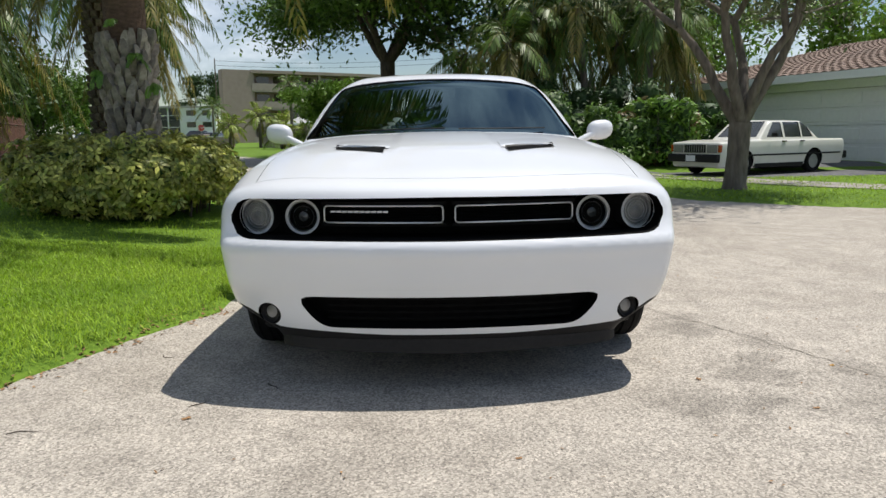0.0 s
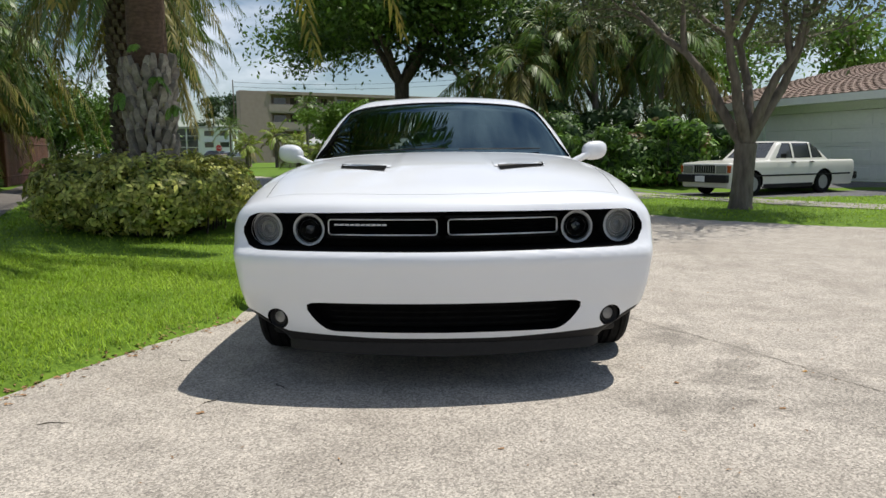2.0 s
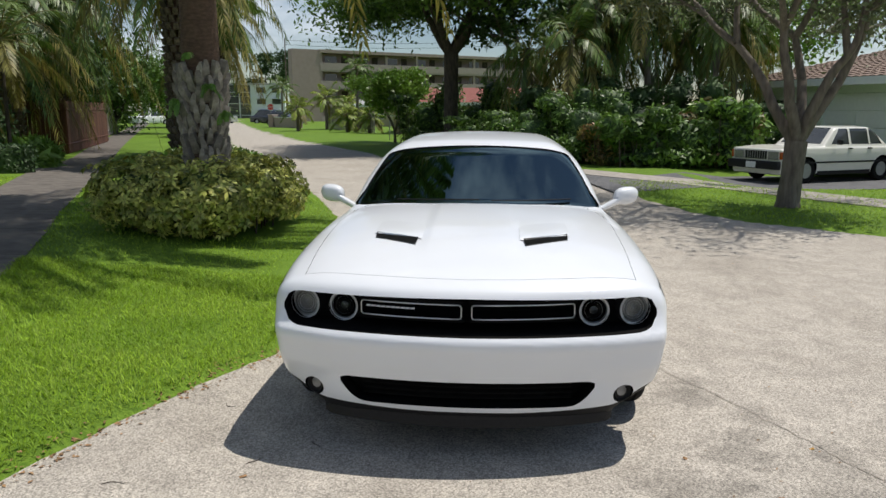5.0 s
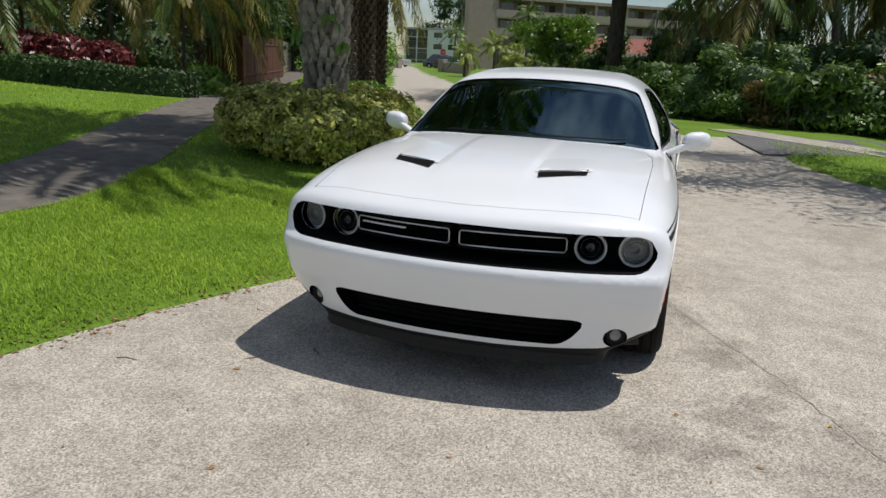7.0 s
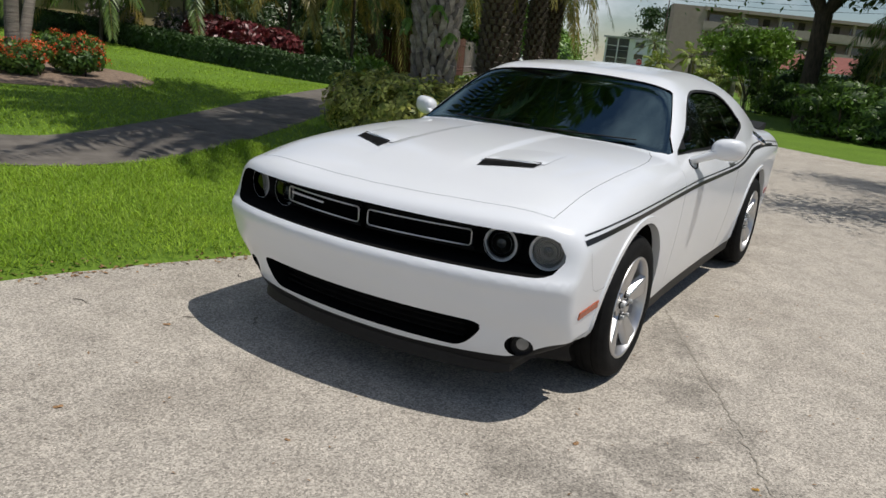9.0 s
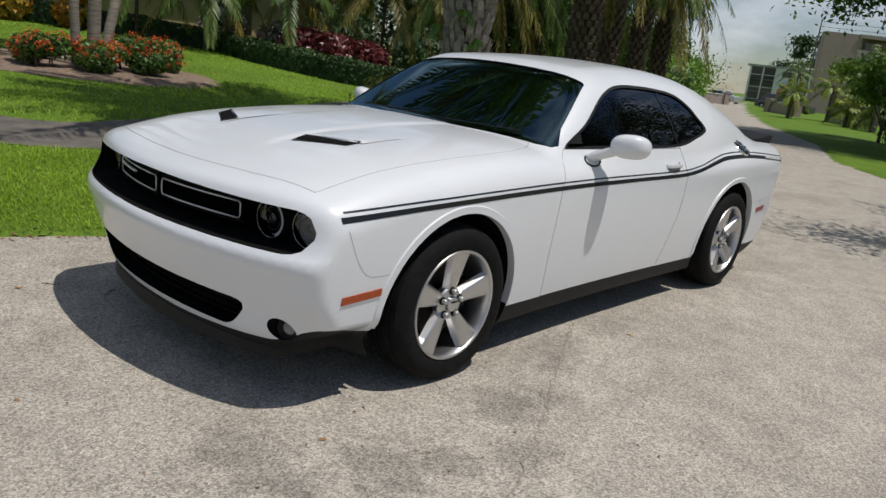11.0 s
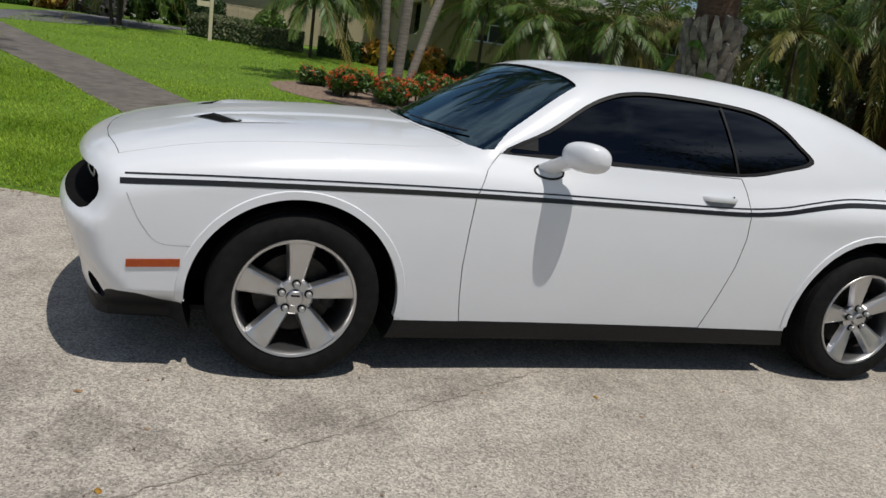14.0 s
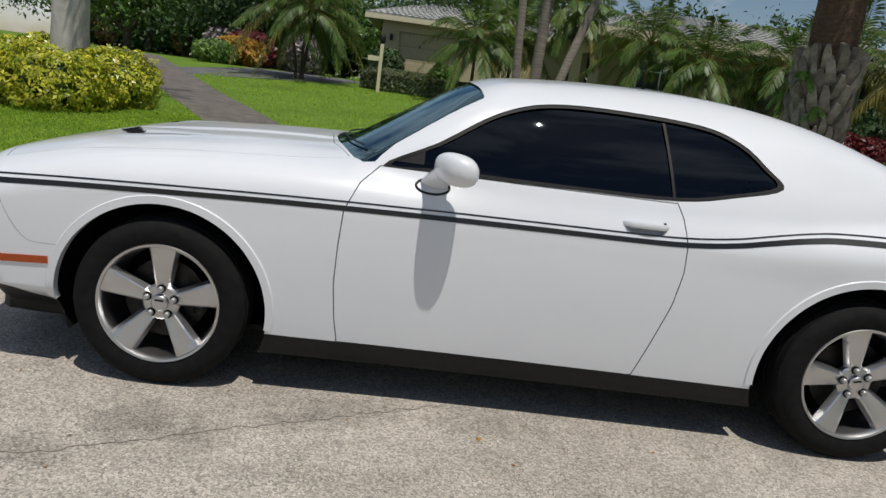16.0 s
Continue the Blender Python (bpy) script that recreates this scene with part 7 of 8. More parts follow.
# the pale house with the garage across the road; its front runs from (10.4, 25.6) towards (15.6, 12.6)
def house_east():
    h = thing("house", (10.2, 26.0, 0.0), "pale mint bungalow with white garage door and brown tile roof", "house", rz=math.degrees(math.atan2(-0.93, 0.37)))
    I = Matrix.Identity(4)
    H = 2.75
    add_wall(h, "wall", I, 16.0, H, 0.2, [(3.4, 9.2, 0.0, 2.25), (0.35, 1.65, 0.95, 2.1)], M["stucco_white"], "pale mint stucco wall")
    add_wall(h, "wall", Matrix.Rotation(radians(90), 4, "Z"), 9.0, H, 0.2, [(1.5, 3.0, 0.95, 2.1)], M["stucco_white"], "pale mint stucco wall")
    add_wall(h, "wall", Matrix.Translation((16.0, 0, 0)) @ Matrix.Rotation(radians(90), 4, "Z"), 9.0, H, 0.2, [], M["stucco_white"], "pale mint stucco wall")
    add_wall(h, "wall", Matrix.Translation((0, 9, 0)), 16.0, H, 0.2, [], M["stucco_white"], "pale mint stucco wall")
    garage_door(h, I, 3.4, 9.2, 2.25, M["garage"])
    part("plinth", Shape().box(0.0, 16.0, 0.02, 0.2, -0.4, 0.0).mesh("plinth", M["stucco_white"]), h, "pale foundation edge")
    add_window(h, I, 0.35, 1.65, 0.95, 2.1, bars=(1, 2))
    add_window(h, Matrix.Rotation(radians(90), 4, "Z"), 1.5, 3.0, 0.95, 2.1, bars=(1, 1))
    rf = Shape()
    e, rz = 0.7, 1.35
    A, B, C, D = (-e, -e, H - 0.05), (16 + e, -e, H - 0.05), (12.5, 4.5, H + rz), (3.5, 4.5, H + rz)
    roof_slab(rf, [A, B, C, D])
    E_, F_ = (16 + e, 9 + e, H - 0.05), (-e, 9 + e, H - 0.05)
    roof_slab(rf, [E_, F_, D, C])
    rf.add([A, D, F_], [(0, 1, 2)])
    rf.add([B, E_, C], [(0, 1, 2)])
    roof = part("roof", rf.mesh("roof", M["brownroof"]), h, "brown tile hip roof")
    tile_rows(h, A, B, C, D, M["brownroof"], 56, 18)
    tile_rows(h, F_, A, D, D, M["brownroof"], 30, 18)
    fa = Shape().box(-e, 16 + e, -e - 0.03, -e, H - 0.26, H - 0.02)
    part("fascia", fa.mesh("fascia", M["garage"]), h, "white fascia board")
    sf = Shape().box(-e, 16 + e, -e, 0.0, H - 0.24, H - 0.2)
    part("soffit", sf.mesh("soffit", M["white"]), h)
    gate = Shape()
    for k in range(9):
        gate.box(-2.4 + 0.26 * k, -2.4 + 0.26 * k + 0.24, 0.3, 0.33, 0.05, 1.5)
    gate.box(-2.45, -0.05, 0.33, 0.38, 0.3, 0.4).box(-2.45, -0.05, 0.33, 0.38, 1.2, 1.3)
    part("side_gate", gate.mesh("side_gate", M["stucco_white"]), h, "pale green board gate")
    return h


house_east()


# the tan house behind the lawn
def house_west():
    h = thing("house", (-20.6, 6.5, 1.15), "tan bungalow with olive garage and pale grey tile roof", "house", rz=90)
    H = 2.75
    I = Matrix.Identity(4)
    # local x runs north, local y away from the lawn
    add_wall(h, "wall", I, 12.0, H, 0.22, [(1.2, 2.8, 1.0, 2.2), (5.0, 6.4, 0.1, 2.3), (8.6, 10.8, 1.0, 2.2)], M["stucco_tan"], "tan stucco wall")
    add_wall(h, "wall", Matrix.Translation((12.0, 0.22, 0)) @ Matrix.Rotation(radians(90), 4, "Z"), 10, H, 0.22, [], M["stucco_tan"], "tan stucco wall")
    add_wall(h, "wall", Matrix.Translation((0.22, 0.22, 0)) @ Matrix.Rotation(radians(90), 4, "Z"), 6.2, H, 0.22, [(1.5, 3.0, 1.0, 2.1)], M["stucco_olive"], "olive stucco wall")
    add_window(h, I, 1.2, 2.8, 1.0, 2.2, bars=(1, 1))
    add_window(h, I, 8.6, 10.8, 1.0, 2.2, bars=(2, 1))
    dr = Shape().box(5.0, 6.4, 0.1, 0.15, 0.1, 2.3).box(5.15, 5.62, 0.08, 0.1, 0.3, 2.1, bev=0.01).box(5.78, 6.25, 0.08, 0.1, 0.3, 2.1, bev=0.01)
    part("front_door", dr.mesh("front_door", M["darkbark"]), h, "dark double front door")
    # garage wing, set back to the south
    G = Matrix.Translation((-7.5, 6.4, 0.05))
    add_wall(h, "wall", G, 7.5, H - 0.1, 0.22, [(0.7, 3.1, 0.0, 2.15)], M["stucco_olive"], "olive stucco garage wall")
    add_wall(h, "wall", Matrix.Translation((-7.28, 6.62, 0.05)) @ Matrix.Rotation(radians(90), 4, "Z"), 7.0, H - 0.1, 0.22, [], M["stucco_olive"], "olive stucco garage wall")
    garage_door(h, G, 0.7, 3.1, 2.15, M["stucco_olive"], rows=4, cols=3)
    for x in (0.4, 3.45):
        ln = Shape().box(x - 0.06, x + 0.06, -0.14, -0.02, 1.75, 2.0, bev=0.02)
        part("wall_lantern", ln.mesh("wall_lantern", M["black"]), h, "small black wall lantern", G)
    e = 0.75
    rf = Shape()
    for a in (((-e, -e, H), (12 + e, -e, H), (9.5, 5, H + 1.3), (2.5, 5, H + 1.3)), ((12 + e, 10 + e, H), (-e, 10 + e, H), (2.5, 5, H + 1.3), (9.5, 5, H + 1.3)), ((-e, 10 + e, H), (-e, -e, H), (2.5, 5, H + 1.3), (2.5, 5, H + 1.29)),
              ((-8.2, 6.05, H), (1.0, 6.05, H), (1.0, 10, H + 1.05), (-5.4, 10, H + 1.05)), ((-8.2, 14.4, H), (-8.2, 6.05, H), (-5.4, 10, H + 1.05), (-5.4, 10, H + 1.04))):
        roof_slab(rf, a)
    part("roof", rf.mesh("roof", M["greyroof"]), h, "pale grey tile roof")
    tile_rows(h, (-e, -e, H), (12 + e, -e, H), (9.5, 5, H + 1.3), (2.5, 5, H + 1.3), M["greyroof"], 44, 16)
    tile_rows(h, (-8.2, 6.05, H), (-e, 6.05, H), (-e, 10, H + 1.05), (-5.4, 10, H + 1.05), M["greyroof"], 30, 14)
    fa = Shape().box(-e, 12 + e, -e - 0.03, -e, H - 0.3, H - 0.02).box(-8.2, -e, 6.02, 6.05, H - 0.2, H - 0.02)
    part("fascia", fa.mesh("fascia", M["postcream"]), h, "cream fascia board")
    return h


house_west()


# taupe apartment block down the road
def apartments():
    ang = math.degrees(math.atan2(24, 36))
    b = thing("apartment_building", (-28.6, 96.5, -0.2), "four-storey taupe apartment block with open balconies", "apartment building", rz=ang)
    Lb, H, D = 46.0, 9.7, 4.0
    fl = H / 4
    part("side_wall", Shape().box(1.5, 5.5, 0, 1.6, 0, H + 0.35).mesh("side_wall", M["apart"]), b, "plain taupe end wall")
    part("back_wall", Shape().box(5.5, Lb, 2.2, D, 0, H).mesh("back_wall", M["apart"]), b, "taupe recessed wall")
    part("roof", Shape().box(5.4, Lb + 0.3, -0.15, D, H - 0.02, H + 0.4).mesh("roof", M["apart"]), b, "flat roof edge")
    for k in range(4):
        z = fl * k
        part("balcony_slab", Shape().box(5.5, Lb, 0, 2.2, z - 0.12, z + 0.1).mesh("balcony_slab", M["apart_light"]), b)
        part("balcony_wall", Shape().box(5.5, Lb, -0.05, 0.1, z + 0.1, z + 1.05).mesh("balcony_wall", M["apart_light"]), b, "solid balcony parapet")
        for i in range(8):
            x = 7.0 + 4.8 * i
            w = part("window", None, b)
            part("pane", Shape().box(x, x + 1.8, 2.13, 2.17, z + 0.9, z + 2.1).mesh("pane", M["pane"]), w)
            part("window_frame", Shape().box(x - 0.08, x + 1.88, 2.17, 2.2, z + 0.82, z + 2.18).mesh("window_frame", M["apart_light"]), w)
            part("apartment_door", Shape().box(x + 2.5, x + 3.4, 2.12, 2.2, z + 0.1, z + 2.15).mesh("apartment_door", M["darkbark"]), b)
    for i in range(9):
        x = 5.5 + 5.0 * i
        part("pier", Shape().box(x, x + 0.35, 0.1, 0.45, 0, H).mesh("pier", M["apart"]), b)
    return b


apartments()


def white_block():
    b = thing("apartment_building", (-53.2, 143, -0.3), "three-storey white apartment building with screened balconies", "apartment building", rz=6)
    H = 6.9
    part("wall", Shape().box(0, 11.5, 0, 10, 0, H).mesh("wall", M["white"]), b, "white painted wall")
    part("roof", Shape().box(-0.4, 12.0, -0.4, 10.4, H, H + 0.35).mesh("roof", M["greyroof"]), b)
    for k in range(3):
        z = 2.25 * k
        for i in range(2):
            x = 6.0 + 3.0 * i
            w = part("window", None, b)
            part("pane", Shape().box(x, x + 1.7, -0.05, -0.02, z + 0.9, z + 1.9).mesh("pane", M["pane"]), w)
            part("awning", Shape().box(x - 0.15, x + 1.85, -0.8, -0.02, z + 1.95, z + 2.05).mesh("awning", M["white"]), w)
        for i in range(2):
            x = 0.4 + 2.3 * i
            bal = part("balcony", Shape().box(x, x + 2.0, -0.10, 0.0, z + 0.15, z + 2.35).mesh("balcony", M["pane"]), b, "screened balcony")
            part("balcony_rail", Shape().box(x, x + 2.0, -0.16, -0.1, z + 0.9, z + 1.0).mesh("balcony_rail", M["white"]), bal)
    return b


white_block()


def red_roof_house(name, x, y, w, d, rz, label, wall, roof):
    h = thing("house", (x, y, -0.1), label, "house", rz=rz)
    H = 2.3
    add_wall(h, "wall", Matrix.Identity(4), w, H, 0.2, [(w * 0.2, w * 0.2 + 1.2, 0.9, 1.9), (w * 0.6, w * 0.6 + 1.2, 0.9, 1.9)], M[wall])
    add_window(h, Matrix.Identity(4), w * 0.2, w * 0.2 + 1.2, 0.9, 1.9)
    add_window(h, Matrix.Identity(4), w * 0.6, w * 0.6 + 1.2, 0.9, 1.9)
    part("wall", Shape().box(0, 0.2, 0.2, d, 0, H).box(w - 0.2, w, 0.2, d, 0, H).mesh("wall", M[wall]), h)
    rf = Shape()
    roof_slab(rf, [(-0.6, -0.6, H), (w + 0.6, -0.6, H), (w - 1.5, d / 2, H + 1.1), (1.5, d / 2, H + 1.1)])
    roof_slab(rf, [(w + 0.6, d + 0.6, H), (-0.6, d + 0.6, H), (1.5, d / 2, H + 1.1), (w - 1.5, d / 2, H + 1.1)])
    part("roof", rf.mesh("roof", M[roof]), h, "low tiled roof")
    part("fascia", Shape().box(-0.6, w + 0.6, -0.65, -0.6, H - 0.22, H).mesh("fascia", M["white"]), h)


red_roof_house("house", -6.8, 47, 13.0, 8, 4, "low tan house with a red tile roof behind a fence", "stucco_tan", "redroof")
red_roof_house("house", -13.5, 70, 7.0, 7, 10, "small grey house with a white roof down the road", "stucco_olive", "greyroof")


# ---------------------------------------------------------------- fences, sign, posts, wires
def board_fence(pts, height, material, label, step=0.16):
    f = thing("fence", (pts[0][0], pts[0][1], ground_z(*pts[0])), label, "fence", "garden fences")
    ox, oy, oz = f.location
    bm_ = Shape().box(-0.07, 0.07, -0.012, 0.012, 0.03, height).mesh("board", material)
    po = Shape().box(-0.05, 0.05, -0.05, 0.05, -0.1, height + 0.08).mesh("post", material)
    for a, b in zip(pts[:-1], pts[1:]):
        L = math.hypot(b[0] - a[0], b[1] - a[1])
        an = math.degrees(math.atan2(b[1] - a[1], b[0] - a[0]))
        n = int(L / step)
        for i in range(n):
            u = (i + 0.5) / n
            x, y = a[0] + (b[0] - a[0]) * u, a[1] + (b[1] - a[1]) * u
            z = ground_z(x, y) - oz
            part("board", bm_, f, m=pose(x - ox, y - oy, z + 0.01 * math.sin(i * 2.3), 0, 0, an))
            if i % 15 == 0:
                part("post", po, f, m=pose(x - ox, y - oy, z, 0, 0, an) @ Matrix.Translation((0, 0.06, 0)))
        m0 = (Vector((a[0] - ox, a[1] - oy, ground_z(*a) - oz)), Vector((b[0] - ox, b[1] - oy, ground_z(*b) - oz)))
        for zz in (0.35, height - 0.3):
            part("rail", Shape().tube([m0[0] + Vector((0, 0, zz)), m0[1] + Vector((0, 0, zz))], 0.035, 4).mesh("rail", material), f)


board_fence([(-22.5, 21.5), (-14.9, 21.3), (-18.6, 31.0)], 1.85, M["wood"], "reddish stained board fence beside the footpath")
board_fence([(-19.4, 31.5), (-25.0, 44.0)], 1.8, M["greywood"], "weathered grey board fence beside the footpath")


def chain_fence(a, b, h, label):
    f = thing("fence", (a[0], a[1], 0.0), label, "fence", "garden fences")
    L = math.hypot(b[0] - a[0], b[1] - a[1])
    d = Vector(((b[0] - a[0]) / L, (b[1] - a[1]) / L, 0))
    n = int(L / 2.4)
    pm = Shape().tube([(0, 0, -0.1), (0, 0, h + 0.05)], 0.03, 8).mesh("post", M["galv"])
    for i in range(n + 1):
        part("post", pm, f, m=Matrix.Translation(d * (L * i / n)))
    part("top_rail", Shape().tube([(0, 0, h), d * L + Vector((0, 0, h))], 0.022, 6).mesh("top_rail", M["galv"]), f)
    wires = Shape()
    k = int(L / 0.16)
    for i in range(k):
        p0 = d * (L * i / k)
        for s in (-1, 1):
            p1 = d * min(L, max(0, L * i / k + s * h * 0.9))
            wires.tube([p0 + Vector((0, 0, 0.03)), p1 + Vector((0, 0, h))], 0.003, 3, cap=False)
    part("wire_mesh", wires.mesh("wire_mesh", M["galv"]), f, "grey chain-link mesh")


chain_fence((-5.6, 36.5), (9.0, 25.5), 1.35, "grey chain-link fence across the far lawn")
board_fence([(-14.5, 60.0), (-8.0, 46.5)], 1.7, M["greywood"], "weathered grey board fence on the far lawn", step=0.3)
board_fence([(-5.0, 41.0), (3.0, 38.0)], 1.6, M["greywood"], "weathered grey board fence behind the tree", step=0.3)


def stop_sign():
    s = thing("stop_sign", (-25.7, 81.3, 0.0), "red octagonal stop sign on a steel post", "road sign")
    part("post", Shape().tube([(0, 0, -0.2), (0, 0, 2.35)], 0.035, 8).mesh("post", M["galv"]), s)
    oc = Shape().revolve([(0.41, 0.0), (0.41, -0.02)], 8, "y").mesh("sign_border", M["white"])
    fc = Shape().revolve([(0.37, -0.02), (0.37, -0.026)], 8, "y").mesh("sign_face", M["stopred"])
    m = Matrix.Translation((0, -0.05, 2.0)) @ Matrix.Rotation(radians(22.5), 4, "Y")
    part("sign_border", oc, s, m=m)
    part("sign_face", fc, s, "red sign face", m)
    cu = bpy.data.curves.new("sign_text", "FONT")
    cu.body, cu.size, cu.align_x, cu.align_y, cu.extrude = "STOP", 0.28, "CENTER", "CENTER", 0.003
    ob = new("tmp_text", cu)
    me = bpy.data.meshes.new_from_object(ob.evaluated_get(bpy.context.evaluated_depsgraph_get()))
    bpy.data.objects.remove(ob)
    me.materials.clear()
    me.materials.append(M["white"])
    part("sign_text", me, s, "white capital letters", pose(0, -0.083, 2.0, 90, 0, 0))


stop_sign()


def entrance_wall(a, b, label):
    """A low rendered wall between two square piers."""
    L = math.hypot(b[0] - a[0], b[1] - a[1])
    w = thing("entrance_wall", (a[0], a[1], 0.0), label, "garden wall", "entrance walls", rz=math.degrees(math.atan2(b[1] - a[1], b[0] - a[0])))
    part("wall_panel", Shape().box(0.3, L - 0.3, -0.11, 0.11, -0.1, 0.98).mesh("wall_panel", M["apart_light"]), w)
    part("coping", Shape().box(0.3, L - 0.3, -0.15, 0.15, 0.98, 1.05, bev=0.015).mesh("coping", M["white"]), w, "pale coping")
    for x in (0.0, L):
        pier = part("pier", Shape().box(x - 0.3, x + 0.3, -0.3, 0.3, -0.1, 1.18).mesh("pier", M["apart"]), w, "square taupe pier")
        part("pier_cap", Shape().box(x - 0.36, x + 0.36, -0.36, 0.36, 1.18, 1.26, bev=0.02).mesh("pier_cap", M["apart_light"]), pier)


entrance_wall((-20.0, 63.0), (-17.2, 61.0), "low pale entrance wall with square piers by the junction")
entrance_wall((-31.4, 71.6), (-29.4, 76.4), "low pale entrance wall with square piers beside the road")


def sign_post():
    x, y = -18.4, -0.4
    s = thing("sign_post", (x, y, float(land(x, y))), "cream wooden post with a small sign arm and lamp", "post")
    part("post", Shape().box(-0.05, 0.05, -0.05, 0.05, -0.1, 1.42, bev=0.01).mesh("post", M["postcream"]), s)
    part("sign_arm", Shape().box(-0.02, 0.02, -0.38, -0.05, 0.92, 1.06, bev=0.006).mesh("sign_arm", M["postcream"]), s, "small cream sign board")
    part("post_lamp", Shape().revolve([(0.05, 1.42), (0.085, 1.50), (0.085, 1.62), (0.03, 1.70), (0, 1.72)], 10, "z").mesh("post_lamp", M["black"], True, 40), s, "small dark post lantern")


sign_post()


def utility_pole(x, y, h):
    p = thing("utility_pole", (x, y, 0), "tall wooden utility pole with wires", "utility pole")
    part("pole", Shape().tube([(0, 0, -0.3), (0, 0, h)], [0.12, 0.07], 10).mesh("pole", M["pole"], True), p)
    for k in (0, 1):
        pts = [(45 * t, -12 * t, h - 0.3 - 0.6 * k - 4 * t * (1 - t)) for t in np.linspace(0, 1, 12)]
        part("wire", Shape().tube(pts, 0.02, 4).mesh("wire", M["black"]), p, "sagging black wire")


utility_pole(-29.0, 100.0, 11.5)


# ---------------------------------------------------------------- other cars
def sedan_form(L, W, H, belt, hood_end, screen_top, rear_top, deck_start, hz, dz, k=0.09):
    def F(x, y, z):
        a = np.abs(x)
        side = a - (W / 2 - 0.05 * sstep(0.55, 0.2, z) - 0.03 * sstep(0.7, 1.0, z))
        f = smax(side, np.maximum(-y, y - L), 0.10)
        top = z - np.where(y < L / 2, hz + 0.05 * sstep(0, 0.9, y), dz)
        f = smax(f, top, k)
        f = smax(f, 0.22 - z, 0.05)
        cab = smax(a - (W / 2 - 0.07 - 0.30 * np.maximum(z - belt, 0)), z - (H - 0.03 * (a / 0.6) ** 2), 0.08)
        s1 = (H - belt) / (screen_top - hood_end)
        s2 = (H - belt) / (deck_start - rear_top)
        cab = smax(cab, ((z - belt) - s1 * (y - hood_end)) / math.sqrt(1 + s1 * s1), 0.06)
        cab = smax(cab, ((z - belt) - s2 * (deck_start - y)) / math.sqrt(1 + s2 * s2), 0.06)
        cab = np.maximum(cab, 0.5 - z)
        return np.minimum(f, cab)
    return F


def simple_wheel(car_, x, y, r, sgn):
    w = part("wheel", None, car_, "black tyre on a plain steel rim", Matrix.Translation((x, y, r)) @ (Matrix.Identity(4) if sgn > 0 else Matrix.Rotation(math.pi, 4, "Z")))
    part("tyre", Shape().revolve([(r * 0.6, -0.08), (r * 0.9, -0.09), (r, -0.05), (r, 0.05), (r * 0.9, 0.09), (r * 0.6, 0.08)], 28, "x", closed=True).mesh("tyre", M["tyre"], True, 30), w)
    part("rim", Shape().revolve([(r * 0.62, 0.07), (r * 0.55, 0.05), (r * 0.25, 0.065), (0, 0.075)], 24, "x").mesh("rim", M["galv"], True, 30), w)
    # added near-black disc in place of the shade inside the wheel
    part("backing", Shape().revolve([(0, -0.05), (r * 0.62, -0.05), (r * 0.62, -0.03), (0, -0.03)], 20, "x").mesh("backing", M["dark"]), w)


def parked_car(loc, heading, label, paint, form, L, W, H, belt, wins, axles, r, detail=True, h=0.045):
    """heading: degrees that the nose's direction (local -y) is turned by."""
    c = thing("car", loc, label, "car", "parked cars", rz=heading)
    p, q = nets(form, (-W / 2 - 0.1, -0.1, 0.1), (W / 2 + 0.1, L + 0.1, H + 0.1), h)
    body = mesh_of("parked_body", p, q, [M[paint]])
    shell = mesh_of("parked_glass", p - 0.012 * grad(form, p), q, [M["pane"]])
    for ay in axles:
        for s in (1, -1):
            a, b = sorted((s * (W / 2 - 0.28), s * (W / 2 + 0.2)))
            body = boolean(body, disc_cutter(0, ay, r, r * 1.16, a, b, M["dark"], 28), "DIFFERENCE")
    panes = []
    for poly, ax, a, b in wins:
        cut = prism("w", poly, ax, a, b, M["dark"])
        panes.append(only_skin(boolean(shell.copy(), cut.copy(), "INTERSECT"), "far_window_glass"))
        body = boolean(body, prism("w", grown(poly, 0.012), ax, a, b, M["black"]), "DIFFERENCE")
    part("body", skin_normals(body, form, {M[paint].name}), c)
    for g in panes:
        part("window", skin_normals(g, form, {"far_window_glass"}), c, "dark car window")
    for ay in axles:
        for s in (1, -1):
            simple_wheel(c, s * (W / 2 - 0.10), ay, r, s)
    return c


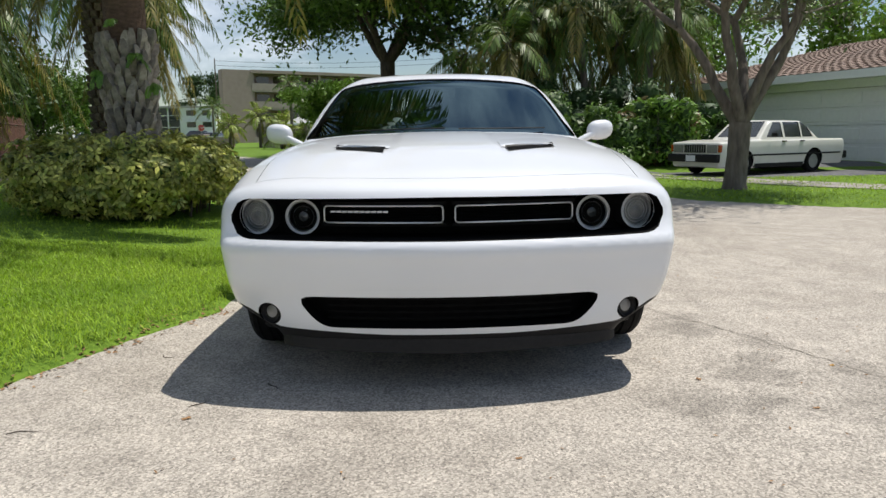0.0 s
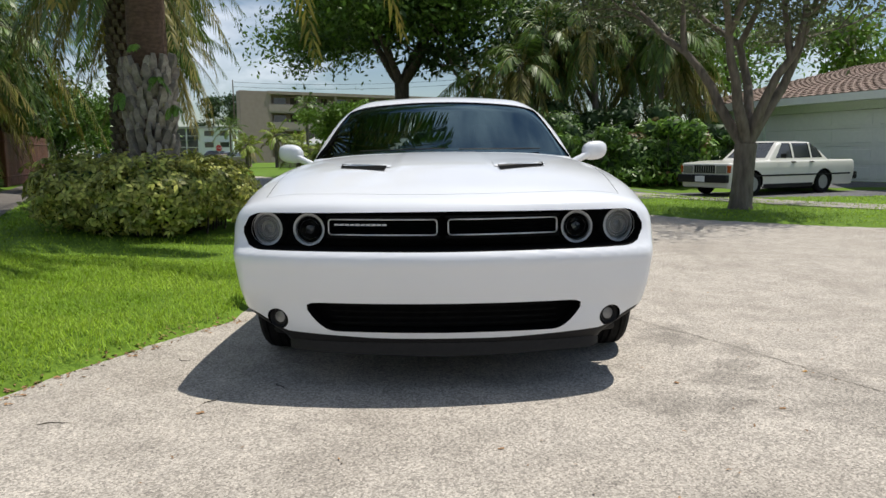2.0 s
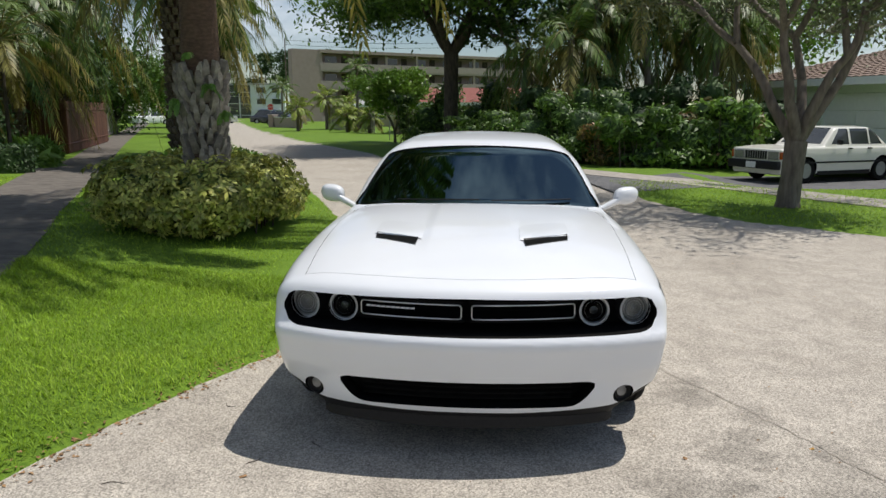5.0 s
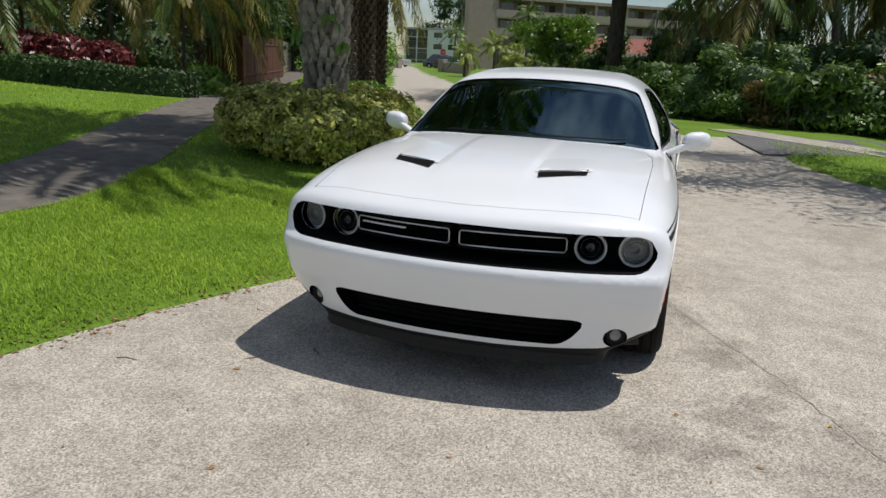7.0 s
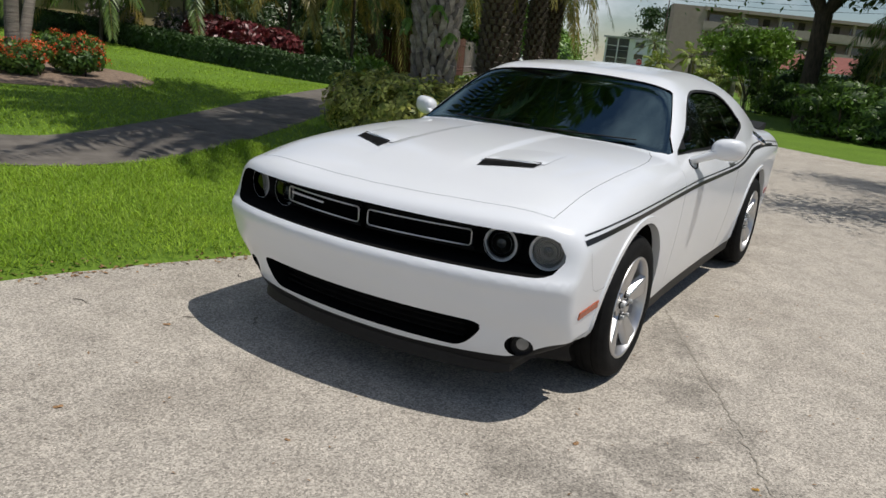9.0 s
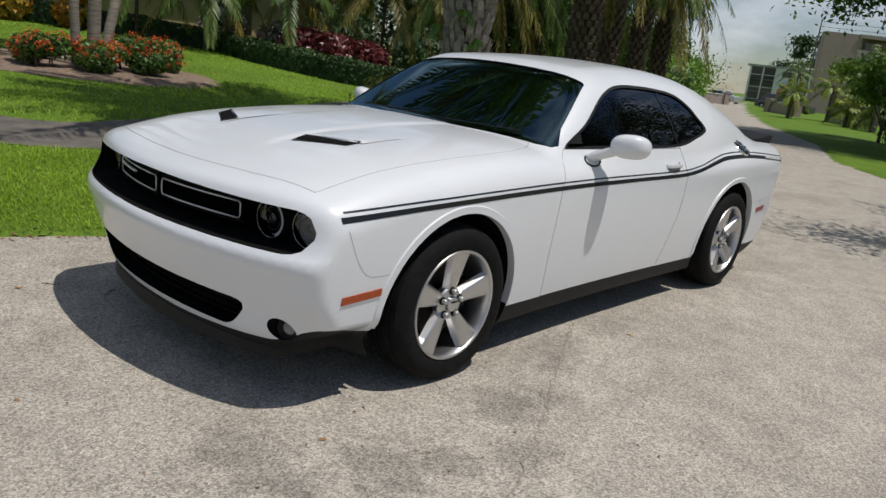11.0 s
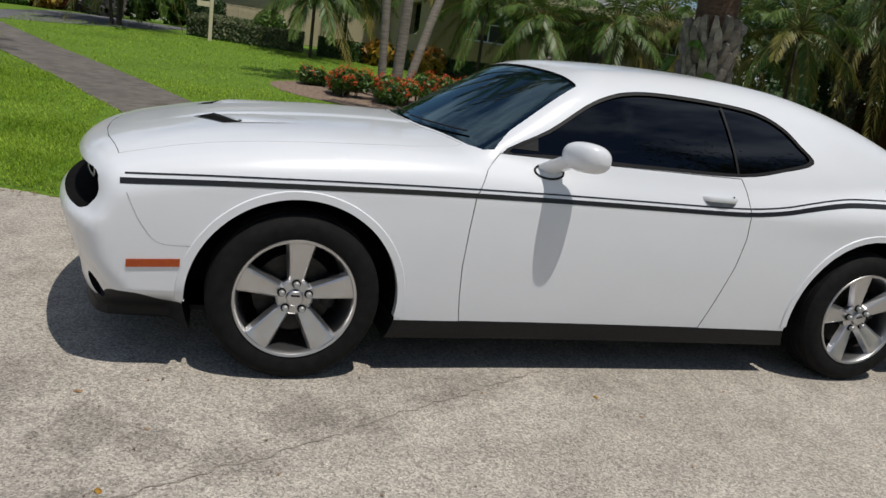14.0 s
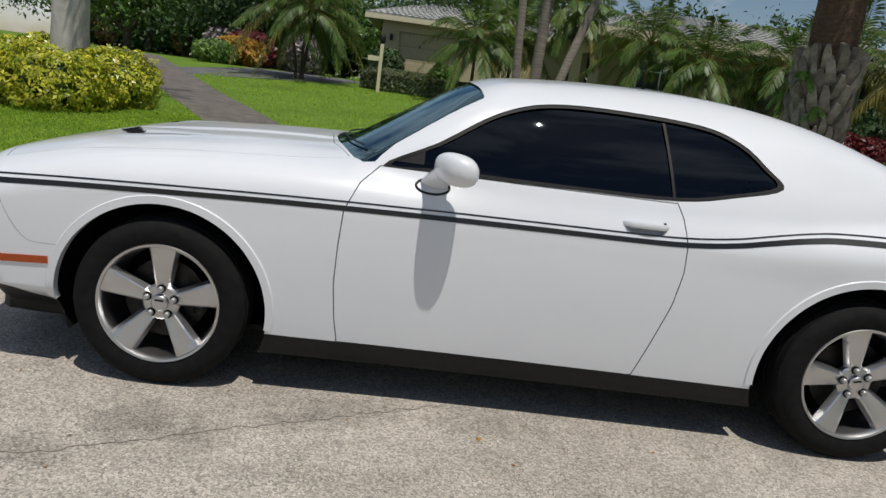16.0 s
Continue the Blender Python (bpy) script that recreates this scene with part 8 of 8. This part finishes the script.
def old_sedan():
    L, W, H, belt = 4.75, 1.71, 1.41, 0.92
    F = sedan_form(L, W, H, belt, 1.42, 1.95, 3.15, 3.72, 0.86, 0.90, 0.06)
    side = [[(1.72, 0.97), (2.32, 0.97), (2.32, 1.34), (2.05, 1.34)], [(2.42, 0.97), (3.02, 0.97), (3.02, 1.34), (2.42, 1.34)], [(3.10, 0.97), (3.48, 0.97), (3.28, 1.32), (3.10, 1.34)]]
    wins = [(w, "x", s * 0.35 if s > 0 else -1.2, 1.2 if s > 0 else -0.35) for w in side for s in (1, -1)]
    # windscreen and rear window as blocks across
    wins += [([(-0.62, 0.98), (0.62, 0.98), (0.52, 1.36), (-0.52, 1.36)], "y", 1.0, 2.3), ([(-0.60, 0.98), (0.60, 0.98), (0.52, 1.34), (-0.52, 1.34)], "y", 3.0, 4.2)]
    c = parked_car((6.79, 15.4, -0.138), -64.0, "boxy cream-white old sedan parked on the driveway", "cream", F, L, W, H, belt, wins, (0.85, 3.5), 0.31)
    bp = Shape().box(-0.84, 0.84, -0.14, 0.02, 0.36, 0.56, bev=0.03)
    part("front_bumper", bp.mesh("front_bumper", M["black"], True, 40), c, "black rubber bumper")
    part("rear_bumper", Shape().box(-0.84, 0.84, L - 0.02, L + 0.14, 0.36, 0.56, bev=0.03).mesh("rear_bumper", M["black"], True, 40), c, "black rubber bumper")
    part("number_plate", Shape().box(-0.16, 0.16, -0.155, -0.145, 0.38, 0.53).mesh("number_plate", M["white"]), c, "white number plate")
    gr = part("grille", Shape().box(-0.36, 0.36, -0.015, 0.02, 0.60, 0.80).mesh("grille", M["black"]), c, "black upright grille")
    for k in range(9):
        part("grille_bar", Shape().box(-0.34 + 0.08 * k, -0.325 + 0.08 * k, -0.025, -0.012, 0.61, 0.79).mesh("grille_bar", M["galv"]), gr)
    for s in (1, -1):
        part("headlight", Shape().box(s * 0.57 - 0.17, s * 0.57 + 0.17, -0.02, 0.03, 0.60, 0.80, bev=0.015).mesh("headlight", M["lamp_grey"]), c, "rectangular headlight")
        part("turn_lamp", Shape().box(s * 0.80 - 0.045, s * 0.80 + 0.045, -0.005, 0.12, 0.61, 0.79, bev=0.01).mesh("turn_lamp", M["amber"]), c)
        part("side_trim", Shape().box(s * (W / 2 + 0.0) - 0.012, s * (W / 2 + 0.0) + 0.012, 0.25, L - 0.2, 0.50, 0.54).mesh("side_trim", M["black"]), c, "black rub strip")
        part("sill", Shape().box(s * (W / 2 - 0.06) - 0.03, s * (W / 2 - 0.06) + 0.03, 1.25, 3.1, 0.20, 0.30).mesh("sill", M["black"]), c)
        part("wing_mirror", Shape().box(s * 0.93 - 0.08, s * 0.93 + 0.08, 1.78, 1.86, 0.96, 1.08, bev=0.02).mesh("wing_mirror", M["black"]), c)
        for y in (2.30, 3.0):
            part("door_handle", Shape().box(s * (W / 2) - 0.02, s * (W / 2) + 0.02, y - 0.08, y + 0.06, 0.84, 0.87).mesh("door_handle", M["black"]), c)


old_sedan()
for i, (x, y, hd, pt, lb, hh) in enumerate([(-21.0, 77.5, 80, "navy", "dark blue car parked near the junction", 1.5), (-24.5, 84.0, 80, "navy", "dark car parked near the junction", 1.75), (-32.5, 88.0, 75, "silver", "silver car parked near the junction", 1.45), (-38.6, 74.0, -25, "white", "white van parked at the end of the footpath", 1.9)]):
    Fm = sedan_form(4.5, 1.8, hh, 0.95, 1.3, 1.9, 3.3, 4.1, 0.9, 0.98)
    wn = [([(1.75, 0.99), (2.6, 0.99), (2.6, hh - 0.13), (2.05, hh - 0.13)], "x", s * 0.3 if s > 0 else -1.2, 1.2 if s > 0 else -0.3) for s in (1, -1)] + [([(2.7, 0.99), (3.7, 0.99), (3.35, hh - 0.13), (2.7, hh - 0.13)], "x", s * 0.3 if s > 0 else -1.2, 1.2 if s > 0 else -0.3) for s in (1, -1)] + [([(-0.6, 1.0), (0.6, 1.0), (0.5, hh - 0.1), (-0.5, hh - 0.1)], "y", 0.9, 2.2)]
    parked_car((x, y, 0.0), hd, lb, pt, Fm, 4.5, 1.8, hh, 0.95, wn, (0.9, 3.6), 0.32, h=0.075)


# ---------------------------------------------------------------- turf, litter and marks on the road
def grass(name, n, box, hmin, hmax, width, seed, near):
    """Blades of grass over part of the lawn."""
    rng = rnd(seed)
    x = rng.uniform(box[0], box[1], n)
    y = rng.uniform(box[2], box[3], n)
    d = poly_sdf(x, y, ROAD)
    c = np.array(smooth_poly(WALK_C, 4, closed=False))
    wd = np.full(n, 1e9)
    for a, b in zip(c[:-1], c[1:]):
        e = b - a
        t = np.clip(((x - a[0]) * e[0] + (y - a[1]) * e[1]) / (e @ e), 0, 1)
        wd = np.minimum(wd, np.hypot(x - a[0] - t * e[0], y - a[1] - t * e[1]))
    ok = (d > 0.015 + 0.06 * rng.random(n)) & (wd > 0.60 + 0.05 * rng.random(n)) & (((x - PX) / 0.95) ** 2 + ((y - PY - 0.4) / 1.15) ** 2 > 1) & (((x + 9.75) / 1.75) ** 2 + ((y - 2.75) / 2.05) ** 2 > 1)
    x, y, d = x[ok], y[ok], d[ok]
    n = len(x)
    z = turf_z(x, y, d) - 0.004
    h = rng.uniform(hmin, hmax, n) * (0.75 + 0.5 * np.array([noise.noise((a * 1.3, b * 1.3, 7)) for a, b in zip(x, y)]))
    az = rng.uniform(0, 2 * math.pi, n)
    lean = rng.uniform(0.4, 1.5, n) * h
    w = width * rng.uniform(0.7, 1.3, n)
    base = np.stack([x, y, z], 1)
    dirn = np.stack([np.cos(az), np.sin(az), 0 * az], 1)
    sd = np.stack([-np.sin(az), np.cos(az), 0 * az], 1) * w[:, None]
    mid = base + dirn * (lean * 0.35)[:, None] + np.stack([0 * h, 0 * h, h * 0.62], 1)
    tip = base + dirn * lean[:, None] + np.stack([0 * h, 0 * h, h], 1)
    v = np.stack([base - sd * 0.5, mid - sd * 0.35, tip, mid + sd * 0.5], 1)
    return tagged(part(name, quads_mesh(name, v, M["blade"])), "bright green grass blades of the lawn", "grass", kind="stuff")


grass("grass_blades", 75000, (-4.4, -1.2, -3.2, 2.6), 0.03, 0.07, 0.0065, 301, True)
grass("grass_blades", 45000, (-8.0, -2.2, -6.5, -1.5), 0.03, 0.07, 0.008, 305, True)
grass("grass_blades", 60000, (-9.0, -2.0, -5.0, 9.0), 0.025, 0.06, 0.009, 302, False)
grass("grass_blades", 40000, (-19.0, -5.0, -5.0, 9.0), 0.03, 0.07, 0.014, 303, False)
grass("grass_blades", 22000, (2.8, 12.0, 4.0, 13.5), 0.03, 0.07, 0.014, 304, False)

# dry leaves and clippings along the turf edge and on the road
rng = rnd(77)


def litter(n, pts, spread, size, name, label):
    c = smooth_poly(pts, 8, closed=False)
    k = rng.integers(0, len(c), n)
    xy = np.array([c[i] for i in k]) + rng.normal(size=(n, 2)) * spread
    d = poly_sdf(xy[:, 0], xy[:, 1], ROAD)
    z = np.where(d > 0, turf_z(xy[:, 0], xy[:, 1], d) + 0.006, 0.005)
    z = np.maximum(z, 0.005)
    q = leaf_quads(np.column_stack([xy, z]), size, rng, np.repeat([[0, 0, 2.5]], n, 0), up=1.0)
    return tagged(part(name, quads_mesh(name, q, M["deadleaf"])), label, "leaf litter", kind="stuff")


litter(420, [(-4.5, -4.3), (-3.0, -2.85), (-2.4, -2.1), (-2.1, -1.35), (-1.9, -0.7), (-1.6, 0.1), (-1.35, 0.6)], 0.05, 0.016, "leaf_litter", "dry brown leaf litter along the turf edge")
litter(260, [(-1.6, -2.6), (0, -2.2), (1.5, -1.6), (2.2, 0.5), (2.4, 3.0), (2.0, 5.5)], 0.75, 0.009, "fallen_leaves", "scattered dry leaf bits on the road")
lf = Shape()
for k in range(9):
    a0, a1 = 2 * math.pi * k / 9, 2 * math.pi * (k + 1) / 9
    lf.add([(0, 0, 0.012), (0.030 * math.cos(a0), 0.020 * math.sin(a0), 0.006 + 0.004 * math.sin(3 * a0)), (0.030 * math.cos(a1), 0.020 * math.sin(a1), 0.006 + 0.004 * math.sin(3 * a1))], [(0, 1, 2)])
for i, (x, y, rz_, sc) in enumerate([(1.70, -0.62, 30, 0.75), (1.05, -0.77, 80, 0.8), (1.37, -1.12, 10, 0.7), (1.30, 1.47, 60, 0.5), (1.07, 2.08, 100, 0.5), (1.12, 1.35, 20, 0.7), (-1.0, -1.1, 45, 0.9), (-0.6, -1.9, 70, 0.9), (0.2, -1.5, 15, 0.6)]):
    o = part("fallen_leaf", lf.mesh("fallen_leaf", M["orangeleaf"] if i in (0, 5) else M["deadleaf"]), None, "", pose(x, y, 0.0, 0, 0, rz_) @ Matrix.Scale(sc * 0.7, 4))
    tagged(o, "small curled fallen leaf lying on asphalt", "leaf", "fallen leaves")
# dry twigs
for i, (x, y, rz_, L) in enumerate([(-1.55, -1.2, 20, 0.16), (-1.0, -0.95, 70, 0.12), (-1.35, -0.3, -30, 0.12), (1.9, -1.6, 40, 0.1), (-0.75, -0.75, 110, 0.14)]):
    pts = [(0.7 * L * (t - 0.5), 0.015 * math.sin(5 * t + i), 0.003) for t in np.linspace(0, 1, 6)]
    o = part("twig", Shape().tube(pts, [0.0015, 0.002, 0.002, 0.002, 0.0015, 0.001], 5).mesh("twig", M["darkbark"]), None, "", pose(x, y, 0.0, 0, 0, rz_))
    tagged(o, "thin dry brown twig lying on asphalt", "twig", "dry twigs")

# a long crack in the asphalt beside the coupe
ck = Shape()
path = smooth_poly([(2.3, -2.2), (2.05, -1.3), (1.82, -0.78), (1.66, -0.40), (1.48, -0.02), (1.27, 0.36), (1.12, 0.66), (0.98, 0.92), (0.84, 1.2)], 24, closed=False)
vs = []
for i, (x, y) in enumerate(path):
    x2, y2 = path[min(i + 1, len(path) - 1)]
    x1, y1 = path[max(i - 1, 0)]
    t = Vector((x2 - x1, y2 - y1)).normalized()
    w = 0.0045 * (0.4 + abs(noise.noise((i * 0.7, 3, 1))) * 2.0)
    j = 0.03 * noise.noise((i * 0.23, 9, 2)) + 0.012 * noise.noise((i * 0.9, 4, 2))
    vs += [(x - t.y * (w + j), y + t.x * (w + j), 0.003), (x + t.y * (w - j), y - t.x * (w - j), 0.003)]
ck.add(vs, [(2 * i, 2 * i + 1, 2 * i + 3, 2 * i + 2) for i in range(len(path) - 1)])
crack = part("road_crack", ck.mesh("road_crack", M["crack"]))
tagged(crack, "thin dark crack in the asphalt", "crack", kind="structure")
